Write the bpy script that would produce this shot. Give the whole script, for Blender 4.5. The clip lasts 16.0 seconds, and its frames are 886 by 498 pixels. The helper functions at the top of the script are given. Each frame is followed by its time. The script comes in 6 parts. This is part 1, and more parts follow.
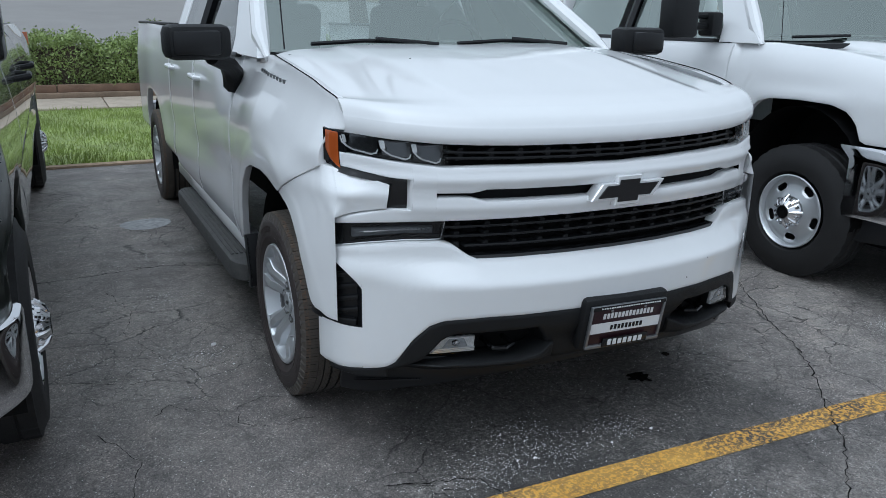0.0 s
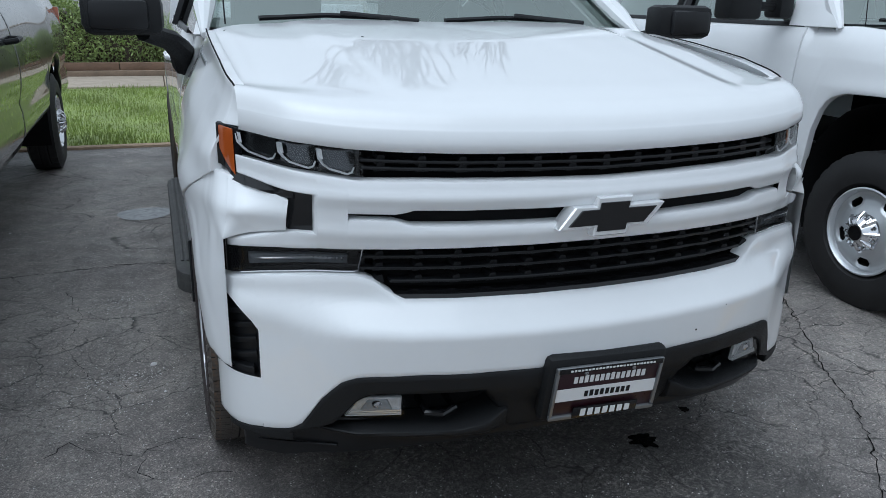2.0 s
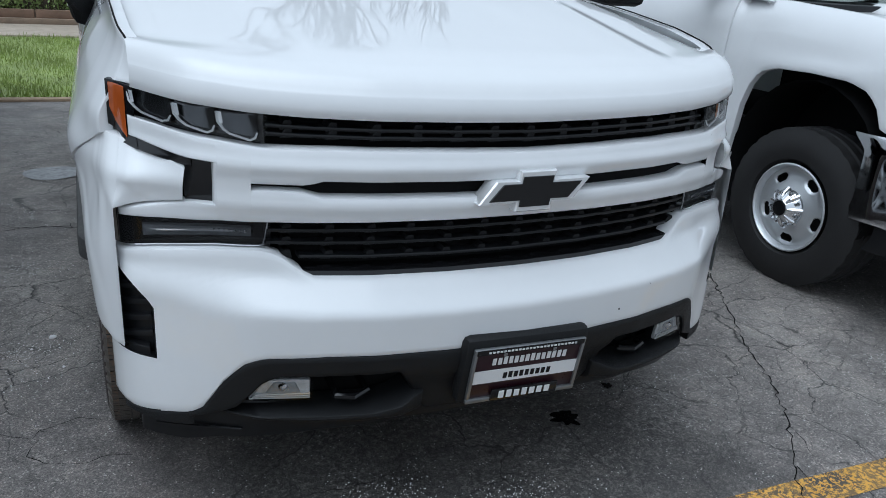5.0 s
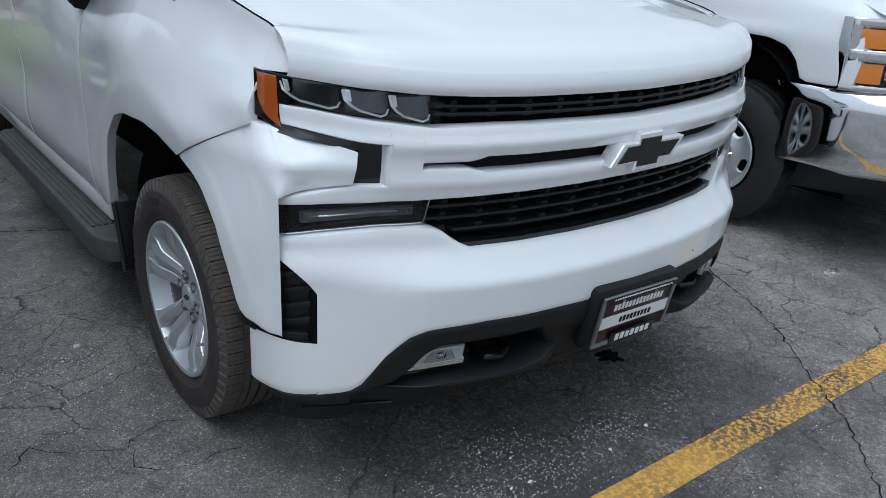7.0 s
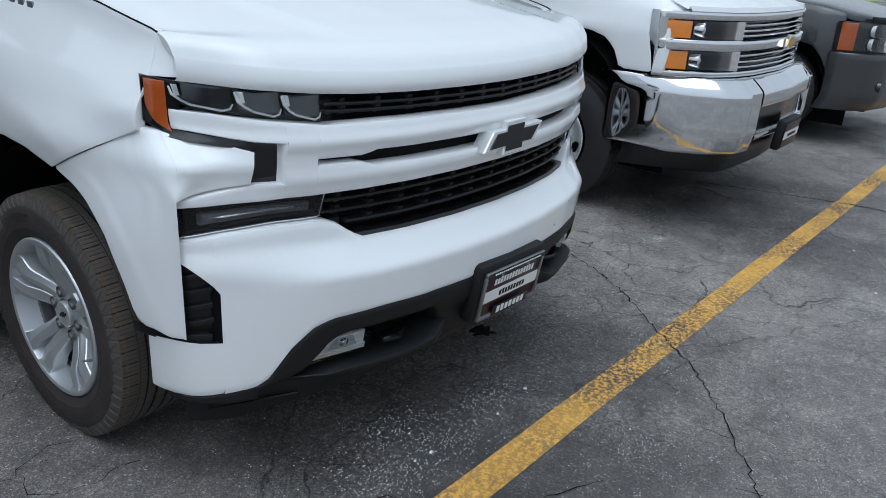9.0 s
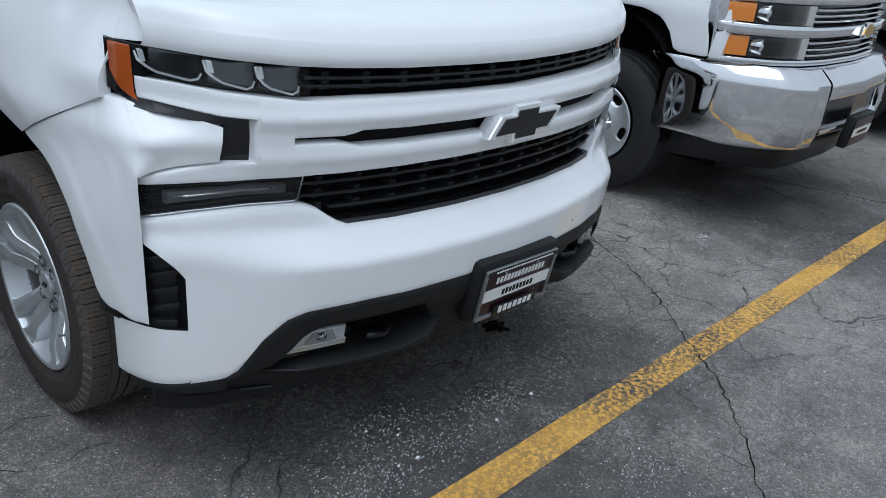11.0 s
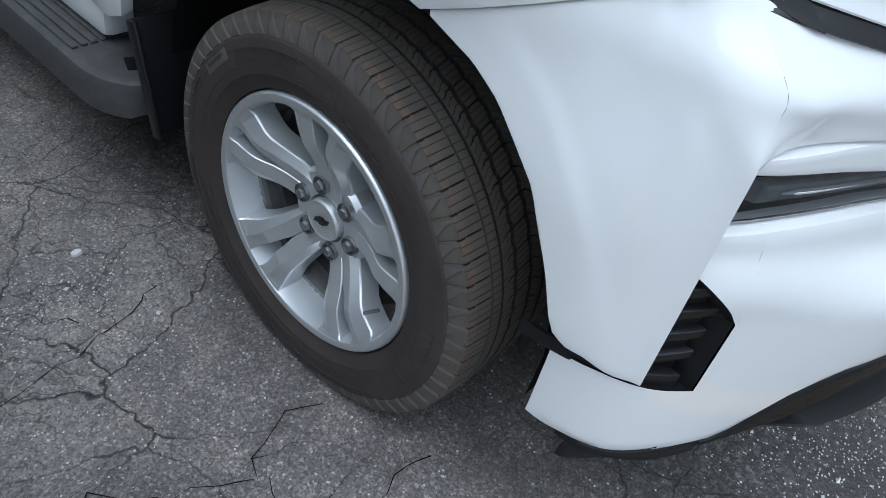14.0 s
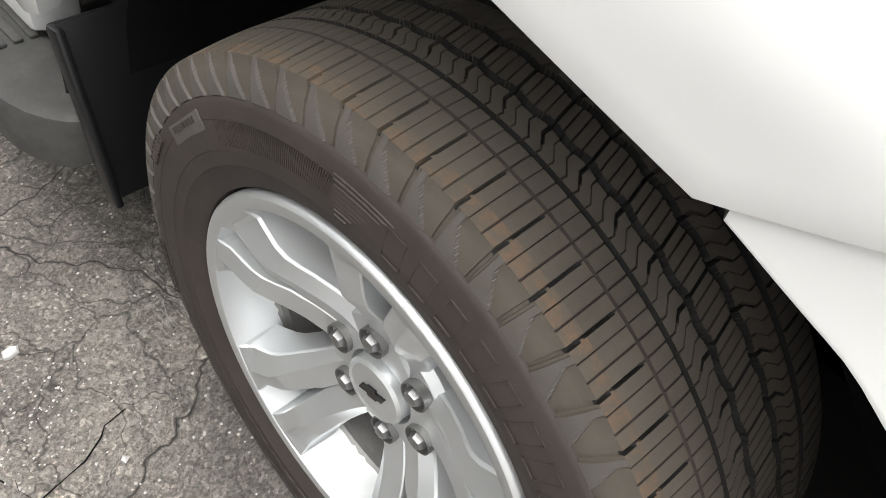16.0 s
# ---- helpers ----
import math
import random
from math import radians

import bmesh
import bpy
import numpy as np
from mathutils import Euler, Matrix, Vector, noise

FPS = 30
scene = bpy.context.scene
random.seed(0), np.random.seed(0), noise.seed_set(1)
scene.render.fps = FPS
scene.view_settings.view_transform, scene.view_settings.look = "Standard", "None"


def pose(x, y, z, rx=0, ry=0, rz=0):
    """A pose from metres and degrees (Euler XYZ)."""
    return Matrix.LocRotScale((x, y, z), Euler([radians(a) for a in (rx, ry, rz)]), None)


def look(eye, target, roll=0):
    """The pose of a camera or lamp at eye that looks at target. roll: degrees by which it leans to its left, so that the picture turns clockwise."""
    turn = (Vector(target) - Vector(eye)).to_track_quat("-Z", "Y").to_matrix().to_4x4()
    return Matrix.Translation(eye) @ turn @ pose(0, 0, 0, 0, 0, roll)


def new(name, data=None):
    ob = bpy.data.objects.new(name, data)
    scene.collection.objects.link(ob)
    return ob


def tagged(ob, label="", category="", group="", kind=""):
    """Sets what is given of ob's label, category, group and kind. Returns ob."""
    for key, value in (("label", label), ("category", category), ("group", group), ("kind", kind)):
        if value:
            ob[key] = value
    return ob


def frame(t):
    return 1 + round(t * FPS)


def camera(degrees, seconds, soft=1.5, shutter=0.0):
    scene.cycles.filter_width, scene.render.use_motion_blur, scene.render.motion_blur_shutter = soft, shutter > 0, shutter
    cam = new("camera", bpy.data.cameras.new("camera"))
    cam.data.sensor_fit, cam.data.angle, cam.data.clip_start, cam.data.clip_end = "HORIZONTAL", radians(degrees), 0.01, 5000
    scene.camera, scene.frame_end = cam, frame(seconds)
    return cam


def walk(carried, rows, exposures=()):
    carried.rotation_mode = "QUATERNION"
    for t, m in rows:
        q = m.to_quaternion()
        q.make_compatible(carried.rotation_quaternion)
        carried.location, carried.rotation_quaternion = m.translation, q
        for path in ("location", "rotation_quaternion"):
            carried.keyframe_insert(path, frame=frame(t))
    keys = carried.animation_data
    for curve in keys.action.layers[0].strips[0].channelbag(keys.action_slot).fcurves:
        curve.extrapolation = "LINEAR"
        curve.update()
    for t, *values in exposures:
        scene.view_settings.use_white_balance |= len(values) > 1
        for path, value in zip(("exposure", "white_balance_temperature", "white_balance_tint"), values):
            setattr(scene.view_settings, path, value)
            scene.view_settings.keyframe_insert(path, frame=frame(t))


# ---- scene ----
cam = camera(59.7, 16.0, soft=0.8)
PATH = [
    (0, (-1.75, -3.08, 1.525), (-0.895, -1.365, 0.953), 0.7),
    (0.5, (-1.517, -2.984, 1.508), (-0.677, -1.271, 0.91), 0.5),
    (1, (-1.36, -2.908, 1.497), (-0.475, -1.244, 0.829), -1.2),
    (1.5, (-1.251, -2.73, 1.49), (-0.378, -1.051, 0.844), -0.4),
    (2, (-1.092, -2.684, 1.488), (-0.43, -0.899, 0.875), 1.3),
    (2.5, (-0.886, -2.754, 1.501), (-0.307, -0.939, 0.891), 2.8),
    (3, (-0.809, -2.809, 1.493), (-0.237, -0.988, 0.895), 3.3),
    (3.5, (-0.815, -2.817, 1.494), (-0.272, -0.992, 0.881), 3.5),
    (4, (-0.816, -2.8, 1.477), (-0.266, -0.995, 0.814), 3.5),
    (4.2, (-0.832, -2.781, 1.477), (-0.248, -0.991, 0.801), 3.5),
    (6.3, (-1.429, -2.278, 1.481), (-0.329, -0.772, 0.759), 3.6),
    (6.5, (-1.51, -2.274, 1.478), (-0.389, -0.79, 0.745), 3.5),
    (7, (-1.757, -2.271, 1.481), (-0.576, -0.842, 0.73), 3.3),
    (7.5, (-1.842, -2.222, 1.482), (-0.591, -0.836, 0.765), 2.4),
    (8, (-1.89, -2.167, 1.492), (-0.505, -0.886, 0.829), 2.4),
    (8.5, (-1.979, -2.191, 1.496), (-0.509, -1.018, 0.817), 2.8),
    (9, (-1.961, -2.245, 1.495), (-0.477, -1.125, 0.759), 3.4),
    (11.5, (-1.668, -2.258, 1.471), (-0.316, -1.034, 0.65), 5.4),
    (12, (-1.736, -2.082, 1.449), (-0.309, -0.974, 0.591), 5.7),
    (12.5, (-1.795, -1.832, 1.453), (-0.353, -0.8, 0.529), 5.7),
    (13, (-1.762, -1.489, 1.397), (-0.409, -0.448, 0.355), 9.4),
    (13.5, (-1.788, -1.151, 1.309), (-0.535, -0.211, 0.065), 13.2),
    (14, (-1.721, -0.836, 1.312), (-0.485, 0.004, -0.018), 13.0),
    (14.5, (-1.479, -0.532, 1.181), (-0.316, 0.336, -0.195), 11.5),
    (15, (-1.31, -0.327, 1.071), (-0.216, 0.484, -0.393), 12.5),
    (15.5, (-1.272, -0.3, 1.054), (-0.196, 0.446, -0.458), 13.8),
    (16, (-1.294, -0.327, 1.105), (-0.222, 0.441, -0.398), 13.5),
]
EXPOSURES = [(0.0, 0.18, 5380, 4), (12.5, 0.22, 5380, 4), (13.5, 0.42, 5450, 4), (14.0, 0.6, 5300, 4), (14.4, 0.72, 5250, 4), (14.7, 1.0, 5800, 6), (15.0, 1.5, 6400, 8), (15.5, 1.75, 6550, 7), (16.0, 1.62, 6550, 7)]
walk(cam, [(t, look(eye, target, roll)) for t, eye, target, roll in PATH], EXPOSURES)

# ---- world and light: a bright overcast day ----
world = bpy.data.worlds.new("overcast_sky")
scene.world = world
world.use_nodes = True
wn = world.node_tree
wn.nodes.clear()
sky = wn.nodes.new("ShaderNodeTexSky")
sky.sky_type, sky.sun_disc = "NISHITA", False
sky.sun_elevation, sky.sun_rotation = radians(66), radians(248)
sky.air_density, sky.dust_density, sky.ozone_density = 0.8, 6.0, 1.0
pale = wn.nodes.new("ShaderNodeHueSaturation")
pale.inputs["Saturation"].default_value = 0.35
back = wn.nodes.new("ShaderNodeBackground")
back.inputs["Strength"].default_value = 0.105
wout = wn.nodes.new("ShaderNodeOutputWorld")
# a closed cloud deck evens the sky out
cloud = wn.nodes.new("ShaderNodeMix")
cloud.data_type = "RGBA"
cloud.inputs[0].default_value = 0.60
cloud.inputs[7].default_value = (7.2, 7.0, 6.8, 1)
wn.links.new(sky.outputs[0], pale.inputs["Color"])
wn.links.new(pale.outputs[0], cloud.inputs[6])
wn.links.new(cloud.outputs[2], back.inputs["Color"])
wn.links.new(back.outputs[0], wout.inputs["Surface"])
sun = new("sun", bpy.data.lights.new("sun", "SUN"))
sun.data.energy, sun.data.angle, sun.data.color = 0.7, radians(60), (1.0, 0.97, 0.93)
sun.matrix_world = look((-2.9, -1.15, 7.0), (0, 0, 0))


# ---- materials ----
def node_material(name):
    mat = bpy.data.materials.new(name)
    mat.use_nodes = True
    tree = mat.node_tree
    return mat, tree, tree.nodes["Principled BSDF"]


def noise_node(tree, scale, detail=4.0, rough=0.6):
    coord = tree.nodes.new("ShaderNodeTexCoord")
    tex = tree.nodes.new("ShaderNodeTexNoise")
    tex.inputs["Scale"].default_value, tex.inputs["Detail"].default_value, tex.inputs["Roughness"].default_value = scale, detail, rough
    tree.links.new(coord.outputs["Object"], tex.inputs["Vector"])
    return tex


def ramp_node(tree, source, stops):
    ramp = tree.nodes.new("ShaderNodeValToRGB")
    els = ramp.color_ramp.elements
    while len(els) < len(stops):
        els.new(0.5)
    for el, (at, col) in zip(els, stops):
        el.position, el.color = at, (*col, 1) if len(col) == 3 else col
    tree.links.new(source, ramp.inputs[0])
    return ramp


def mix_node(tree, fac, a, b, how="MIX"):
    mix = tree.nodes.new("ShaderNodeMix")
    mix.data_type, mix.blend_type = "RGBA", how
    for sock, val in ((mix.inputs[0], fac), (mix.inputs[6], a), (mix.inputs[7], b)):
        if hasattr(val, "links"):
            tree.links.new(val, sock)
        elif isinstance(val, tuple):
            sock.default_value = (*val, 1)
        else:
            sock.default_value = val
    return mix.outputs[2]


def bump_node(tree, bsdf, height, strength, dist):
    bump = tree.nodes.new("ShaderNodeBump")
    bump.inputs["Strength"].default_value, bump.inputs["Distance"].default_value = strength, dist
    tree.links.new(height, bump.inputs["Height"])
    tree.links.new(bump.outputs[0], bsdf.inputs["Normal"])
    return bump


def plain(name, col, rough, metal=0.0, coat=0.0, vary=0.12, scale=9.0, bump=0.0, bump_scale=300.0, dirt=0.0, dirt_col=(0.12, 0.1, 0.08), spec=0.5):
    """A surface with colour drift at two scales, uneven gloss and optional grain."""
    mat, tree, bsdf = node_material(name)
    big, fine = noise_node(tree, scale), noise_node(tree, scale * 14, 3)
    dark = tuple(c * (1 - vary) for c in col)
    lite = tuple(min(1, c * (1 + vary * 0.6)) for c in col)
    r1 = ramp_node(tree, big.outputs[0], [(0.3, dark), (0.7, lite)])
    base = mix_node(tree, 0.35, r1.outputs[0], ramp_node(tree, fine.outputs[0], [(0.3, dark), (0.7, lite)]).outputs[0])
    if dirt:
        mask = ramp_node(tree, noise_node(tree, scale * 2.7, 6, 0.7).outputs[0], [(0.45, (0, 0, 0)), (0.8, (dirt,) * 3)])
        base = mix_node(tree, mask.outputs[0], base, dirt_col)
    tree.links.new(base, bsdf.inputs["Base Color"])
    rr = ramp_node(tree, fine.outputs[0], [(0.2, (max(0.02, rough * 0.85),) * 3), (0.8, (min(1, rough * 1.15),) * 3)])
    tree.links.new(rr.outputs[0], bsdf.inputs["Roughness"])
    bsdf.inputs["Metallic"].default_value = metal
    bsdf.inputs["Coat Weight"].default_value = coat
    bsdf.inputs["Coat Roughness"].default_value = 0.02
    bsdf.inputs["Coat IOR"].default_value = 1.6
    bsdf.inputs["Specular IOR Level"].default_value = spec
    if bump:
        bump_node(tree, bsdf, noise_node(tree, bump_scale, 2).outputs[0], bump, 0.002)
    return mat


def glass_material(name, tint, clear, rough=0.01, gloss=(1.0, 1.0, 1.0)):
    mat, tree, bsdf = node_material(name)
    tree.nodes.remove(bsdf)
    see = tree.nodes.new("ShaderNodeBsdfTransparent")
    see.inputs[0].default_value = (*tint, 1)
    shine = tree.nodes.new("ShaderNodeBsdfGlossy")
    shine.inputs["Roughness"].default_value = rough
    shine.inputs["Color"].default_value = (*gloss, 1)
    fres = tree.nodes.new("ShaderNodeFresnel")
    fres.inputs[0].default_value = clear
    mix = tree.nodes.new("ShaderNodeMixShader")
    tree.links.new(fres.outputs[0], mix.inputs[0])
    tree.links.new(see.outputs[0], mix.inputs[1])
    tree.links.new(shine.outputs[0], mix.inputs[2])
    tree.links.new(mix.outputs[0], tree.nodes["Material Output"].inputs["Surface"])
    return mat


WHITE = plain("white_paint", (0.80, 0.81, 0.82), 0.6, coat=1.0, vary=0.02, scale=1.5, spec=0.1)
DARK_PAINT = plain("black_green_paint", (0.010, 0.013, 0.010), 0.3, coat=1.0, vary=0.2, scale=2.0)
GREY_PAINT = plain("grey_metal_paint", (0.034, 0.036, 0.040), 0.38, metal=0.3, coat=0.8, vary=0.1, scale=3.0)
PLASTIC = plain("black_grained_plastic", (0.012, 0.0125, 0.0135), 0.5, vary=0.15, spec=0.25, bump=0.35, bump_scale=700.0)
GLOSS_BLACK = plain("gloss_black_plastic", (0.008, 0.008, 0.009), 0.16, vary=0.2)
SATIN_BLACK = plain("satin_black_plastic", (0.009, 0.0095, 0.011), 0.36, vary=0.2, scale=20, spec=0.35)
LINER = plain("black_liner_felt", (0.006, 0.006, 0.0065), 0.9, vary=0.3, scale=20, spec=0.2)
BRIGHT = plain("bright_lamp_trim", (0.88, 0.89, 0.90), 0.15, metal=0.45, vary=0.05, scale=40)
CHROME = plain("chrome", (0.75, 0.76, 0.78), 0.05, metal=1.0, vary=0.03)
SILVER = plain("silver_alloy_paint", (0.64, 0.66, 0.68), 0.40, metal=0.72, vary=0.03, scale=5)
# besides dust, the dark inside the wheel is put into this alloy's colour
ALLOY_SHADED = plain("dusty_shaded_alloy", (0.20, 0.20, 0.20), 0.42, metal=0.5, vary=0.15, scale=12, dirt=0.4)
BOARD_PLASTIC = plain("dusty_step_plastic", (0.062, 0.062, 0.062), 0.7, vary=0.2, scale=8, bump=0.3, bump_scale=400, dirt=0.5, dirt_col=(0.13, 0.125, 0.115))
STEEL = plain("machined_steel", (0.35, 0.35, 0.36), 0.42, metal=0.9, vary=0.12, scale=30)
DARK_STEEL = plain("dark_brake_steel", (0.05, 0.05, 0.052), 0.6, metal=0.6, vary=0.4, scale=25, dirt=0.5, dirt_col=(0.10, 0.06, 0.04))
AMBER = plain("amber_lens", (0.40, 0.085, 0.015), 0.12, coat=0.6, vary=0.15, scale=30)
AMBER_PALE = plain("bright_amber_lens", (0.85, 0.27, 0.02), 0.15, coat=0.6, vary=0.15, scale=60)
FOG_BOWL = plain("bright_fog_reflector", (0.66, 0.67, 0.68), 0.3, metal=0.25, vary=0.35, scale=60)
LAMP_GREY = plain("smoked_lamp_bowl", (0.085, 0.088, 0.092), 0.14, metal=0.8, vary=0.25, scale=30)
LENS_GREY = plain("frosted_light_bar", (0.34, 0.35, 0.36), 0.25, vary=0.3, scale=50)
GOLD = plain("gold_emblem", (0.6, 0.40, 0.12), 0.25, metal=0.9, vary=0.1)
PLATE_WHITE = plain("plate_white", (0.75, 0.75, 0.75), 0.35, vary=0.04)
PLATE_DARK = plain("plate_dark_maroon", (0.022, 0.006, 0.010), 0.3, vary=0.2)
PLATE_FRAME = plain("pewter_frame", (0.30, 0.31, 0.32), 0.35, metal=0.8, vary=0.1)
SEAT_CLOTH = plain("grey_cab_cloth", (0.10, 0.105, 0.11), 0.85, vary=0.2, scale=20)
BARK = plain("bark", (0.09, 0.07, 0.055), 0.9, vary=0.4, scale=12, bump=0.6, bump_scale=60)
TIMBER = plain("weathered_brown_timber", (0.20, 0.125, 0.085), 0.85, vary=0.35, scale=4, bump=0.5, bump_scale=90, dirt=0.4)
TIMBER_PALE = plain("weathered_pale_timber", (0.27, 0.20, 0.14), 0.85, vary=0.3, scale=4, bump=0.5, bump_scale=90, dirt=0.3)
CONCRETE = plain("pale_concrete", (0.46, 0.39, 0.31), 0.9, vary=0.18, scale=2.5, bump=0.4, bump_scale=120, dirt=0.4)
ROAD = plain("worn_grey_road", (0.26, 0.25, 0.24), 0.9, vary=0.12, scale=0.5, bump=0.3, bump_scale=80)
SAND = plain("sandy_edge", (0.42, 0.31, 0.21), 0.95, vary=0.3, scale=9, bump=0.6, bump_scale=60, dirt=0.5)
SOIL = plain("brown_soil", (0.14, 0.10, 0.07), 0.95, vary=0.35, scale=6, bump=0.6, bump_scale=60)
GRASS = plain("grass_blades", (0.27, 0.34, 0.085), 0.6, vary=0.45, scale=1.3)
LEAF = plain("hedge_leaves", (0.29, 0.37, 0.12), 0.5, vary=0.6, scale=2.5)
GREEN_POLE = plain("green_pole_paint", (0.02, 0.20, 0.13), 0.5, vary=0.1)
GLASS = glass_material("vehicle_glass", (0.72, 0.82, 0.78), 4.4, gloss=(0.90, 1.0, 0.94))
SMOKE = glass_material("smoked_lamp_cover", (0.55, 0.56, 0.58), 1.4)
DARK_GLASS = glass_material("tinted_glass", (0.16, 0.17, 0.17), 1.5)
CLEAR = glass_material("clear_lamp_cover", (0.93, 0.94, 0.95), 1.35)
MIRROR = plain("mirror_glass", (0.85, 0.87, 0.88), 0.02, metal=1.0, vary=0.01)


def rubber_material():
    mat, tree, bsdf = node_material("dusty_tyre_rubber")
    big, fine = noise_node(tree, 7, 5, 0.65), noise_node(tree, 160, 3)
    a = ramp_node(tree, big.outputs[0], [(0.3, (0.042, 0.035, 0.034)), (0.75, (0.064, 0.053, 0.050))])
    dust = ramp_node(tree, noise_node(tree, 26, 6, 0.75).outputs[0], [(0.55, (0, 0, 0)), (0.85, (0.5, 0.5, 0.5))])
    base = mix_node(tree, dust.outputs[0], a.outputs[0], (0.085, 0.068, 0.058))
    tree.links.new(base, bsdf.inputs["Base Color"])
    bsdf.inputs["Roughness"].default_value = 0.62
    bsdf.inputs["Specular IOR Level"].default_value = 0.3
    bump_node(tree, bsdf, fine.outputs[0], 0.25, 0.001)
    return mat


def rust_rubber_material():
    mat, tree, bsdf = node_material("clay_stained_rubber")
    a = ramp_node(tree, noise_node(tree, 60, 6, 0.8).outputs[0], [(0.45, (0.092, 0.078, 0.064)), (0.72, (0.17, 0.10, 0.06))])
    tree.links.new(a.outputs[0], bsdf.inputs["Base Color"])
    bsdf.inputs["Roughness"].default_value = 0.85
    return mat


def asphalt_material():
    """Old sealed asphalt: dark binder, pale chips, and a net of fine cracks with worn edges."""
    mat, tree, bsdf = node_material("cracked_asphalt")
    L = tree.links.new
    coord = tree.nodes.new("ShaderNodeTexCoord")
    warp = noise_node(tree, 2.3, 5)
    add = tree.nodes.new("ShaderNodeVectorMath")
    add.operation = "MULTIPLY_ADD"
    add.inputs[1].default_value = (0.35, 0.35, 0.0)
    L(warp.outputs["Color"], add.inputs[0])
    L(coord.outputs["Object"], add.inputs[2])

    def cracks(scale, width, where_scale, lo, hi):
        vor = tree.nodes.new("ShaderNodeTexVoronoi")
        vor.feature = "DISTANCE_TO_EDGE"
        vor.inputs["Scale"].default_value = scale
        L(add.outputs[0], vor.inputs["Vector"])
        line = ramp_node(tree, vor.outputs["Distance"], [(0.0, (1, 1, 1)), (width, (0, 0, 0))])
        gate = ramp_node(tree, noise_node(tree, where_scale, 3).outputs[0], [(lo, (0, 0, 0)), (hi, (1, 1, 1))])
        return mix_node(tree, 1.0, line.outputs[0], gate.outputs[0], "MULTIPLY"), gate.outputs[0]

    c1, _ = cracks(2.6, 0.012, 0.9, 0.40, 0.56)
    c2, g2 = cracks(8.5, 0.020, 0.7, 0.45, 0.57)
    c3, g3 = cracks(30.0, 0.045, 1.6, 0.52, 0.62)
    tone = ramp_node(tree, noise_node(tree, 0.8, 6, 0.65).outputs[0], [(0.3, (0.052, 0.049, 0.048)), (0.55, (0.078, 0.073, 0.070)), (0.8, (0.118, 0.110, 0.103))])
    blot = ramp_node(tree, noise_node(tree, 5.5, 6, 0.75).outputs[0], [(0.30, (0.62, 0.62, 0.62)), (0.5, (1.0, 1.0, 1.0)), (0.72, (1.5, 1.45, 1.4))])
    grain = ramp_node(tree, noise_node(tree, 190, 3, 0.8).outputs[0], [(0.36, (0.5, 0.5, 0.5)), (0.5, (0.95, 0.95, 0.95)), (0.64, (1.55, 1.55, 1.55))])
    base = mix_node(tree, 1.0, mix_node(tree, 1.0, tone.outputs[0], blot.outputs[0], "MULTIPLY"), grain.outputs[0], "MULTIPLY")
    stone = tree.nodes.new("ShaderNodeTexVoronoi")
    stone.inputs["Scale"].default_value = 170
    L(coord.outputs["Object"], stone.inputs["Vector"])
    stones = ramp_node(tree, stone.outputs["Color"], [(0.1, (0.6, 0.6, 0.6)), (0.5, (0.9, 0.9, 0.9)), (0.75, (1.2, 1.2, 1.18)), (0.9, (1.9, 1.87, 1.84))])
    base = mix_node(tree, 1.0, base, stones.outputs[0], "MULTIPLY")
    # mid-bay holds oil and painted-in shade of the trucks; gaps and lane are paler
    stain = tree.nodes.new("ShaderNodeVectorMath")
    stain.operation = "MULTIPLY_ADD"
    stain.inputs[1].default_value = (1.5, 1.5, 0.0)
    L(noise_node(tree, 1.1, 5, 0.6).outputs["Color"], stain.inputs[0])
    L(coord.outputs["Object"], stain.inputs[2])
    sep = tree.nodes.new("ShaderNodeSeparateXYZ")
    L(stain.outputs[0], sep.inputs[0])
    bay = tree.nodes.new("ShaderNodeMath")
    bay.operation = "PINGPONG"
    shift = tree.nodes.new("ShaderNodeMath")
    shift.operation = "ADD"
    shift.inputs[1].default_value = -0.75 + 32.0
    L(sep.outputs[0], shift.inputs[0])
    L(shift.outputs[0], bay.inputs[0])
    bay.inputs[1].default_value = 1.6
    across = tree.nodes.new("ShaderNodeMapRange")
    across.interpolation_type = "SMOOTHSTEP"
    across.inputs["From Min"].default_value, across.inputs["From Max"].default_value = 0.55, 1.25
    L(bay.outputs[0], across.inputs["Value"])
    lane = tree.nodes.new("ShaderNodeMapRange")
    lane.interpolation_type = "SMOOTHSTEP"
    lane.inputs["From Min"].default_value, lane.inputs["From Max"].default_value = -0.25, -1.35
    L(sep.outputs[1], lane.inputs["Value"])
    unshaded = tree.nodes.new("ShaderNodeMath")
    unshaded.operation = "MAXIMUM"
    L(across.outputs[0], unshaded.inputs[0])
    L(lane.outputs[0], unshaded.inputs[1])
    base = mix_node(tree, unshaded.outputs[0], base, mix_node(tree, 1.0, base, (3.1, 3.02, 2.96), "MULTIPLY"))
    chipv = tree.nodes.new("ShaderNodeTexVoronoi")
    chipv.inputs["Scale"].default_value = 75
    L(coord.outputs["Object"], chipv.inputs["Vector"])
    chip = ramp_node(tree, chipv.outputs["Distance"], [(0.16, (1, 1, 1)), (0.24, (0, 0, 0))])
    chipg = ramp_node(tree, noise_node(tree, 22, 4).outputs[0], [(0.53, (0, 0, 0)), (0.58, (1, 1, 1))])
    chips = mix_node(tree, 1.0, chip.outputs[0], chipg.outputs[0], "MULTIPLY")
    base = mix_node(tree, chips, base, (0.60, 0.58, 0.55))
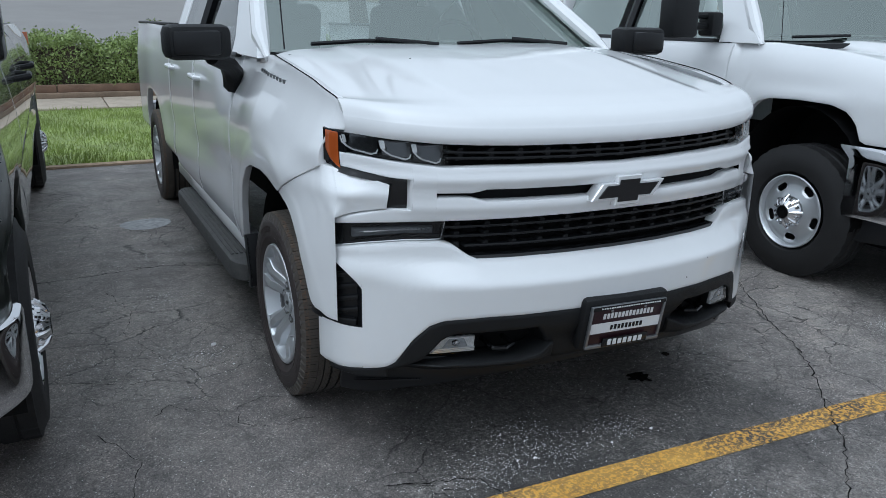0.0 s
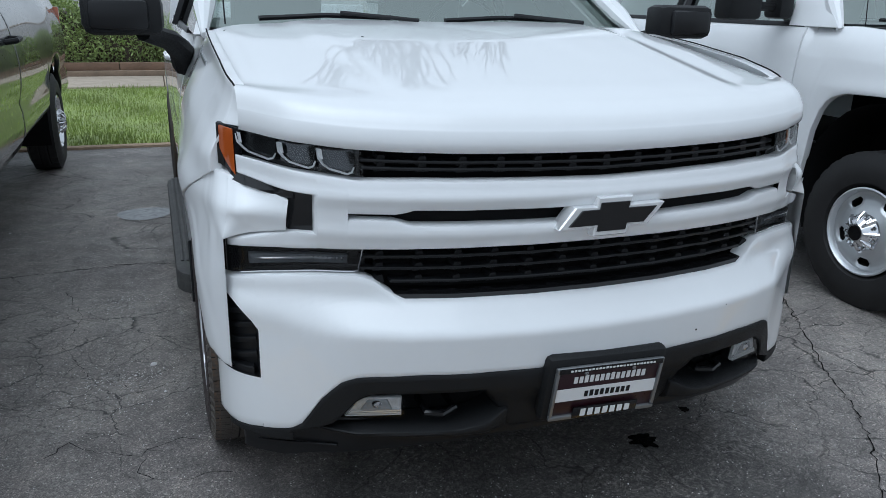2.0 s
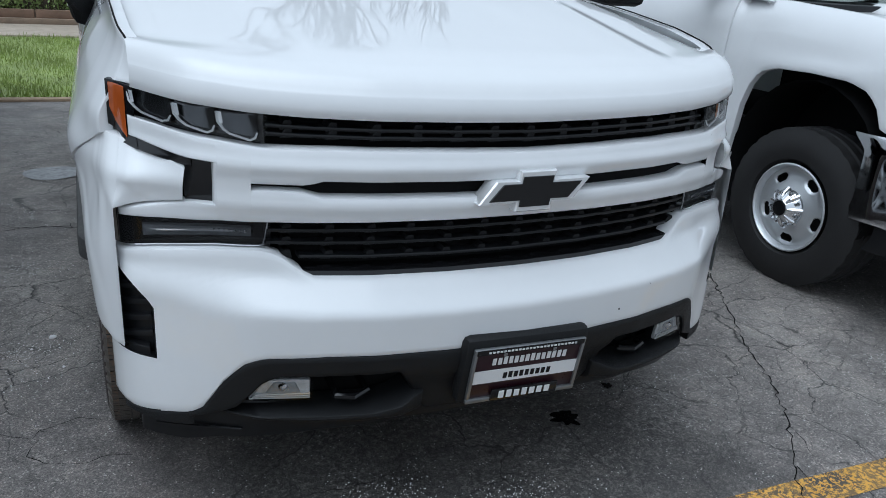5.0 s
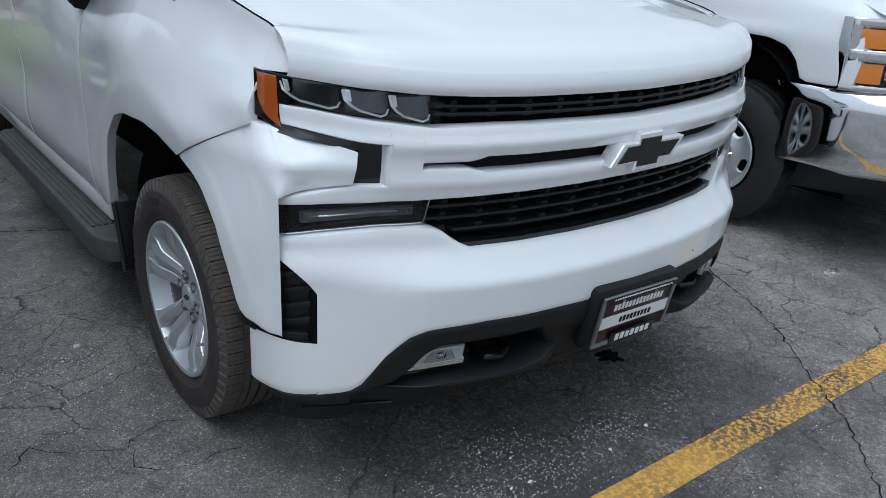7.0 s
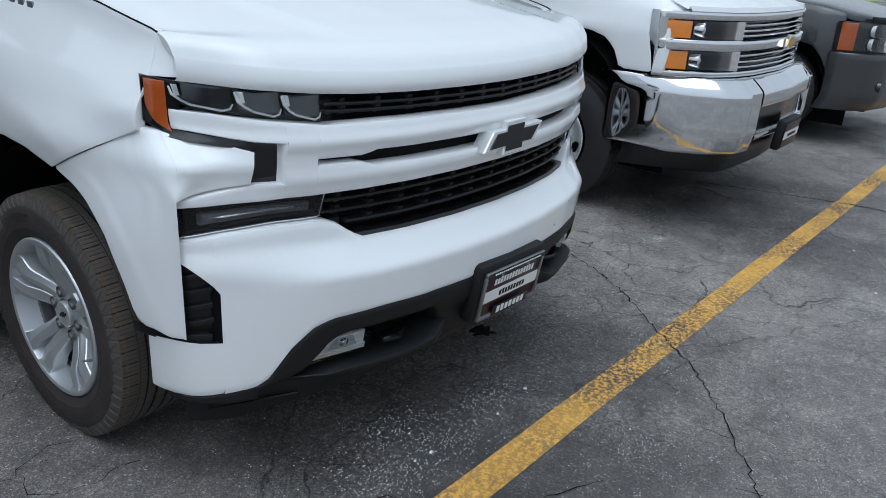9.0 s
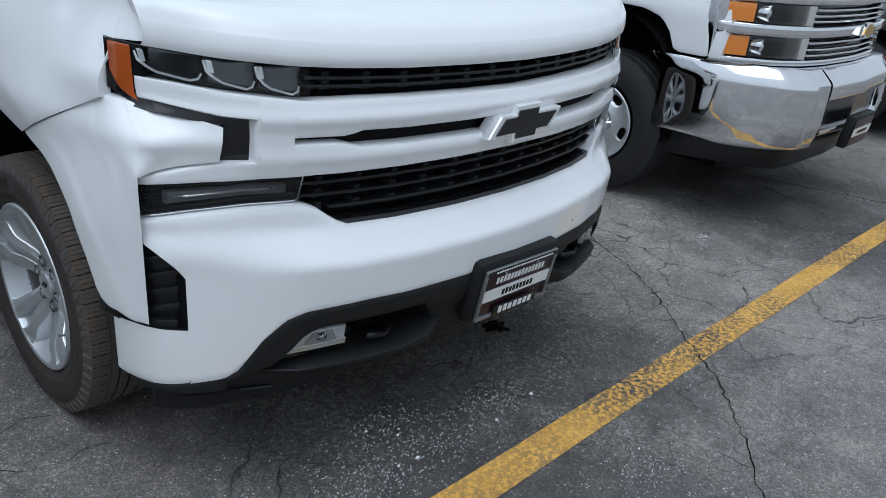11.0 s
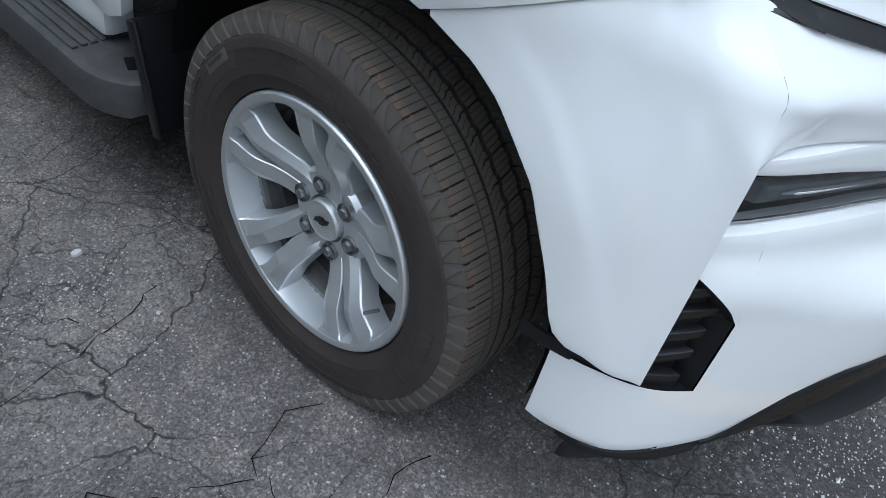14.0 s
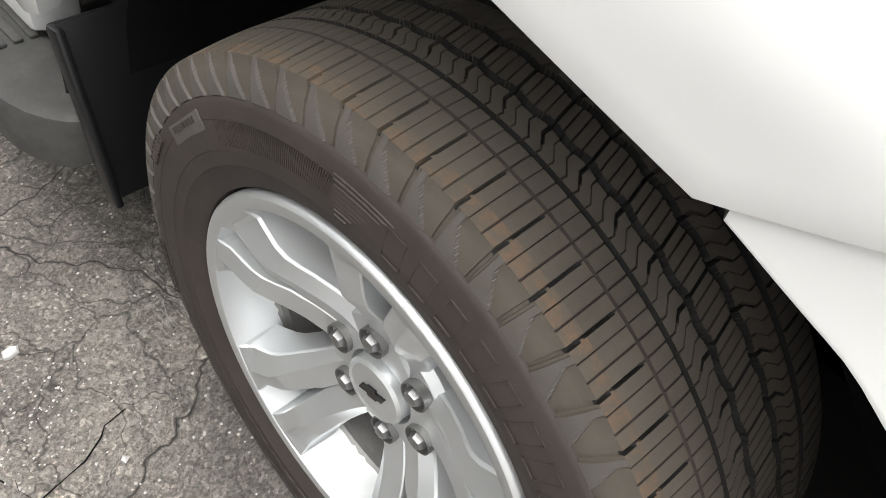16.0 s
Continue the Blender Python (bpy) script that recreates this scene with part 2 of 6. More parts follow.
    # worn, pale crumbs in the crazed patches
    crumb = ramp_node(tree, noise_node(tree, 48, 6, 0.85).outputs[0], [(0.51, (0, 0, 0)), (0.60, (1, 1, 1))])
    zone = mix_node(tree, 1.0, g2, g3, "ADD")
    worn = mix_node(tree, 1.0, mix_node(tree, 1.0, crumb.outputs[0], zone, "MULTIPLY"), (0.6, 0.6, 0.6), "MULTIPLY")
    base = mix_node(tree, worn, base, (0.34, 0.32, 0.29))
    base = mix_node(tree, mix_node(tree, 1.0, c3, (0.6, 0.6, 0.6), "MULTIPLY"), base, (0.40, 0.38, 0.36))
    base = mix_node(tree, mix_node(tree, 1.0, c2, (0.75, 0.75, 0.75), "MULTIPLY"), base, (0.016, 0.017, 0.016))
    base = mix_node(tree, c1, base, (0.014, 0.013, 0.013))
    L(base, bsdf.inputs["Base Color"])
    rough = ramp_node(tree, noise_node(tree, 3.0, 5).outputs[0], [(0.3, (0.42, 0.42, 0.42)), (0.7, (0.62, 0.62, 0.62))])
    L(rough.outputs[0], bsdf.inputs["Roughness"])
    hgt = mix_node(tree, 1.0, mix_node(tree, 0.5, grain.outputs[0], chip.outputs[0]), mix_node(tree, 0.5, c1, mix_node(tree, 0.5, c2, c3, "ADD"), "ADD"), "SUBTRACT")
    bump_node(tree, bsdf, hgt, 0.55, 0.005)
    return mat


def line_paint_material():
    """Road paint worn through to the asphalt in flakes."""
    mat, tree, bsdf = node_material("worn_yellow_paint")
    yel = ramp_node(tree, noise_node(tree, 9, 5).outputs[0], [(0.3, (0.66, 0.35, 0.05)), (0.7, (0.82, 0.48, 0.10))])
    wear = ramp_node(tree, noise_node(tree, 60, 8, 0.8).outputs[0], [(0.475, (0, 0, 0)), (0.50, (1, 1, 1))])
    gate = ramp_node(tree, noise_node(tree, 2.1, 3).outputs[0], [(0.35, (0.25, 0.25, 0.25)), (0.65, (1, 1, 1))])
    base = mix_node(tree, mix_node(tree, 1.0, wear.outputs[0], gate.outputs[0], "MULTIPLY"), yel.outputs[0], (0.075, 0.07, 0.065))
    tree.links.new(base, bsdf.inputs["Base Color"])
    bsdf.inputs["Roughness"].default_value = 0.75
    bump_node(tree, bsdf, wear.outputs[0], 0.4, -0.002)
    return mat


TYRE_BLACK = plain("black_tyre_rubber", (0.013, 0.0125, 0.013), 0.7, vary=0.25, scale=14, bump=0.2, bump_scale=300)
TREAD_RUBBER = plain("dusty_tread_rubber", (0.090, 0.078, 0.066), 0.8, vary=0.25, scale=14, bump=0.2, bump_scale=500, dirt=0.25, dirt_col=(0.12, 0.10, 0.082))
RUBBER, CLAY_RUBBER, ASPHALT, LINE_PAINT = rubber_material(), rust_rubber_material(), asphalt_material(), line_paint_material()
FLAP_RUBBER = plain("smooth_grey_flap_rubber", (0.10, 0.092, 0.088), 0.6, vary=0.2, scale=30, spec=0.3, dirt=0.4, dirt_col=(0.11, 0.08, 0.06))
PATCH = plain("grey_label_rubber", (0.10, 0.092, 0.088), 0.7, vary=0.2, scale=40)
CRACK_FILL = plain("crack_shadowed_grit", (0.010, 0.010, 0.010), 0.95, vary=0.4, scale=30, spec=0.1)
OIL = plain("old_oil_stain", (0.006, 0.006, 0.0065), 0.25, vary=0.3, scale=30)
PAINT_SPLASH = plain("white_paint_splash", (0.40, 0.41, 0.42), 0.8, vary=0.3, scale=14, dirt=0.9, dirt_col=(0.12, 0.115, 0.11))


# ---- mesh helpers ----
class Geo:
    """Vertices and faces gathered for one mesh."""

    def __init__(self):
        self.v, self.f = [], []

    def grid(self, rows, close_u=False, close_v=False):
        base, nr, nc = len(self.v), len(rows), len(rows[0])
        for row in rows:
            self.v.extend(tuple(p) for p in row)
        for i in range(nr if close_v else nr - 1):
            for j in range(nc if close_u else nc - 1):
                a, b = (i + 1) % nr, (j + 1) % nc
                self.f.append((base + i * nc + j, base + i * nc + b, base + a * nc + b, base + a * nc + j))
        return self

    def panel(self, us, lo, hi, place, depth=0.03, r=0.01, n=6, ends=(True, True), edges=(True, True)):
        """A shell over lo(u) <= w <= hi(u) with rolled edges; place(u, w, d) gives the point d behind the face."""
        cols = [(u, 0.0) for u in us]
        sg = 1 if us[-1] > us[0] else -1
        if ends[0]:
            cols = [(us[0], depth), (us[0], r), (us[0] + sg * r * 0.3, r * 0.3), (us[0] + sg * r, 0.0)] + [c for c in cols if sg * (c[0] - us[0]) > r * 1.2]
        if ends[1]:
            cols = [c for c in cols if sg * (us[-1] - c[0]) > r * 1.2] + [(us[-1] - sg * r, 0.0), (us[-1] - sg * r * 0.3, r * 0.3), (us[-1], r), (us[-1], depth)]
        rows = []
        for u, du in cols:
            a, b = lo(u), hi(u)
            q = min(r, (b - a) * 0.4)
            ws = []
            if edges[0]:
                ws += [(a, depth), (a, q), (a + q * 0.3, q * 0.3)]
            lo_w, hi_w = (a + q if edges[0] else a), (b - q if edges[1] else b)
            ws += [(lo_w + (hi_w - lo_w) * k / n, 0.0) for k in range(n + 1)]
            if edges[1]:
                ws += [(b - q * 0.3, q * 0.3), (b, q), (b, depth)]
            rows.append([place(u, w, max(du, dw)) for w, dw in ws])
        return self.grid(rows)

    def box(self, c, s, bevel=0.0, m=None):
        """A box of size s about c with chamfered edges."""
        hx, hy, hz = (k / 2 for k in s)
        b = min(bevel, hx * 0.9, hy * 0.9, hz * 0.9)
        bm = bmesh.new()
        bmesh.ops.create_cube(bm, size=2)
        for vert in bm.verts:
            vert.co = (vert.co.x * hx, vert.co.y * hy, vert.co.z * hz)
        if b:
            bmesh.ops.bevel(bm, geom=bm.edges[:], offset=b, segments=2, profile=0.5, affect="EDGES")
        return self.take(bm, (m or Matrix()) if m else Matrix.Translation(c))

    def take(self, bm, m=Matrix()):
        base = len(self.v)
        bm.verts.index_update()
        self.v.extend(tuple(m @ vert.co) for vert in bm.verts)
        self.f.extend(tuple(base + vert.index for vert in face.verts) for face in bm.faces)
        bm.free()
        return self

    def sweep(self, path, radius, sides=8, cap=True):
        """A round bar along a path; radius is one number or one for each point."""
        pts = [Vector(p) for p in path]
        rad = radius if isinstance(radius, (list, tuple)) else [radius] * len(pts)
        rows, up = [], None
        for i, p in enumerate(pts):
            t = (pts[min(i + 1, len(pts) - 1)] - pts[max(i - 1, 0)]).normalized()
            if up is None:
                up = t.cross(Vector((0.31, 0.17, 0.93))).normalized()
            up = (up - t * up.dot(t)).normalized()
            side = t.cross(up)
            rows.append([p + (up * math.cos(a) + side * math.sin(a)) * rad[i] for a in (2 * math.pi * k / sides for k in range(sides))])
        base = len(self.v)
        self.grid(rows, close_u=True)
        if cap:
            self.f.append(tuple(base + k for k in range(sides)))
            self.f.append(tuple(base + (len(rows) - 1) * sides + k for k in reversed(range(sides))))
        return self

    def lathe(self, profile, centre, axis="x", sides=48, close=False):
        """Profile rows of (along the axis, radius) turned about an axis through centre."""
        rows = []
        for a, r in profile:
            row = []
            for k in range(sides):
                c, s = math.cos(2 * math.pi * k / sides) * r, math.sin(2 * math.pi * k / sides) * r
                off = {"x": (a, c, s), "y": (c, a, s), "z": (c, s, a)}[axis]
                row.append(tuple(centre[i] + off[i] for i in range(3)))
            rows.append(row)
        return self.grid(rows, close_u=True, close_v=close)

    def prism(self, outline, place, depth, bevel=0.0):
        """A plate of outline points (a, b); place(a, b, d): the point d behind the face. The rim is chamfered."""
        n = len(outline)
        cx, cy = sum(p[0] for p in outline) / n, sum(p[1] for p in outline) / n
        base = len(self.v)
        rings = [(bevel, 0.0), (0.0, bevel), (0.0, depth)] if bevel else [(0.0, 0.0), (0.0, depth)]
        for inset, d in rings:
            for a, b in outline:
                k = math.hypot(a - cx, b - cy) or 1.0
                self.v.append(tuple(place(a - (a - cx) / k * inset, b - (b - cy) / k * inset, d)))
        self.f.append(tuple(base + k for k in range(n)))
        for ring in range(len(rings) - 1):
            for k in range(n):
                a, b = base + ring * n + k, base + ring * n + (k + 1) % n
                self.f.append((a, a + n, b + n, b))
        self.f.append(tuple(base + (len(rings) - 1) * n + k for k in reversed(range(n))))
        return self


def mesh_of(name, geo, mat, smooth=35):
    me = bpy.data.meshes.new(name)
    me.from_pydata(geo.v, [], geo.f)
    me.update()
    bm = bmesh.new()
    bm.from_mesh(me)
    bmesh.ops.recalc_face_normals(bm, faces=bm.faces[:])
    bm.to_mesh(me)
    bm.free()
    me.materials.append(mat)
    if smooth:
        me.polygons.foreach_set("use_smooth", [True] * len(me.polygons))
        me.set_sharp_from_angle(angle=radians(smooth))
    return me


def part(name, geo, mat, parent=None, label="", smooth=35):
    """Links the gathered mesh as one object under a thing or a part."""
    ob = new(name, mesh_of(name, geo, mat, smooth))
    if parent is not None:
        ob.parent = parent
    if label:
        ob["label"] = label
    return ob


def thing(name, label, category, group="", kind="", at=None):
    ob = new(name)
    ob.empty_display_size = 0.2
    if at is not None:
        ob.matrix_basis = at
    return tagged(ob, label, category, group, kind)


def ease(x, a, b):
    t = min(1.0, max(0.0, (x - a) / (b - a)))
    return t * t * (3 - 2 * t)


def curve1(x, xs, ys, soft=0.0):
    if not soft:
        return float(np.interp(x, xs, ys))
    return float(np.mean(np.interp([x + soft * k for k in (-1, -0.6, -0.25, 0, 0.25, 0.6, 1)], xs, ys)))


def span(a, b, n):
    return [a + (b - a) * k / (n - 1) for k in range(n)]

# ---- the white half-ton pickup ----
PLAN_X = [0, 0.2, 0.4, 0.55, 0.68, 0.78, 0.86, 0.91, 0.955, 0.985, 1.0, 1.01, 1.02, 1.03]
PLAN_Y = [-1.0, -0.992, -0.965, -0.925, -0.875, -0.815, -0.765, -0.73, -0.69, -0.63, -0.57, -0.5, -0.4, -0.2]
PROF_Z = [0.20, 0.33, 0.36, 0.45, 0.55, 0.662, 0.676, 0.745, 0.80, 0.97, 1.05, 1.15, 1.25]
PROF_Y = [0.06, 0.03, 0.005, -0.014, -0.027, -0.040, -0.036, 0.030, 0.036, 0.010, 0.010, 0.018, 0.03]
HUB_Y, HUB_Z, REAR_Y, TYRE_R = -0.050, 0.368, 3.95, 0.391


def face_y(x, z):
    """How far forward the nose stands at a width and height."""
    x = abs(x)
    corner = ease(z, 0.97, 1.06) * ease(x, 0.78, 0.95) * 0.115
    deck = curve1(z, PROF_Z, PROF_Y, 0.007) * (1.0 - ease(x, 0.63, 0.9) * (0.95 - 0.50 * ease(z, 0.64, 0.76)))
    return curve1(x, PLAN_X, PLAN_Y, 0.02) + deck + corner


def nose(x, w, d):
    return (x, face_y(x, w) + d, w)


def gap_z(y):
    """Height of the line between hood and fender, and of the belt line behind it."""
    return curve1(y, [-0.64, -0.615, -0.56, -0.5, -0.35, -0.07, 0.21, 0.75, 1.2, 5.2], [1.16, 1.235, 1.268, 1.283, 1.313, 1.348, 1.376, 1.345, 1.34, 1.36])


def side_x(y, z):
    """Half width of the body at a place along it and a height."""
    g = gap_z(y)
    x = curve1(y, [-0.69, -0.63, -0.57, -0.5, -0.4, -0.3, 0.6, 0.9, 5], [0.962, 0.996, 1.016, 1.027, 1.029, 1.028, 1.015, 1.005, 1.005], 0.02)
    k, d = ease(y, 0.5, 1.1), max(0.0, g - z)
    x -= (1 - k) * 0.12 * math.exp(-((d / 0.19) ** 2)) + k * 0.045 * math.exp(-d / 0.1)
    tuck = 0.03 * ease(-y, 0.3, 0.56) * (1 - 0.8 * ease(-y, 0.58, 0.69)) * ease(z, 0.72, 1.0) * (1 - ease(z, 1.0, 1.1))
    x += 0.016 * math.exp(-(((z - 0.985) / 0.06) ** 2)) * math.exp(-(((y + 0.32) / 0.22) ** 2))
    flare = 0.013 * ease(z, 0.55, 0.8) * (math.exp(-((y - 0.0) / 0.45) ** 2) + math.exp(-((y - REAR_Y) / 0.5) ** 2))
    under = 0.03 * ease(-z, -0.6, -0.42) * ease(y, 0.5, 0.8)
    dent = 0.012 * math.exp(-((z - 0.78) / 0.09) ** 2) * ease(y, 0.6, 1.0) * (1 - ease(y, 3.0, 3.4))
    # a flat raised lip runs round the front arch
    lip = 0.0032 * (1 - ease(math.hypot(y, z - 0.40), 0.640, 0.675)) * ease(z, 0.5, 0.6) * (1 - ease(y, 0.55, 0.62))
    return x - tuck + flare - under - dent + lip


def arch_z(y, mid=0.0):
    """Lower edge of the body over a wheel, or nothing past it."""
    k = y - mid
    zs = curve1(k, [-0.628, -0.608, -0.56, -0.527, -0.477, -0.396, -0.350, -0.275, -0.13, 0.0, 0.2, 0.31, 0.42, 0.48, 0.505, 0.51], [0.2, 0.525, 0.555, 0.65, 0.755, 0.838, 0.868, 0.895, 0.925, 0.933, 0.918, 0.888, 0.80, 0.68, 0.55, 0.2], 0.008)
    return zs


def hood_edge(x):
    return curve1(abs(x), [0, 0.4, 0.55, 0.67, 0.8, 0.915], [1.126, 1.130, 1.133, 1.138, 1.150, 1.160], 0.03)


def hood_point(x, q):
    """A point of the hood, q metres behind its front lip."""
    ze = hood_edge(x)
    lift = curve1(q, [0, 0.008, 0.03, 0.07, 0.13, 0.22, 0.4, 0.6, 0.8, 1.0, 1.25], [0.045, 0.070, 0.094, 0.114, 0.128, 0.143, 0.172, 0.205, 0.237, 0.260, 0.277], 0.012 + 0.05 * ease(q, 0.1, 0.4))
    ax = abs(x)
    crown = 0.034 * (ax / 0.9) ** 4 * ease(q, 0.02, 0.2) - 0.007 * (1 - ease(ax, 0.50 + 0.08 * q, 0.545 + 0.10 * q)) * ease(q, 0.05, 0.2)
    dish = 0.002 * (1 - ease(ax, 0.16, 0.27)) * ease(q, 0.3, 0.7)
    return (x, face_y(x, ze) + q, ze + lift - crown - dish)


def headlamp_low(x):
    return curve1(abs(x), [0.0, 0.3, 0.5, 0.64, 0.75, 0.86, 0.93], [1.057, 1.062, 1.064, 1.062, 1.075, 1.088, 1.092])


def c_top(x):
    return curve1(abs(x), [0.74, 0.804, 0.909, 0.946], [1.021, 1.027, 1.045, 1.054])


def bumper_top(x):
    return curve1(abs(x), [0, 0.53, 0.545, 0.583, 0.61, 0.65, 0.75, 0.87, 0.957], [0.745, 0.745, 0.750, 0.778, 0.800, 0.808, 0.805, 0.792, 0.775])


def bumper_low(x):
    return curve1(abs(x), [0, 0.52, 0.66, 0.70, 0.75, 0.79, 0.82, 0.92, 0.96, 0.99, 1.005], [0.552, 0.550, 0.540, 0.520, 0.455, 0.375, 0.350, 0.338, 0.338, 0.346, 0.365], 0.006)


def build_tyre(detail, name="tyre"):
    """A road tyre about x = 0 with ribs, sipes and shoulder flaps; its outer face looks to -x."""
    pitches, fine = 62, 60
    nseg = pitches * fine if detail else 240
    grooves = ((-0.068, 0.0008, 0.0025, 0.0), (-0.043, 0.0020, 0.007, 0.0), (-0.010, 0.0036, 0.010, 0.0016), (0.030, 0.0038, 0.010, -0.0016), (0.070, 0.0036, 0.010, 0.0))
    marks = set(span(-0.118, 0.118, 84 if detail else 34))
    if detail:
        for c, w, _, _ in grooves:
            marks |= {c - w - 0.0007, c - w, c + w, c + w + 0.0007}
        marks |= {-0.034, -0.022, 0.042, 0.055}
    across = []
    for m in sorted(marks):
        if not across or m - across[-1] > 0.00045:
            across.append(m)

    def crown(m):
        return TYRE_R - 0.42 * max(0.0, abs(m) - 0.055) ** 1.6

    def lean(m):
        """By how many pitches the sipes have swung round at m: straight, zigzag, slanted, zigzag back, straight."""
        return curve1(m, [-0.12, -0.034, -0.022, -0.010, 0.030, 0.042, 0.055, 0.12], [0.0, 0.0, 0.27, 0.30, 0.52, 0.50, 0.24, 0.22])

    def saw(v):
        return max(-1.0, min(1.0, 5.0 * (abs(v % 1.0 - 0.5) - 0.25)))

    def depth(m, a):
        """How deep the tread is cut at m metres from the centre line, a pitches round."""
        for c, w, deep, amp in grooves:
            if abs(m - c - amp * saw(a)) <= w + 1e-6:
                return deep
        if m < -0.043:
            # broad outer rib: hair sipes, and one short wide slot in every pitch
            q = 3 * a
            if q % 3.0 < 0.17 and -0.101 < m < -0.075:
                return 0.006
            if m < -0.109 and a % 1.0 < 0.07:
                return 0.005
            return 0.0017 if q % 1.0 < 0.05 else 0.0
        if m < -0.010:
            v = (m + 0.043) / 0.033
            q = 3 * a
            if q % 3.0 < 0.22 and v > 0.42:
                return 0.008
            return 0.0026 if q % 1.0 < 0.05 else 0.0
        if m < 0.030:
            q = 4 * a
            if q % 4.0 < 0.26:
                return 0.006
            return 0.0024 if q % 1.0 < 0.067 else 0.0
        if m < 0.070:
            v = (m - 0.030) / 0.040
            q = 3 * a
            if q % 3.0 < 0.22 and v < 0.55:
                return 0.008
            return 0.0026 if q % 1.0 < 0.05 else 0.0
        q = 3 * a + 0.4
        if q % 3.0 < 0.17 and 0.078 < m < 0.104:
            return 0.006
        return 0.0017 if q % 1.0 < 0.05 else 0.0

    bend = ([0.0135, 0.020, 0.0265, 0.033, 0.0395], [-0.1222, -0.1252, -0.1274, -0.1288, -0.1297])
    shoulder = [(curve1(k, *bend), TYRE_R - k) for k in span(0.0135, 0.0395, 13 if detail else 5)]
    side = shoulder + [(-0.1284, TYRE_R - 0.0405), (-0.1300, TYRE_R - 0.0415), (-0.1318, TYRE_R - 0.046), (-0.1334, 0.331), (-0.1326, 0.3302), (-0.134, 0.320), (-0.1338, 0.302), (-0.1330, 0.3013), (-0.1315, 0.286), (-0.1303, 0.2848), (-0.126, 0.268), (-0.1195, 0.2585), (-0.10, 0.2545), (-0.08, 0.250)]
    inner = [(-x, r) for x, r in side]
    ns, na, nf = len(side), len(across), len(shoulder)
    cols = 2 * ns + na - 1
    rows, slots = [], []
    swing = [0.0] * ns + [lean(m) for m in across] + [0.22] * ns
    for k in range(nseg):
        th, a = 2 * math.pi * k / nseg, pitches * k / nseg
        f = a % 1.0
        outer, flap = list(side), [False] * nf
        if detail:
            for i in range(nf):
                v = i / (nf - 1)
                flap[i] = 0.14 < f < 0.30 + 0.48 * v
                sink = 0.0042 if f < 0.07 else 0.0 if flap[i] else 0.0026
                outer[i] = (side[i][0] + sink, side[i][1] - sink * 0.3)
        cuts = [depth(m, a) if detail else (0.007 if any(abs(m - c) < max(w, 0.004) for c, w, deep, _ in grooves[1:]) else 0.0) for m in across]
        ring = outer[::-1] + [(m, crown(m) - c) for m, c in zip(across, cuts)] + inner
        rows.append([(x, r * math.cos(th - 2 * math.pi * w / pitches), r * math.sin(th - 2 * math.pi * w / pitches)) for (x, r), w in zip(ring, swing)])
        line = [0] * cols
        for i in range(nf):
            line[ns - 1 - i] = 4 if flap[i] else 1
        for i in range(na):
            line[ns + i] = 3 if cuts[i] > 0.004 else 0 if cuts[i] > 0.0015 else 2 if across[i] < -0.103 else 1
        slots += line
    g = Geo().grid(rows, close_v=True)
    me = bpy.data.meshes.new(name)
    me.from_pydata(g.v, [], g.f)
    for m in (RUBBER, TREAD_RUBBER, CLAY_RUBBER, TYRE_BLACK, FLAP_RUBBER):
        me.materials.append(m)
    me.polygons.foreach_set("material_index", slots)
    me.polygons.foreach_set("use_smooth", [True] * len(me.polygons))
    me.set_sharp_from_angle(angle=radians(38))
    return me


def split_spoke(mid):
    """A cast spoke that forks from the hub into two ridged arms."""
    g = Geo()
    er, et = (math.cos(mid), math.sin(mid)), (-math.sin(mid), math.cos(mid))
    for sg in (-1, 1):
        rows = []
        for r in (0.066, 0.078, 0.088, 0.097, 0.106, 0.116, 0.128, 0.142, 0.157, 0.172, 0.187, 0.202, 0.213, 0.221, 0.228, 0.233, 0.237, 0.241):
            c = curve1(r, [0.066, 0.10, 0.13, 0.18, 0.242], [0.018, 0.0225, 0.0275, 0.038, 0.0560], 0.004)
            w = curve1(r, [0.066, 0.085, 0.10, 0.12, 0.14, 0.18, 0.215, 0.227, 0.235, 0.242], [0.037, 0.032, 0.0285, 0.0262, 0.0255, 0.0265, 0.0285, 0.031, 0.036, 0.046])
            x = curve1(r, [0.066, 0.088, 0.112, 0.142, 0.168, 0.185, 0.242], [0.031, 0.027, 0.018, 0.003, -0.013, -0.0175, -0.0215], 0.002)
            inn, out = max(0.0004, c - w), c + w
            ru = inn + (out - inn) * curve1(r, [0.066, 0.11, 0.15, 0.19, 0.242], [0.62, 0.64, 0.58, 0.46, 0.42])
            hin = 0.004 + 0.003 * ease(c - w, 0.0, 0.006)
            flat = 1 - ease(r, 0.222, 0.238)
            row = []
            for u, h in ((out + 0.005, 0.058), (out, 0.016 * flat + 0.0015), (out - 0.002, 0.0135 * flat), (ru, 0.0), (inn + 0.0015, hin * flat), (inn, hin * flat + 0.002), (inn - 0.002, 0.058)):
                # arms lean with the radius, so that the windows taper
                a = math.atan2(max(u, 0.0), r)
                k = math.hypot(r, 0.25 * u)
                row.append((x + h, k * (er[0] * math.cos(a) + et[0] * sg * math.sin(a)), k * (er[1] * math.cos(a) + et[1] * sg * math.sin(a))))
            rows.append(row)
        g.grid(rows)
    return g


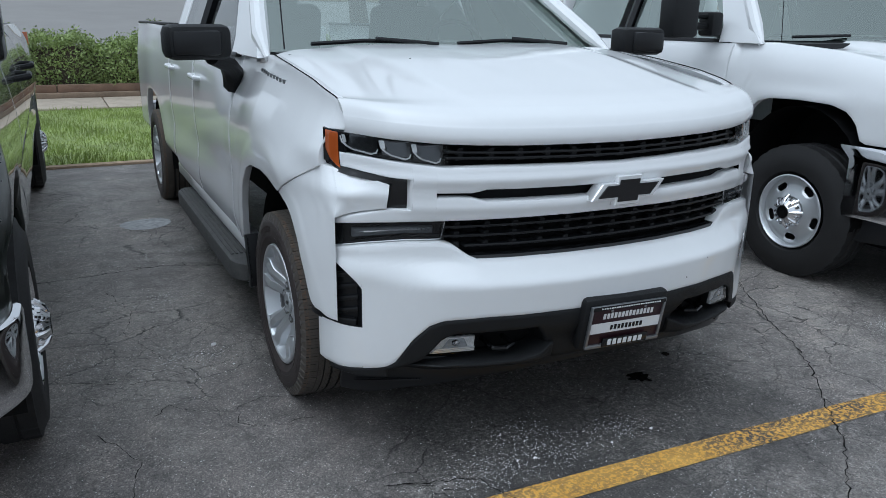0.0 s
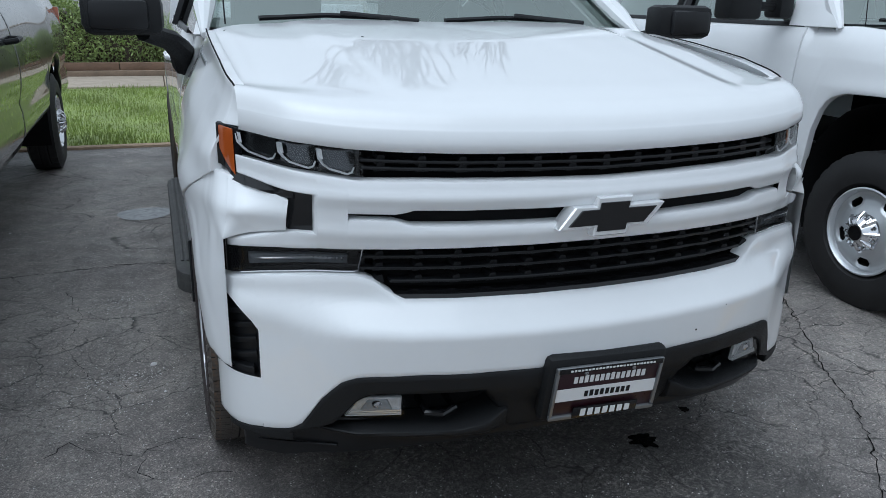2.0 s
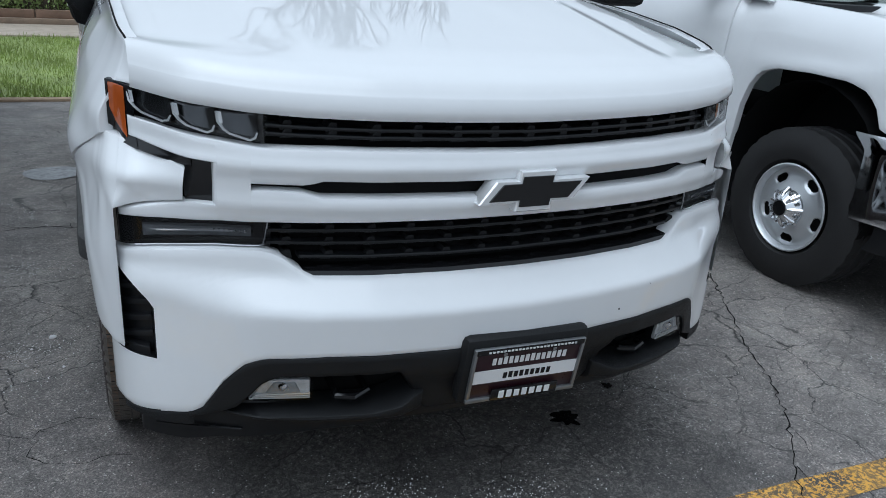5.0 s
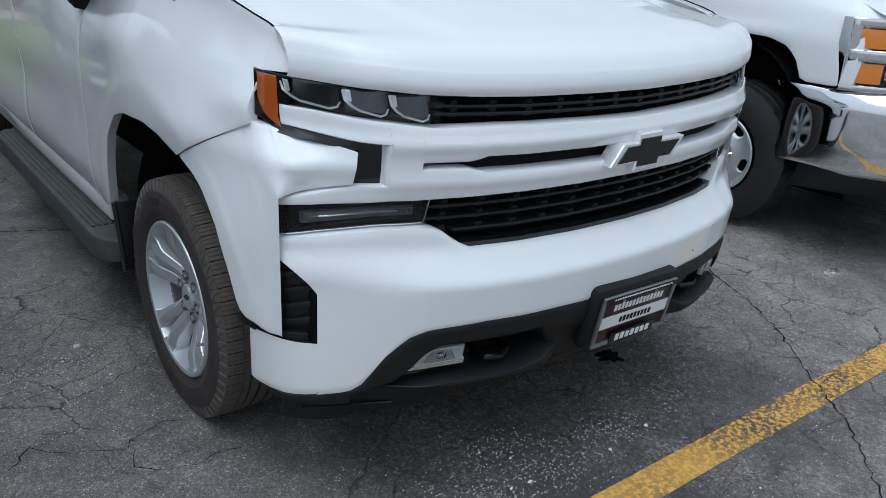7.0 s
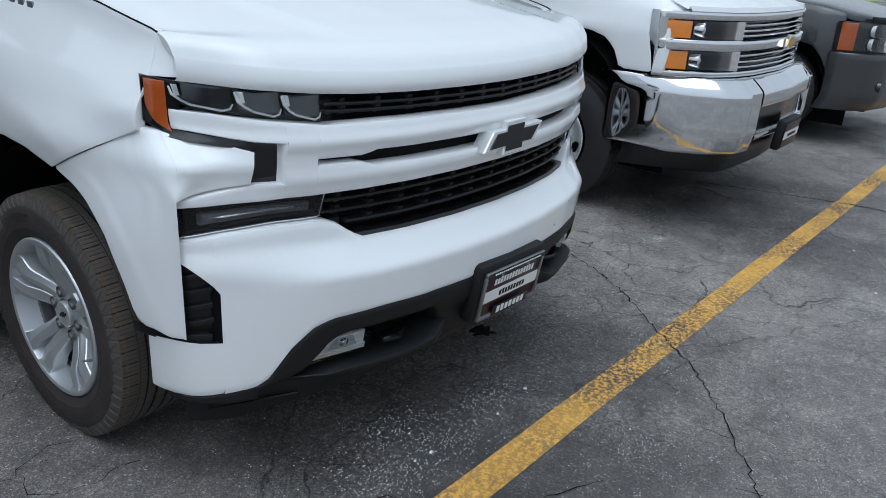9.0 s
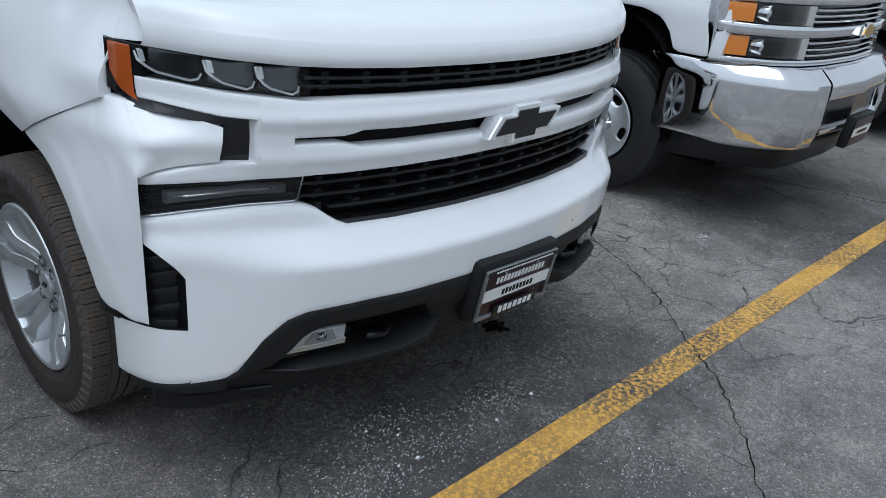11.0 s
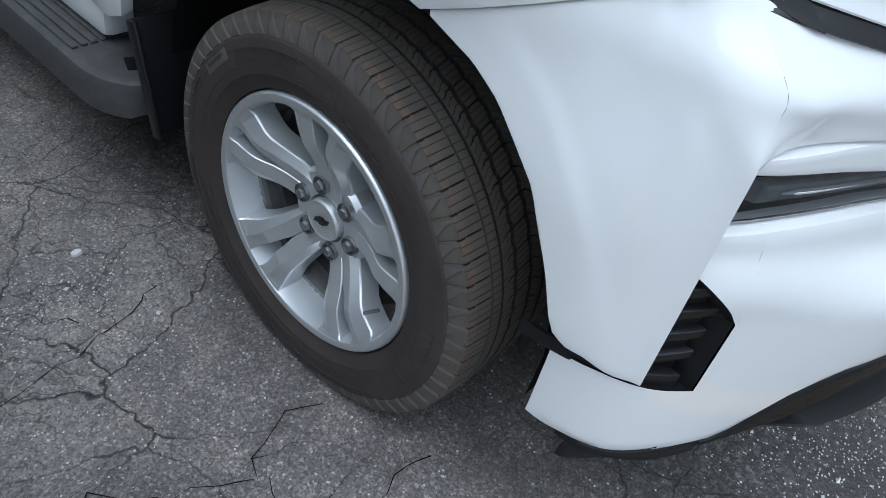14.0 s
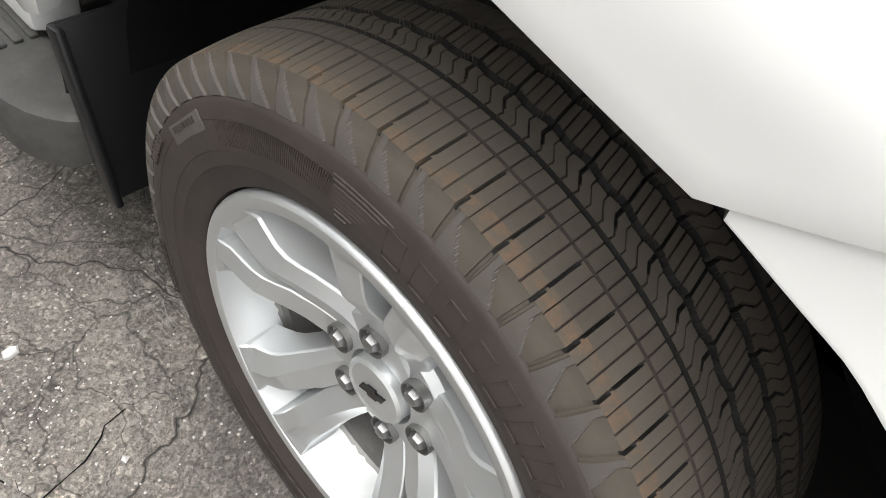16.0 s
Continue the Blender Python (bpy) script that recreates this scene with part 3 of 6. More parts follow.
def nut_geo(y, z, x=-0.022):
    g = Geo()
    rows = [[(x + dx, y + r * math.cos(k * math.pi / 3 + 0.4), z + r * math.sin(k * math.pi / 3 + 0.4)) for k in range(6)] for dx, r in ((0.014, 0.0115), (-0.006, 0.0115), (-0.011, 0.009), (-0.013, 0.004))]
    g.grid(rows, close_u=True)
    g.f.append(tuple(range(len(g.v) - 6, len(g.v))))
    return g


def bowtie(w, h):
    """A plain slanted cross, the emblem's outline."""
    a, b, c = w / 2, h / 2, h * 0.27
    k = w * 0.16
    return [(-a, -c), (-a + k * 0.9, c), (-k, c), (-k * 0.92, b), (k * 1.12, b), (k * 1.05, c), (a, c), (a - k * 0.9, -c), (k, -c), (k * 0.92, -b), (-k * 1.12, -b), (-k * 1.05, -c)]


TYRE_FINE, TYRE_ROUGH = build_tyre(True, "tyre_fine"), build_tyre(False, "tyre_rough")


def alloy_wheel(parent, x, y, s, fine, turn):
    """Five split spokes, silver; the face looks outward."""
    w = new("wheel")
    w.parent = parent
    w.matrix_basis = Matrix.Translation((x, y, HUB_Z)) @ Matrix.Rotation(0 if s < 0 else math.pi, 4, "Z") @ Matrix.Rotation(turn, 4, "X")
    w["label"] = "silver alloy wheel of five split spokes with a dusty road tyre"
    tyre = new("tyre", TYRE_FINE if fine else TYRE_ROUGH)
    tyre.parent = w
    tyre["label"] = "dusty black road tyre with a worn tread"
    tyre.matrix_basis = Matrix.Translation((0.102, 0, 0))
    rim = Geo()
    rim.lathe([(0.05, 0.226), (0.03, 0.2315), (-0.014, 0.2345), (-0.0215, 0.2365), (-0.0235, 0.2395), (-0.0235, 0.2505), (-0.021, 0.2535), (-0.016, 0.2550), (0.0, 0.254), (0.03, 0.246)], (0, 0, 0), sides=96)
    part("rim_lip", rim, SILVER, w)
    part("rim_barrel", Geo().lathe([(0.03, 0.233), (0.048, 0.226), (0.052, 0.216), (0.075, 0.213), (0.079, 0.204), (0.2, 0.204), (0.215, 0.225)], (0, 0, 0), sides=72), ALLOY_SHADED, w)
    for k in range(5):
        part("split_spoke", split_spoke(radians(36.0 + 72 * k)), SILVER, w, smooth=14)
    part("hub", Geo().lathe([(0.075, 0.099), (0.044, 0.098), (0.034, 0.090), (0.030, 0.06), (0.028, 0.048), (0.04, 0.044)], (0, 0, 0), sides=48), SILVER, w)
    cap = part("centre_cap", Geo().lathe([(0.05, 0.0435), (0.020, 0.0425), (0.016, 0.039), (0.018, 0.036), (0.017, 0.001)], (0, 0, 0), sides=40), SILVER, w, "silver centre cap with a black emblem")
    part("cap_emblem", Geo().prism(bowtie(0.044, 0.017), lambda a, b, d: (0.0145 + d, -a, b), 0.003), GLOSS_BLACK, cap)
    for k in range(6):
        a = (k + 0.5) * math.pi / 3
        at = (0.0, 0.0699 * math.cos(a), 0.0699 * math.sin(a))
        pocket = part("lug_pocket", Geo().lathe([(0.040, 0.0185), (0.0225, 0.0185), (0.0225, 0.0170), (0.036, 0.0160), (0.037, 0.001)], at, sides=20), ALLOY_SHADED, w)
        part("lug_nut", nut_geo(at[1], at[2], 0.029), STEEL, pocket)
    part("brake_disc", Geo().lathe([(0.115, 0.175), (0.105, 0.175), (0.105, 0.09), (0.08, 0.085), (0.08, 0.001)], (0, 0, 0), sides=48), DARK_STEEL, w)
    part("caliper", Geo().box((0.11, -0.11, 0.10), (0.06, 0.10, 0.13), 0.015), DARK_STEEL, w)
    part("valve_stem", Geo().sweep([(0.01, 0.196 * math.cos(-2.41), 0.196 * math.sin(-2.41)), (-0.02, 0.186 * math.cos(-2.41), 0.186 * math.sin(-2.41))], 0.004, 8), STEEL, w)
    return w


def tyre_marks(w):
    """Raised plain bars where the sidewall carries words, a pale label patch and a comb of fine ribs."""
    def at(deg, r):
        return Matrix.Rotation(radians(deg - 90 + 15.5), 4, "X") @ Matrix.Translation((-0.0315, 0, r))

    for deg, n, r, size in ((97, 8, 0.313, 0.026), (180, 7, 0.313, 0.026), (268, 8, 0.313, 0.026), (20, 6, 0.345, 0.008), (-20, 9, 0.345, 0.008), (-60, 8, 0.30, 0.008)):
        for k in range(n):
            m = at(deg + math.degrees(k * size * 1.25 / r), r)
            rim = Geo()
            for c, sz in (((0, size * 0.38, 0), (0.0016, 0.0012, size * 1.3)), ((0, -size * 0.38, 0), (0.0016, 0.0012, size * 1.3)), ((0, 0, size * 0.65), (0.0016, size * 0.76, 0.0012)), ((0, 0, -size * 0.65), (0.0016, size * 0.76, 0.0012))):
                rim.box((0, 0, 0), sz, 0, m @ Matrix.Translation(c))
            part("sidewall_mark", rim, RUBBER, w, smooth=0)
    band = Geo()
    for k in range(62):
        band.box((0, 0, 0), (0.0018, 0.0009, 0.026), 0, at(53.5 + k * 0.5, 0.318) @ Matrix.Rotation(radians(18), 4, "X"))
    part("sidewall_rib_band", band, RUBBER, w, smooth=0)
    for k in range(9):
        r = 0.334 - k * 0.0052
        arc = [tuple(at(84.6 + (11.5 - 1.1 * k) * j / 6, r) @ Vector((0.0004, 0, 0))) for j in range(7)]
        part("sidewall_line", Geo().sweep(arc, 0.0011, 4), RUBBER, w, smooth=0)
    patch = part("sidewall_patch", Geo().box((0, 0, 0), (0.0024, 0.085, 0.020), 0.0006, at(42, 0.329) @ Matrix.Translation((0.0008, 0, 0))), PATCH, w, "grey label patch with unreadable bars")
    for k in range(8):
        part("label_bar", Geo().box((0, 0, 0), (0.001, 0.0055, 0.006), 0, at(42, 0.333) @ Matrix.Translation((-0.0008, -0.026 + k * 0.0078, 0))), RUBBER, patch, smooth=0)


def hero_truck():
    t = thing("pickup_truck", "white crew-cab pickup truck parked on asphalt, black mirrors and running boards", "pickup truck", "parked trucks")
    W = WHITE
    # hood
    g = Geo()
    rows = []
    for x in span(-0.902, 0.902, 65):
        ax = abs(x)
        back = 0.235 + 0.05 * (1 - (ax / 0.9) ** 2) - face_y(x, hood_edge(x))
        base = hood_point(x, 0)
        row = [(x, base[1] + 0.03, hood_edge(x) - 0.002), (x, base[1] + 0.004, hood_edge(x) + 0.001), (x, base[1] - 0.004, hood_edge(x) + 0.010), (x, base[1] - 0.006, hood_edge(x) + 0.025)]
        for k in range(34):
            u = k / 33
            row.append(hood_point(x, back * (u ** 1.7)))
        rows.append(row + [(x, row[-1][1] + 0.004, row[-1][2] - 0.03)])
    first, last = rows[0], rows[-1]
    rows = [[(p[0] + 0.004, p[1], p[2] - 0.03 * ease(p[2], 1.19, 1.27)) for p in first]] + rows + [[(p[0] - 0.004, p[1], p[2] - 0.03 * ease(p[2], 1.19, 1.27)) for p in last]]
    part("hood", g.grid(rows), W, t)
    # front bumper with its corners
    g = Geo().panel(span(-0.892, 0.892, 75), bumper_low, bumper_top, nose, 0.06, 0.012, 26, ends=(False, False))
    for s in (-1, 1):
        mir = lambda u, w, d, s=s: nose(s * u, w, d)
        vent_hi = lambda u: curve1(u, [0.892, 0.905, 0.962], [0.640, 0.662, 0.730])
        vent_lo = lambda u: curve1(u, [0.892, 0.93, 0.980, 0.996], [0.500, 0.502, 0.508, 0.500])
        g.panel(span(0.892, 0.963, 10), vent_hi, bumper_top, mir, 0.05, 0.008, 12, ends=(False, True), edges=(False, True))
        g.panel(span(0.892, 0.991, 14), bumper_low, vent_lo, mir, 0.034, 0.018, 10, ends=(False, True), edges=(True, False))
    part("front_bumper", g, W, t)
    # painted bars between the grilles
    g = Geo()
    slit_hi = lambda u: curve1(abs(u), [0, 0.525, 0.545, 0.672], [0.986, 0.988, 0.977, 0.976])
    slit_lo = lambda u: curve1(abs(u), [0, 0.525, 0.55, 0.672], [0.948, 0.950, 0.962, 0.963])
    bar_low = lambda u: curve1(abs(u), [0, 0.4, 0.6, 0.75, 0.95], [0.887, 0.885, 0.881, 0.877, 0.860])
    swell = lambda u, w, d: (u, face_y(u, w) + d - 0.012 * math.exp(-((w - 1.02) / 0.02) ** 2) - 0.008 * math.exp(-((w - 0.925) / 0.02) ** 2), w)
    g.panel(span(-0.672, 0.672, 61), slit_hi, headlamp_low, swell, 0.05, 0.008, 8, ends=(False, False))
    g.panel(span(-0.672, 0.672, 61), bar_low, slit_lo, swell, 0.05, 0.008, 8, ends=(False, False))
    for s in (-1, 1):
        mir = lambda u, w, d, s=s: swell(s * u, w, d)
        g.panel(span(0.672, 0.742, 8), bar_low, headlamp_low, mir, 0.05, 0.008, 14, ends=(False, False))
        g.grid([[mir(0.742, w, 0.0), mir(0.7455, w, 0.001), mir(0.748, w, 0.0045), mir(0.7486, w, 0.010), mir(0.7486, w, 0.05)] for w in span(0.905, c_top(0.748) + 0.010, 8)])
        g.panel(span(0.742, 0.912, 17), c_top, headlamp_low, mir, 0.04, 0.008, 5, ends=(False, True))
        low = lambda u, w, d, s=s: (s * u, face_y(u, w) + d + 0.012 * ease(u, 0.77, 0.86) - 0.008 * math.exp(-((w - 0.925) / 0.02) ** 2) * (1 - ease(u, 0.742, 0.80)), w)
        g.panel(span(0.742, 0.95, 17), bar_low, lambda u: curve1(u, [0.742, 0.80, 0.95], [0.921, 0.922, 0.880]), low, 0.04, 0.006, 4, ends=(False, True))
    part("grille_surround", g, W, t, "white painted grille surround bars")
    # grilles
    for name, xa, lo, hi, rails in (
        ("upper_grille", 0.635, headlamp_low, hood_edge, (0.36, 0.62)),
        ("lower_grille", 0.635, bumper_top, bar_low, (0.30, 0.56, 0.80)),
    ):
        deep = lambda u, w, d: (u, face_y(u, w) + 0.085 + d, w)
        gr = part(name, Geo().panel(span(-xa, xa, 41), lambda u, lo=lo: lo(u) - 0.02, lambda u, hi=hi: hi(u) + 0.015, deep, 0.03, 0.004, 3), LINER, t, "black slatted grille insert")
        for k in rails:
            mid = lambda u, k=k, lo=lo, hi=hi: lo(min(abs(u), 0.52)) * (1 - k) + hi(u) * k
            pl = lambda u, w, d: (u, face_y(u, w) + 0.026 + d, w)
            xe = xa if name == "upper_grille" or k > 0.5 else xa - 0.075
            part("slat", Geo().panel(span(-xe, xe, 41), lambda u, m=mid: m(u) - 0.0045, lambda u, m=mid: m(u) + 0.0045, pl, 0.035, 0.003, 2), SATIN_BLACK, gr)
        nf = 13
        for i in range(nf):
            x = (i - (nf - 1) / 2) * 0.098
            if abs(x) > 0.60:
                continue
            for k in rails:
                z = lo(min(abs(x), 0.52)) * (1 - k) + hi(x) * k
                y = face_y(x, z) + 0.030
                fin = Geo().grid([[(x - 0.016, y + 0.004, z - 0.008), (x + 0.016, y + 0.004, z - 0.008), (x + 0.010, y, z + 0.014), (x - 0.006, y, z + 0.014)], [(x - 0.016, y + 0.05, z - 0.008), (x + 0.016, y + 0.05, z - 0.008), (x + 0.010, y + 0.05, z + 0.014), (x - 0.006, y + 0.05, z + 0.014)]], close_u=True)
                fin.f.append((0, 1, 2, 3))
                part("grille_fin", fin, PLASTIC, gr, smooth=0)
    part("centre_slot", Geo().panel(span(-0.68, 0.68, 41), lambda u: slit_lo(u) - 0.01, lambda u: slit_hi(u) + 0.01, lambda u, w, d: (u, face_y(u, w) + 0.045 + d, w), 0.03, 0.003, 3), LINER, t)
    part("deck_trim", Geo().panel(span(-0.60, 0.60, 41), lambda u: bumper_top(u) - 0.012, lambda u: bumper_top(min(abs(u), 0.53)) + 0.012, lambda u, w, d: (u, face_y(u, w) + 0.012 + d, w), 0.07, 0.006, 3), GLOSS_BLACK, t)
    # emblem
    em = part("emblem", Geo().prism(bowtie(0.315, 0.104), lambda a, b, d: (a, -1.012 + d, 0.962 + b), 0.05, 0.004), BRIGHT, t, "black cross emblem with a chrome rim", smooth=20)
    inner = bowtie(0.315, 0.104)
    wing = lambda a, b: (a * 0.83, b * 0.74)
    part("emblem_inlay", Geo().prism([wing(a, b) for a, b in inner], lambda a, b, d: (a, -1.016 + d, 0.962 + b), 0.006, 0.001), GLOSS_BLACK, em, smooth=0)
    for s in (-1, 1):
        mir = lambda u, w, d, s=s: nose(s * u, w, d)
        # head lamp
        lamp = part("headlight", Geo().panel(span(0.632, 0.925, 26), lambda u: headlamp_low(u) - 0.004 if u < 0.905 else curve1(u, [0.905, 0.93], [1.04, 1.03]), lambda u: hood_edge(u) - 0.001, lambda u, w, d, s=s: (s * u, face_y(u, w) + 0.045 + d, w), 0.02, 0.004, 4), GLOSS_BLACK, t, "slim headlight with three chrome-edged cells")

        def wrap(u, w, d, s=s):
            """Round the outer end of the lamp: u from its inner edge (0) to the fender (1)."""
            k = ease(u, 0.3, 1.0)
            x = 0.903 + 0.055 * u
            return (s * (x - d * 0.5 * k), (face_y(x, w) + 0.006) * (1 - k) - 0.572 * k + d, w)

        amber_hi = lambda u: 1.160 + 0.010 * u
        part("side_marker", Geo().panel(span(0.22, 0.84, 9), lambda u: curve1(u, [0.22, 0.4, 0.6, 0.84], [1.037, 1.048, 1.066, 1.10]), lambda u: amber_hi(u) - 0.006, lambda u, w, d, s=s: wrap(u, w, d + 0.003), 0.02, 0.003, 6), AMBER, lamp, "amber marker lens")
        part("lamp_border", Geo().panel(span(-0.12, 1.0, 14), lambda u: curve1(u, [-0.12, 0.12, 0.3, 0.65, 0.9, 1.1], [1.018, 1.022, 1.030, 1.048, 1.058, 1.062]), amber_hi, lambda u, w, d, s=s: wrap(u, w, d + 0.008), 0.02, 0.003, 6), GLOSS_BLACK, lamp)
        for k in range(3):
            a, b = 0.908 - k * 0.0865, 0.908 - (k + 1) * 0.0865

            def bowl(u, w, d, s=s):
                return (s * u, face_y(u, w) + 0.030 + d, w)

            def dish(u, w, d, s=s, a=a, b=b):
                k1 = min(1.0, max(0.0, (u - b) / (a - b)))
                k2 = min(1.0, max(0.0, (w - headlamp_low(u)) / 0.08))
                return (s * u, face_y(u, w) + 0.016 + d + 0.032 * math.sin(math.pi * k1) ** 0.6 * (0.3 + 0.7 * k2), w)

            cell = part("lamp_cell", Geo().panel(span(b + 0.003, a - 0.006, 13), lambda u: headlamp_low(u) + 0.012, lambda u: hood_edge(u) - 0.003, dish, 0.004, 0.002, 7), LAMP_GREY, lamp)
            path = [bowl(a - 0.002, hood_edge(a) - 0.010, -0.008), bowl(a - 0.004, hood_edge(a) - 0.032, -0.013), bowl(a - 0.013, headlamp_low(a) + 0.024, -0.016), bowl(a - 0.026, headlamp_low(a) + 0.014, -0.016), bowl(b + 0.020, headlamp_low(b) + 0.0125, -0.016), bowl(b + 0.009, headlamp_low(b) + 0.018, -0.016), bowl(b + 0.004, headlamp_low(b) + 0.030, -0.014)]
            part("chrome_strip", Geo().sweep(path, [0.0045, 0.0045, 0.0034, 0.003, 0.003, 0.003, 0.002], 6), BRIGHT, cell)
            part("chrome_gusset", Geo().prism([(a - 0.002, hood_edge(a) - 0.008), (a - 0.010, hood_edge(a) - 0.009), (a - 0.013, hood_edge(a) - 0.034), (a - 0.006, hood_edge(a) - 0.036)], lambda p, q, d, s=s: (s * p, face_y(p, q) + 0.012 + d, q), 0.004, 0.001), BRIGHT, cell, smooth=20)
        cover = part("lamp_cover", Geo().panel(span(0.634, 0.906, 20), lambda u: headlamp_low(u) + 0.001, lambda u: hood_edge(u) - 0.004, lambda u, w, d, s=s: (s * u, face_y(u, w) + 0.006 + d, w), 0.003, 0.002, 4, ends=(False, False), edges=(False, False)), CLEAR, lamp, "clear plastic cover")
        cover.visible_shadow = False
        # black hook-shaped trim below it
        trim = Geo().panel(span(0.742, 0.806, 8), lambda u: 0.918, lambda u: c_top(u) + 0.004, lambda u, w, d, s=s: (s * u, face_y(u, w) + 0.022 + d, w), 0.03, 0.005, 5)
        trim.panel(span(0.79, 0.928, 16), lambda u: c_top(u) - 0.024, lambda u: c_top(u) + 0.006, lambda u, w, d, s=s: (s * u, face_y(u, w) + 0.016 + d, w), 0.03, 0.005, 3)
        part("hook_trim", trim, GLOSS_BLACK, t, "gloss black hook-shaped trim")
        # outer corner below the seam, wrapping to the wheel arch
        def seam(y):
            return curve1(y, [-0.69, -0.60, -0.575, -0.28], [1.038, 1.045, 1.043, 0.903])

        bend = lambda u, w, d, s=s: (s * (side_x(u, w) + 0.004 - d * 0.8), u + d * 0.3, w)
        def corner_raw(u, w, d, s=s):
            """The corner piece: u < 0 along the nose, u > 0 along the side."""
            up = ease(w, 0.95, 1.05)
            xk, yk = 0.963 - 0.014 * up, -0.690 + 0.085 * up
            brow = 0.010 * math.exp(-((w - 0.965) / 0.03) ** 2)
            if u < 0:
                x = xk + u
                k = ease(x, 0.80, xk)
                return (s * x, face_y(x, w) * (1 - k) + yk * k + d - brow, w)
            k = 1 - ease(u, 0.0, 0.14)
            x = side_x(-0.69 + u, w) + (xk - side_x(-0.69, w)) * k
            return (s * (x + brow * k * 0.4 - d * (0.8 if u > 0.01 else 0.3)), -0.69 + u + 0.085 * up * (1 - ease(u, 0.0, 0.2)) - brow * k + d * (0.3 if u > 0.01 else 0.9), w)

        def corner(u, w, d):
            """The same, rounded in plan under the head lamp."""
            r = min(0.075 * ease(w, 0.875, 0.965), (u + 0.1505) * 0.5, 0.2)
            if r < 0.002:
                return corner_raw(u, w, d)
            pts = [corner_raw(u + r * k, w, d) for k in (-1, -0.6, -0.3, 0, 0.3, 0.6, 1)]
            return tuple(sum(p[i] for p in pts) / 7 for i in range(3))

        def corner_low(u):
            if u < -0.0015:
                return curve1(u, [-0.155, 0.0], [0.924, 0.884])
            y = -0.69 + u
            return max(0.516 + 0.02 * ease(y, -0.66, -0.6), arch_z(y))

        def corner_high(u):
            return curve1(u, [-0.152, -0.12, -0.045, 0.0], [1.002, 1.012, 1.028, 1.038]) if u < 0 else seam(-0.69 + u)

        g = Geo().panel(span(-0.150, -0.0002, 22), lambda u: curve1(u, [-0.155, 0.0], [0.924, 0.884]), lambda u: corner_high(min(u, -1e-6)), corner, 0.04, 0.0025, 24, ends=(True, False))
        g.panel([-0.0002, 0.004] + span(0.012, 0.412, 36), lambda u: corner_low(max(u, 0.0)), corner_high, corner, 0.04, 0.0025, 40, ends=(False, False))
        part("bumper_corner", g, W, t, "white painted corner piece")
        # daytime lamp
        drl = part("daytime_lamp", Geo().panel(span(0.618, 0.952, 24), lambda u: bumper_top(u) - 0.012, lambda u: bar_low(u) + 0.008, lambda u, w, d, s=s: (s * u, face_y(u, w) + 0.045 + d, w), 0.03, 0.004, 4), GLOSS_BLACK, t, "smoked slim daytime running lamp")
        part("light_bar", Geo().panel(span(0.665, 0.90, 16), lambda u: bumper_top(u) + 0.026, lambda u: bar_low(u) - 0.022, lambda u, w, d, s=s: (s * u, face_y(u, w) + 0.026 + d, w), 0.02, 0.004, 3), LENS_GREY, drl)
        part("light_streak", Geo().sweep([(s * u, face_y(u, 0.845) + 0.022, bumper_top(u) * 0.42 + bar_low(u) * 0.58) for u in span(0.70, 0.885, 12)], [0.001] + [0.0035] * 10 + [0.001], 6), BRIGHT, drl)
        for k in range(7):
            u = 0.68 + k * 0.011
            part("diode", Geo().box((s * u, face_y(u, 0.845) + 0.024, bar_low(u) - 0.030), (0.006, 0.008, 0.007), 0.001), CHROME, drl)
        part("lamp_frame", Geo().sweep([nose(s * 0.63, bar_low(0.63) - 0.004, 0.026), nose(s * 0.64, bumper_top(0.64) + 0.010, 0.022)] + [nose(s * u, bumper_top(u) + 0.006, 0.020) for u in span(0.65, 0.945, 14)], 0.0026, 6), CHROME, drl)
        cov = part("lamp_cover", Geo().panel(span(0.636, 0.946, 16), lambda u: bumper_top(u) + 0.004, lambda u: bar_low(u) - 0.003, lambda u, w, d, s=s: (s * u, face_y(u, w) + 0.018 + d, w), 0.003, 0.002, 3, ends=(False, False), edges=(False, False)), SMOKE, drl, "smoked cover")
        cov.visible_shadow = False
        # side vent
        vent = part("bumper_vent", Geo().panel(span(0.880, 0.968, 8), lambda u: 0.495, lambda u: 0.745, lambda u, w, d, s=s: (s * u, face_y(u, w) + 0.040 + d, w), 0.02, 0.004, 4), SATIN_BLACK, t, "black louvred air vent")
        frame_g = Geo().grid([[mir(0.893, w, 0.002), mir(0.8935, w, 0.02), mir(0.8935, w, 0.05)] for w in span(0.498, 0.642, 6)])
        for edge, us in ((lambda u: curve1(u, [0.892, 0.905, 0.962], [0.640, 0.662, 0.730]) + 0.001, span(0.893, 0.962, 8)), (lambda u: curve1(u, [0.892, 0.93, 1.006], [0.500, 0.502, 0.512]) - 0.001, span(0.893, 0.99, 10))):
            frame_g.grid([[mir(u, edge(u), 0.002), mir(u, edge(u), 0.02), mir(u, edge(u), 0.045)] for u in us])
        part("vent_frame", frame_g, SATIN_BLACK, vent)
        part("vent_rim", Geo().panel(span(0.905, 1.0, 10), lambda u: 0.498, lambda u: 0.524, lambda u, w, d, s=s: (s * u, face_y(u, w) + 0.012 + d, w), 0.03, 0.004, 3), SATIN_BLACK, vent)
        for k in range(4):
            z = 0.552 + k * 0.044
            part("louvre", Geo().panel(span(0.896, 0.966, 8), lambda u, z=z: z - 0.25 * (u - 0.896), lambda u, z=z: z + 0.016 - 0.25 * (u - 0.896), lambda u, w, d, s=s: (s * u, face_y(u, w) + 0.022 + d, w), 0.02, 0.003, 2), SATIN_BLACK, vent)
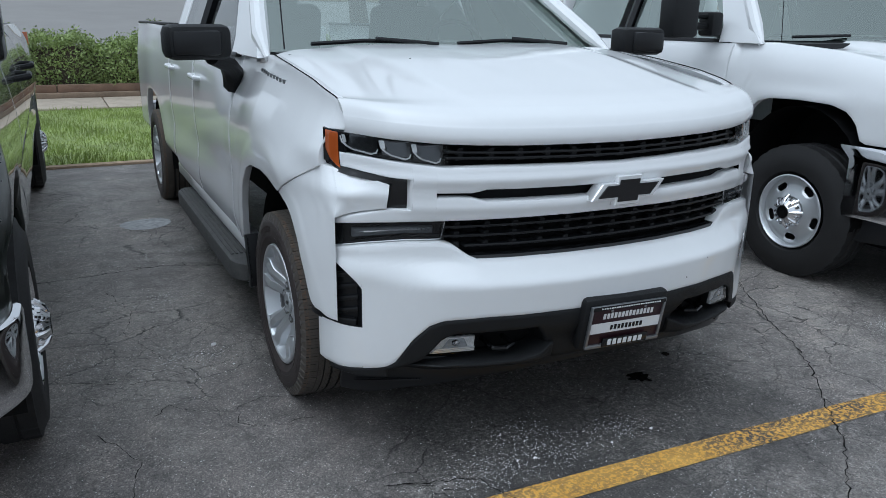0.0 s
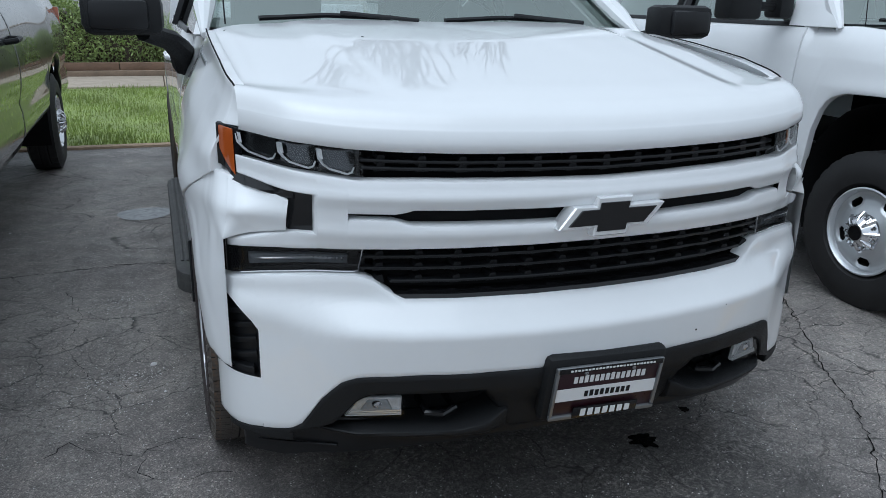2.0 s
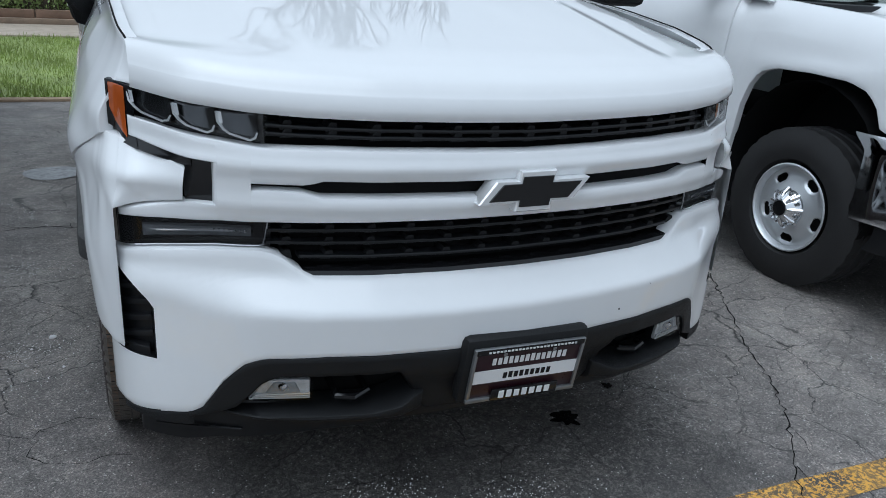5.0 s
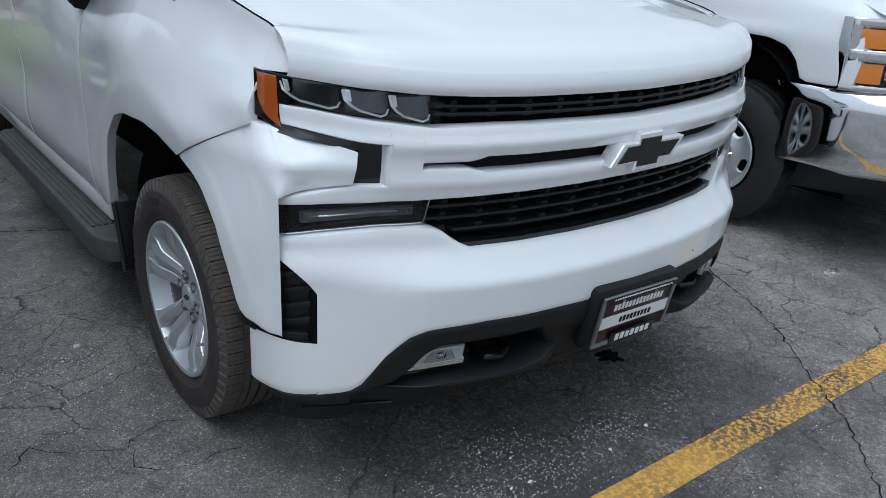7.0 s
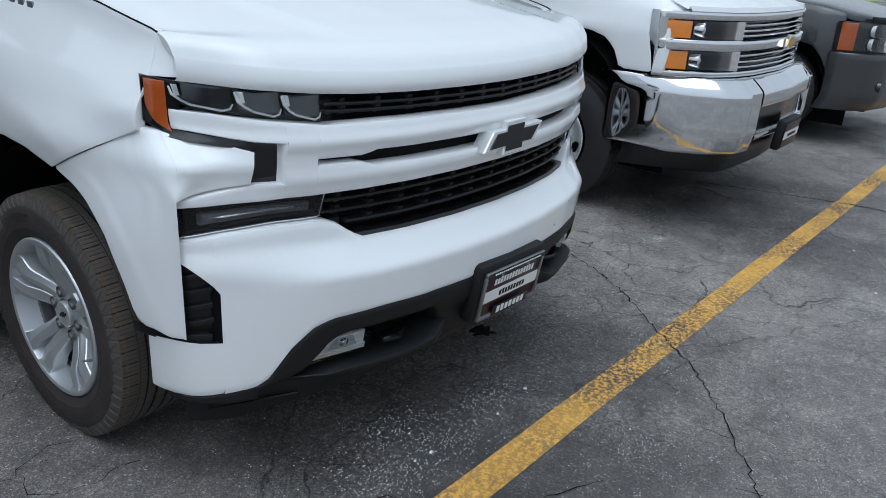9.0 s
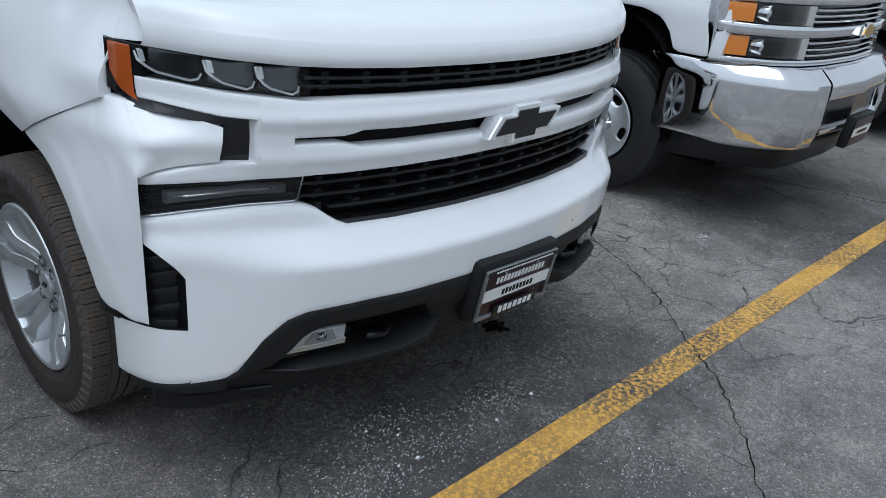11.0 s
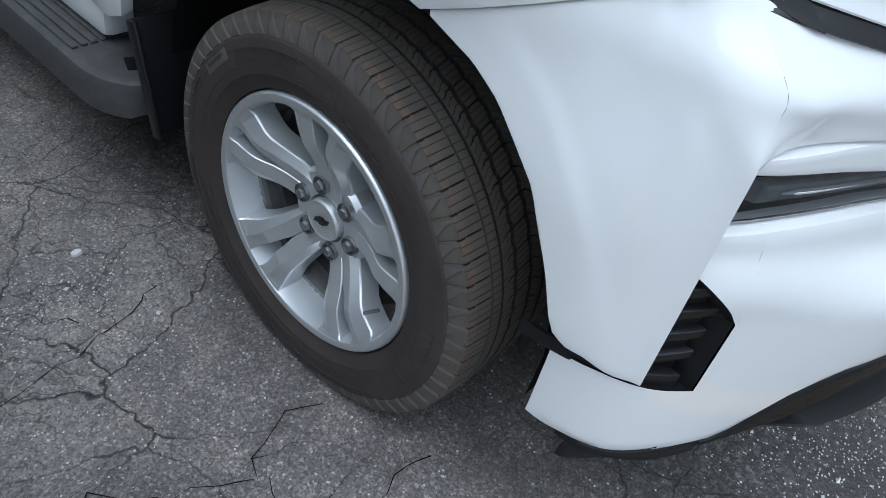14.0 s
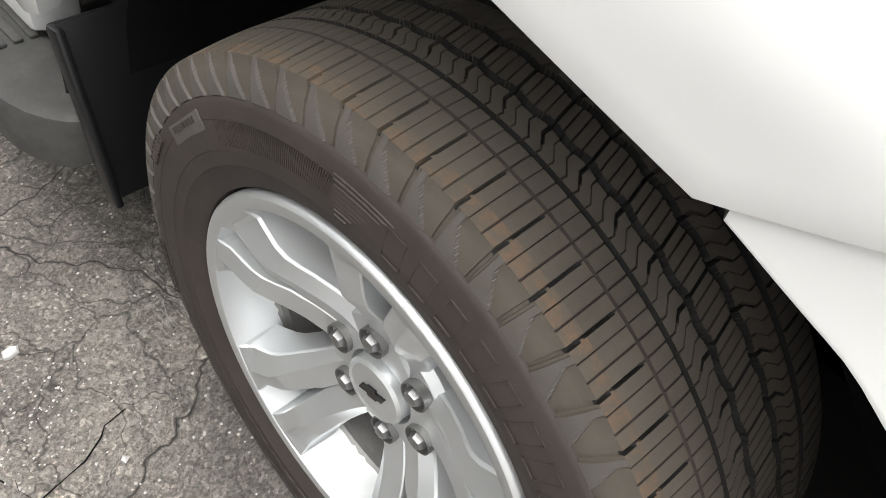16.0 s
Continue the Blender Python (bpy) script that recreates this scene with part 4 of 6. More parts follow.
        # fender
        def seam_on(y):
            return seam(y) if y < -0.28 else 0.903 - 0.475 * (y + 0.28)

        g = Geo().panel(span(-0.632, -0.5662, 7), lambda u: 1.165, lambda u: gap_z(u) - 0.004, bend, 0.04, 0.0018, 10, ends=(True, False))
        g.panel(span(-0.566, 0.735, 87), lambda u: max(seam_on(u) + 0.0015, 0.50 if u > 0.49 else 0.0, arch_z(u)), lambda u: gap_z(u) - 0.004, bend, 0.04, 0.0018, 22, ends=(True, True))
        fender = part("fender", g, W, t, "white front fender with a model badge")
        # a black bar drawn along the hood gap stands in for its shade
        part("hood_gap_line", Geo().sweep([(s * (side_x(y, gap_z(y) - 0.004) + 0.0015), y, gap_z(y) + 0.0005) for y in span(-0.615, 0.22, 40)], 0.0026, 6), LINER, fender)
        # plain bars in place of the badge letters
        for k in range(9):
            y = 0.365 - k * 0.050
            z = 1.298 - 0.0026 * k
            x = side_x(y, z)
            mark = Geo().box((0, 0, 0), (0.006, 0.034, 0.024), 0.005, Matrix.Translation((s * (x + 0.003), y, z)))
            part("badge_mark", mark, PLATE_FRAME, fender)
        # doors
        for ya, yb, name in ((0.742, 1.80, "front"), (1.806, 2.80, "rear")):
            d = part("door", Geo().panel(span(ya, yb, 24), lambda u: 0.47, lambda u: gap_z(u) - 0.002, bend, 0.04, 0.006, 20), W, t)
            yh = yb - 0.14
            hx = side_x(yh, 1.18)
            part("door_handle", Geo().sweep([(s * (hx - 0.01), yh - 0.11, 1.18), (s * (hx + 0.03), yh - 0.09, 1.185), (s * (hx + 0.035), yh + 0.05, 1.19), (s * (hx - 0.01), yh + 0.08, 1.19)], [0.012, 0.016, 0.016, 0.012], 8), W, d)
            # window glass in a black frame
            top = lambda u: 1.80
            lean = lambda u, w, dd, s=s: (s * (0.955 - (w - 1.33) * 0.40 - dd), u, w)
            ws = ya + 0.12 if name == "front" else ya + 0.05
            win = part("window", Geo().panel(span(ws, yb - 0.05, 10), lambda u: gap_z(u) + 0.012, lambda u, ws=ws, n=name: min(1.78, 1.36 + (u - ws) * 0.75 + 0.06) if n == "front" else 1.78, lean, 0.006, 0.003, 6), DARK_GLASS, d, "tinted side window")
            rim_g = Geo().panel(span(ya + 0.01, yb - 0.005, 8), lambda u: gap_z(u) - 0.006, lambda u: gap_z(u) + 0.016, lambda u, w, dd, s=s: (s * (0.963 - (w - 1.33) * 0.40 - dd), u, w), 0.03, 0.004, 2)
            part("window_trim", rim_g, SATIN_BLACK, d)
        # pillars
        part("door_pillar", Geo().sweep([(s * 0.955, 1.80, 1.33), (s * 0.775, 1.80, 1.80)], 0.035, 6), SATIN_BLACK, t)
        part("windscreen_pillar", Geo().sweep([(s * 0.915, 0.30, 1.352), (s * 0.90, 0.47, 1.44), (s * 0.80, 0.93, 1.72), (s * 0.74, 1.22, 1.85)], [0.012, 0.040, 0.040, 0.042], 10), W, t)
        lean_x = lambda y, z, d, s=s: (s * (0.960 - (z - 1.33) * 0.40 - d), y, z)
        part("pillar_panel", Geo().prism([(0.34, 1.352), (0.86, 1.352), (0.90, 1.43), (1.30, 1.78), (1.20, 1.84), (0.90, 1.70), (0.52, 1.47)], lean_x, 0.03, 0.004), W, t, smooth=20)
        part("rear_pillar", Geo().panel(span(2.55, 2.85, 6), lambda u: 1.34, lambda u: 1.80, lambda u, w, dd, s=s: (s * (0.962 - (w - 1.33) * 0.40 - dd), u, w), 0.05, 0.01, 6), W, t)
        # bed side
        bed_low = lambda u: max(0.52 if abs(u - REAR_Y) > 0.5 else 0, arch_z(u, REAR_Y))
        part("bed_side", Geo().panel(span(2.86, 5.02, 70), bed_low, lambda u: 1.46, lambda u, w, d, s=s: (s * (side_x(u, min(w, 1.30)) - d * 0.8 - 0.02 * ease(w, 1.3, 1.46)), u, w), 0.06, 0.012, 18), W, t, "white bed side")
        part("bed_rail_cap", Geo().box((s * 0.925, 3.92, 1.462), (0.085, 2.06, 0.022), 0.008), PLASTIC, t)
        # sill and running board
        part("sill", Geo().box((s * 0.95, 1.75, 0.45), (0.08, 2.2, 0.10), 0.02), W, t)
        nose_y = lambda u, r: 1 - math.sqrt(max(0.0, 1 - min(1.0, max(0.0, (0.46 + r - u) / r)) ** 2))
        us = [0.461, 0.464, 0.47, 0.48, 0.495, 0.515, 0.54, 0.57, 0.605] + span(0.66, 2.40, 23)
        board = part("running_board", Geo().panel(us, lambda u: 0.90, lambda u: 1.080 - 0.13 * nose_y(u, 0.15) - 0.05 * (1 - ease(-u, -2.41, -2.30)), lambda u, w, d, s=s: (s * w, u + 0.2 * d * (u < 0.48), 0.388 - d), 0.085, 0.016, 8), BOARD_PLASTIC, t, "black running board with ribbed tread")
        part("step_slot", Geo().box((0, 0, 0), (0.022, 0.05, 0.003), 0.001, Matrix.Translation((s * 0.985, 0.56, 0.3895)) @ Matrix.Rotation(s * radians(20), 4, "Z")), LINER, board)
        for k in range(6):
            part("tread_rib", Geo().box((s * (0.935 + k * 0.023), 1.50, 0.391), (0.015, 1.66, 0.007), 0.003), BOARD_PLASTIC, board)
        for y in (0.75, 2.05):
            part("board_bracket", Geo().box((s * 0.90, y, 0.33), (0.16, 0.06, 0.03), 0.006), SATIN_BLACK, board)
        # door mirror
        mirror = part("door_mirror", Geo().box((0, 0, 0), (0.27, 0.16, 0.145), 0.035, Matrix.Translation((s * 1.185, 0.42, 1.418)) @ Matrix.Rotation(s * radians(-6), 4, 'Z')), PLASTIC, t, "large black door mirror")
        part("mirror_arm", Geo().sweep([(s * 0.965, 0.76, 1.215), (s * 0.985, 0.70, 1.27), (s * 1.03, 0.58, 1.32), (s * 1.12, 0.46, 1.355)], [0.058, 0.050, 0.040, 0.035], 10), PLASTIC, mirror)
        part("mirror_cap", Geo().box((s * 1.195, 0.350, 1.416), (0.20, 0.055, 0.105), 0.02), SATIN_BLACK, mirror)
        part("mirror_glass", Geo().box((s * 1.185, 0.505, 1.42), (0.23, 0.004, 0.11), 0.001), MIRROR, mirror)
        # wheel house
        for ym, hy in ((HUB_Y, 0.47), (REAR_Y, 0.47)):
            rows = []
            for k in range(17):
                a = math.pi * k / 16 * 1.1 - 0.16
                rows.append([(s * xx, ym + 0.01 + 0.50 * math.cos(a), 0.40 + 0.50 * math.sin(a)) for xx in (0.95, 0.60)])
            lin = Geo().grid(rows)
            lin.grid([[(s * 0.60, ym - 0.60, 0.2), (s * 0.60, ym + 0.60, 0.2)], [(s * 0.60, ym - 0.60, 1.0), (s * 0.60, ym + 0.60, 1.0)]])
            part("wheel_liner", lin, LINER, t, "black felt wheel liner")
        flap_m = Matrix.Translation((s * 0.945, 0.452, 0.415)) @ Matrix.Rotation(radians(-14), 4, "X")
        flap = part("mud_flap", Geo().box((0, 0, 0), (0.16, 0.012, 0.25), 0.004, flap_m).box((0, 0, 0), (0.012, 0.03, 0.25), 0.004, flap_m @ Matrix.Translation((s * 0.076, -0.012, 0.0))), SATIN_BLACK, t, "black mud flap")
        # fog lamp and tow hook in the lower opening
        fog_at = lambda a, b, d, s=s: (s * a, face_y(a, b) + 0.034 + d, b)
        fog = part("fog_lamp", Geo().prism([(0.690, 0.408), (0.545, 0.420), (0.545, 0.478), (0.655, 0.472)], fog_at, 0.03, 0.003), SATIN_BLACK, t, "clear fog lamp in a chrome bowl", smooth=20)
        bowl = part("fog_bowl", Geo().prism([(0.688, 0.409), (0.546, 0.421), (0.546, 0.478), (0.655, 0.472)], lambda a, b, d, s=s: (s * a, face_y(a, b) + 0.019 + d, b), 0.014, 0.004), FOG_BOWL, fog, smooth=20)
        part("fog_recess", Geo().prism([(0.650, 0.432), (0.568, 0.437), (0.582, 0.470), (0.632, 0.467)], lambda a, b, d, s=s: (s * a, face_y(a, b) + 0.0165 + d, b), 0.006, 0.004), LENS_GREY, bowl, smooth=20)
        for k in range(3):
            b0 = 0.4105 + k * 0.0065
            part("fog_strip", Geo().prism([(0.688 - k * 0.006, b0), (0.547, b0 + 0.0115), (0.547, b0 + 0.0160), (0.686 - k * 0.006, b0 + 0.0045)], lambda a, b, d, s=s: (s * a, face_y(a, b) + 0.014 + d, b), 0.01, 0.001), BRIGHT, fog, smooth=20)
        part("fog_bulb", Geo().lathe([(0.0, 0.001), (0.002, 0.010), (0.010, 0.016), (0.020, 0.018)], (s * 0.606, face_y(0.606, 0.448) + 0.010, 0.454), "y", 16), CHROME, fog)
        fog_skin = lambda a, b, s=s: (s * a, face_y(a, b) + 0.007, b)
        cov = part("fog_cover", Geo().grid([[fog_skin(0.692, 0.406), fog_skin(0.62, 0.412), fog_skin(0.543, 0.418)], [fog_skin(0.674, 0.442), fog_skin(0.61, 0.446), fog_skin(0.543, 0.450)], [fog_skin(0.657, 0.474), fog_skin(0.60, 0.477), fog_skin(0.543, 0.480)]]), CLEAR, fog, smooth=20)
        cov.visible_shadow = False
        part("tow_hook", Geo().sweep([(s * 0.40, -0.85, 0.43), (s * 0.40, -0.935, 0.425), (s * 0.44, -0.95, 0.423), (s * 0.48, -0.935, 0.425), (s * 0.48, -0.85, 0.43)], 0.010, 8), GLOSS_BLACK, t)
    # lower black fascia: top band with swept legs, jutting chins, a dark opening and the air dam
    g = Geo()
    open_top = lambda u: curve1(abs(u), [0, 0.25, 0.28, 0.33, 0.62, 0.66, 0.72, 0.80, 0.83], [0.352, 0.352, 0.42, 0.498, 0.492, 0.472, 0.384, 0.345, 0.342], 0.006)
    g.panel(span(-0.83, 0.83, 91), open_top, lambda u: bumper_low(u) + 0.006, lambda u, w, d: (u, face_y(u, w) - 0.004 + d + 0.022 * ease(-w, -0.50, -0.44) * (1 - ease(abs(u), 0.5, 0.68)), w), 0.11, 0.012, 9)
    for s in (-1, 1):
        g.panel(span(0.815, 0.972, 14), lambda u: 0.312 + 0.012 * ease(u, 0.88, 0.97), lambda u: bumper_low(u) + 0.003, lambda u, w, d, s=s: (s * u, face_y(u, w) + 0.001 + d, w), 0.04, 0.006, 4)
    valance = part("lower_valance", g, PLASTIC, t, "black grained plastic lower bumper")
    for s in (-1, 1):
        chin_hi = lambda u: curve1(u, [0.262, 0.28, 0.32, 0.40, 0.60, 0.70, 0.775], [0.430, 0.428, 0.408, 0.392, 0.386, 0.374, 0.356], 0.006)
        jut = lambda u, w, d, s=s: (s * u, face_y(u, w) - 0.030 * ease(u, 0.26, 0.34) * (1 - ease(u, 0.64, 0.775)) + d + 0.045 * ease(-w, -0.38, -0.335), w)
        part("chin", Geo().panel(span(0.262, 0.775, 34), lambda u: curve1(u, [0.26, 0.42, 0.60, 0.775], [0.350, 0.345, 0.338, 0.326]), chin_hi, jut, 0.13, 0.010, 6), PLASTIC, valance, "jutting black chin below the fog lamp")
    part("valance_backing", Geo().panel(span(-0.80, 0.80, 33), lambda u: 0.33, lambda u: 0.53, lambda u, w, d: (u, face_y(u, w) + 0.115 + d, w), 0.02, 0.003, 3), LINER, valance)
    dam = part("air_dam", Geo().panel(span(-0.935, 0.935, 57), lambda u: curve1(abs(u), [0, 0.26, 0.52, 0.74, 0.83, 0.93, 0.96], [0.330, 0.319, 0.292, 0.252, 0.222, 0.226, 0.25], 0.02), lambda u: 0.385, lambda u, w, d: (u, face_y(u, 0.45) + 0.062 + d + 0.02 * ease(-w, -0.34, -0.24), w), 0.012, 0.005, 6), SATIN_BLACK, t, "thin black air dam under the bumper")
    for s in (-1, 1):
        part("dam_rib", Geo().sweep([(s * u, face_y(u, 0.45) + 0.066, 0.292 - 0.10 * (u - 0.7)) for u in span(0.70, 0.90, 9)], 0.004, 6), SATIN_BLACK, dam)
    # stone chips in the paint
    for x, z, r in ((0.315, 0.598, 0.003), (-0.21, 0.93, 0.0015), (-0.62, 1.02, 0.0018), (0.42, 0.66, 0.0015)):
        part("paint_chip", Geo().lathe([(0.0, 0.0002), (0.0, r), (0.002, r)], (x, face_y(x, z) - 0.0012, z), "y", 8), LINER, t)
    part("paint_chip", Geo().lathe([(0.002, 0.0002), (0.002, 0.004), (0.0, 0.004)], hood_point(-0.45, 0.78), "z", 8), LINER, t)
    # plate bracket, frame and plate
    tilt = Matrix.Translation((0.006, -1.046, 0.476)) @ Matrix.Rotation(radians(2.0), 4, "Y") @ Matrix.Rotation(radians(8.5), 4, "X")
    br = part("plate_bracket", Geo().box((0, 0, 0), (0.375, 0.05, 0.205), 0.018, tilt @ Matrix.Translation((0, 0.032, 0.006))), PLASTIC, t)
    fr = Geo()
    for c, sz in (((0, 0, 0.078), (0.336, 0.012, 0.016)), ((0, 0, -0.078), (0.336, 0.012, 0.014)), ((-0.163, 0, 0), (0.010, 0.012, 0.142)), ((0.163, 0, 0), (0.010, 0.012, 0.142))):
        fr.box((0, 0, 0), sz, 0.003, tilt @ Matrix.Translation(c))
    plate = part("licence_plate", Geo().box((0, 0, 0), (0.32, 0.003, 0.15), 0.001, tilt @ Matrix.Translation((0, 0.003, 0))), PLATE_DARK, t, "dark dealer plate with a white band in a pewter frame")
    part("plate_frame", fr, PLATE_FRAME, plate)
    part("plate_band", Geo().box((0, 0, 0), (0.316, 0.002, 0.040), 0, tilt @ Matrix.Translation((0, 0.0005, -0.006))), PLATE_WHITE, plate)
    part("plate_top_band", Geo().box((0, 0, 0), (0.324, 0.002, 0.014), 0, tilt @ Matrix.Translation((0, -0.0065, 0.0775))), GLOSS_BLACK, plate)
    part("plate_name_block", Geo().box((0, 0, 0), (0.205, 0.006, 0.034), 0.001, tilt @ Matrix.Translation((0.005, -0.006, -0.064))), GLOSS_BLACK, plate)

    def bars(n, width, z, h, mat, y, seed=1):
        rnd = random.Random(seed)
        step = width / n
        for k in range(n):
            hh = h * rnd.choice((0.9, 0.9, 1.0, 0.95))
            part("word_bar", Geo().box((0, 0, 0), (step * 0.66, 0.0016, hh), 0, tilt @ Matrix.Translation((-width / 2 + (k + 0.5) * step + 0.004, y, z + (hh - h) / 2))), mat, plate, smooth=0)

    bars(14, 0.230, 0.042, 0.023, PLATE_WHITE, -0.0003, 3)
    bars(9, 0.150, -0.006, 0.020, GLOSS_BLACK, -0.0010, 4)
    bars(7, 0.165, -0.063, 0.023, PLATE_WHITE, -0.0098, 5)
    bars(25, 0.27, 0.0775, 0.005, PLATE_WHITE, -0.0082, 6)
    for xx in (-0.075, 0.075):
        part("plate_screw", Geo().lathe([(-0.004, 0.001), (-0.003, 0.005), (0.0, 0.006)], tuple(tilt @ Vector((xx, -0.001, 0.062))), "y", 12), STEEL, plate)
    # cowl, windscreen, wipers, aerial
    part("cowl", Geo().panel(span(-0.86, 0.86, 33), lambda u: 0.16 + 0.05 * (1 - (u / 0.9) ** 2), lambda u: 0.40 + 0.05 * (1 - (u / 0.9) ** 2), lambda u, w, d: (u, w, 1.372 + 0.03 * (1 - (u / 0.9) ** 2) - d), 0.03, 0.006, 4), SATIN_BLACK, t)
    ws_pt = lambda u, w, d: (u * (1.0 - 0.16 * w), 0.31 + 0.76 * w + 0.12 * (u / 0.88) ** 2 + d, 1.385 + 0.46 * w - 0.012 * (u / 0.88) ** 2)
    part("windscreen", Geo().panel(span(-0.90, 0.90, 29), lambda u: 0.0, lambda u: 1.0, ws_pt, 0.006, 0.004, 12, ends=(False, False), edges=(False, False)), GLASS, t, "tinted windscreen")
    for x0, x1 in ((-0.72, -0.22), (0.0, 0.5)):
        wp = part("wiper", Geo().sweep([(x0, 0.30, 1.412), ((x0 + x1) / 2, 0.315, 1.425), (x1, 0.30, 1.42)], 0.010, 6), SATIN_BLACK, t)
        part("wiper_arm", Geo().sweep([(x1 + 0.10, 0.26, 1.412), ((x0 + x1) / 2 + 0.05, 0.295, 1.436)], 0.008, 6), SATIN_BLACK, wp)
    part("aerial", Geo().sweep([(-0.84, 0.30, 1.39), (-0.85, 0.34, 1.80)], 0.003, 6), SATIN_BLACK, t)
    # roof and cab back, bed floor, tailgate, underbody
    part("roof", Geo().panel(span(1.06, 2.86, 24), lambda u: -0.755, lambda u: 0.755, lambda u, w, d: (w, u, 1.86 + 0.03 * (1 - (w / 0.78) ** 2) - 0.03 * ((u - 1.9) / 0.9) ** 2 - d), 0.06, 0.03, 14), W, t)
    part("cab_back", Geo().box((0, 2.83, 0.92), (1.8, 0.04, 0.86), 0.02), W, t)
    part("rear_window", Geo().box((0, 2.83, 1.57), (1.36, 0.008, 0.44), 0.003), CLEAR, t, "clear rear cab window")
    part("bed_floor", Geo().box((0, 3.94, 0.85), (1.7, 2.1, 0.06), 0.01), SATIN_BLACK, t)
    part("tailgate", Geo().box((0, 5.0, 1.12), (1.74, 0.06, 0.62), 0.015), W, t)
    part("rear_bumper", Geo().box((0, 5.10, 0.62), (1.9, 0.16, 0.2), 0.03), CHROME, t)
    part("underbody", Geo().box((0, 1.9, 0.52), (1.2, 5.0, 0.22), 0.04), LINER, t)
    part("engine_bay", Geo().box((0, -0.25, 0.85), (1.15, 0.95, 0.56), 0.04), LINER, t)
    # inside of the cab
    part("dashboard", Geo().box((0, 0.78, 1.20), (1.62, 0.55, 0.32), 0.08), SEAT_CLOTH, t)
    for s in (-1, 1):
        seat = part("seat", Geo().box((s * 0.42, 1.62, 0.98), (0.52, 0.52, 0.2), 0.06).box((0, 0, 0), (0.5, 0.14, 0.62), 0.06, Matrix.Translation((s * 0.42, 1.93, 1.30)) @ Matrix.Rotation(radians(12), 4, "X")), SEAT_CLOTH, t)
        part("head_rest", Geo().box((s * 0.42, 2.0, 1.68), (0.28, 0.10, 0.18), 0.04), SEAT_CLOTH, seat)
    part("steering_wheel", Geo().sweep([(0.42 + 0.19 * math.cos(a), 1.13 + 0.07 * math.sin(a), 1.34 + 0.17 * math.sin(a)) for a in span(0, 2 * math.pi, 29)], 0.016, 8), SATIN_BLACK, t)
    # wheels
    for s in (-1, 1):
        for y in (HUB_Y, REAR_Y):
            fine = s < 0 and y == HUB_Y
            w = alloy_wheel(t, s * 0.989, y, s, fine, radians(-15.5))
            if fine:
                tyre_marks(w)
        part("axle_stub", Geo().sweep([(s * 0.85, HUB_Y, HUB_Z), (s * 0.5, HUB_Y, HUB_Z)], 0.05, 10), DARK_STEEL, t)
    return t


hero_truck()

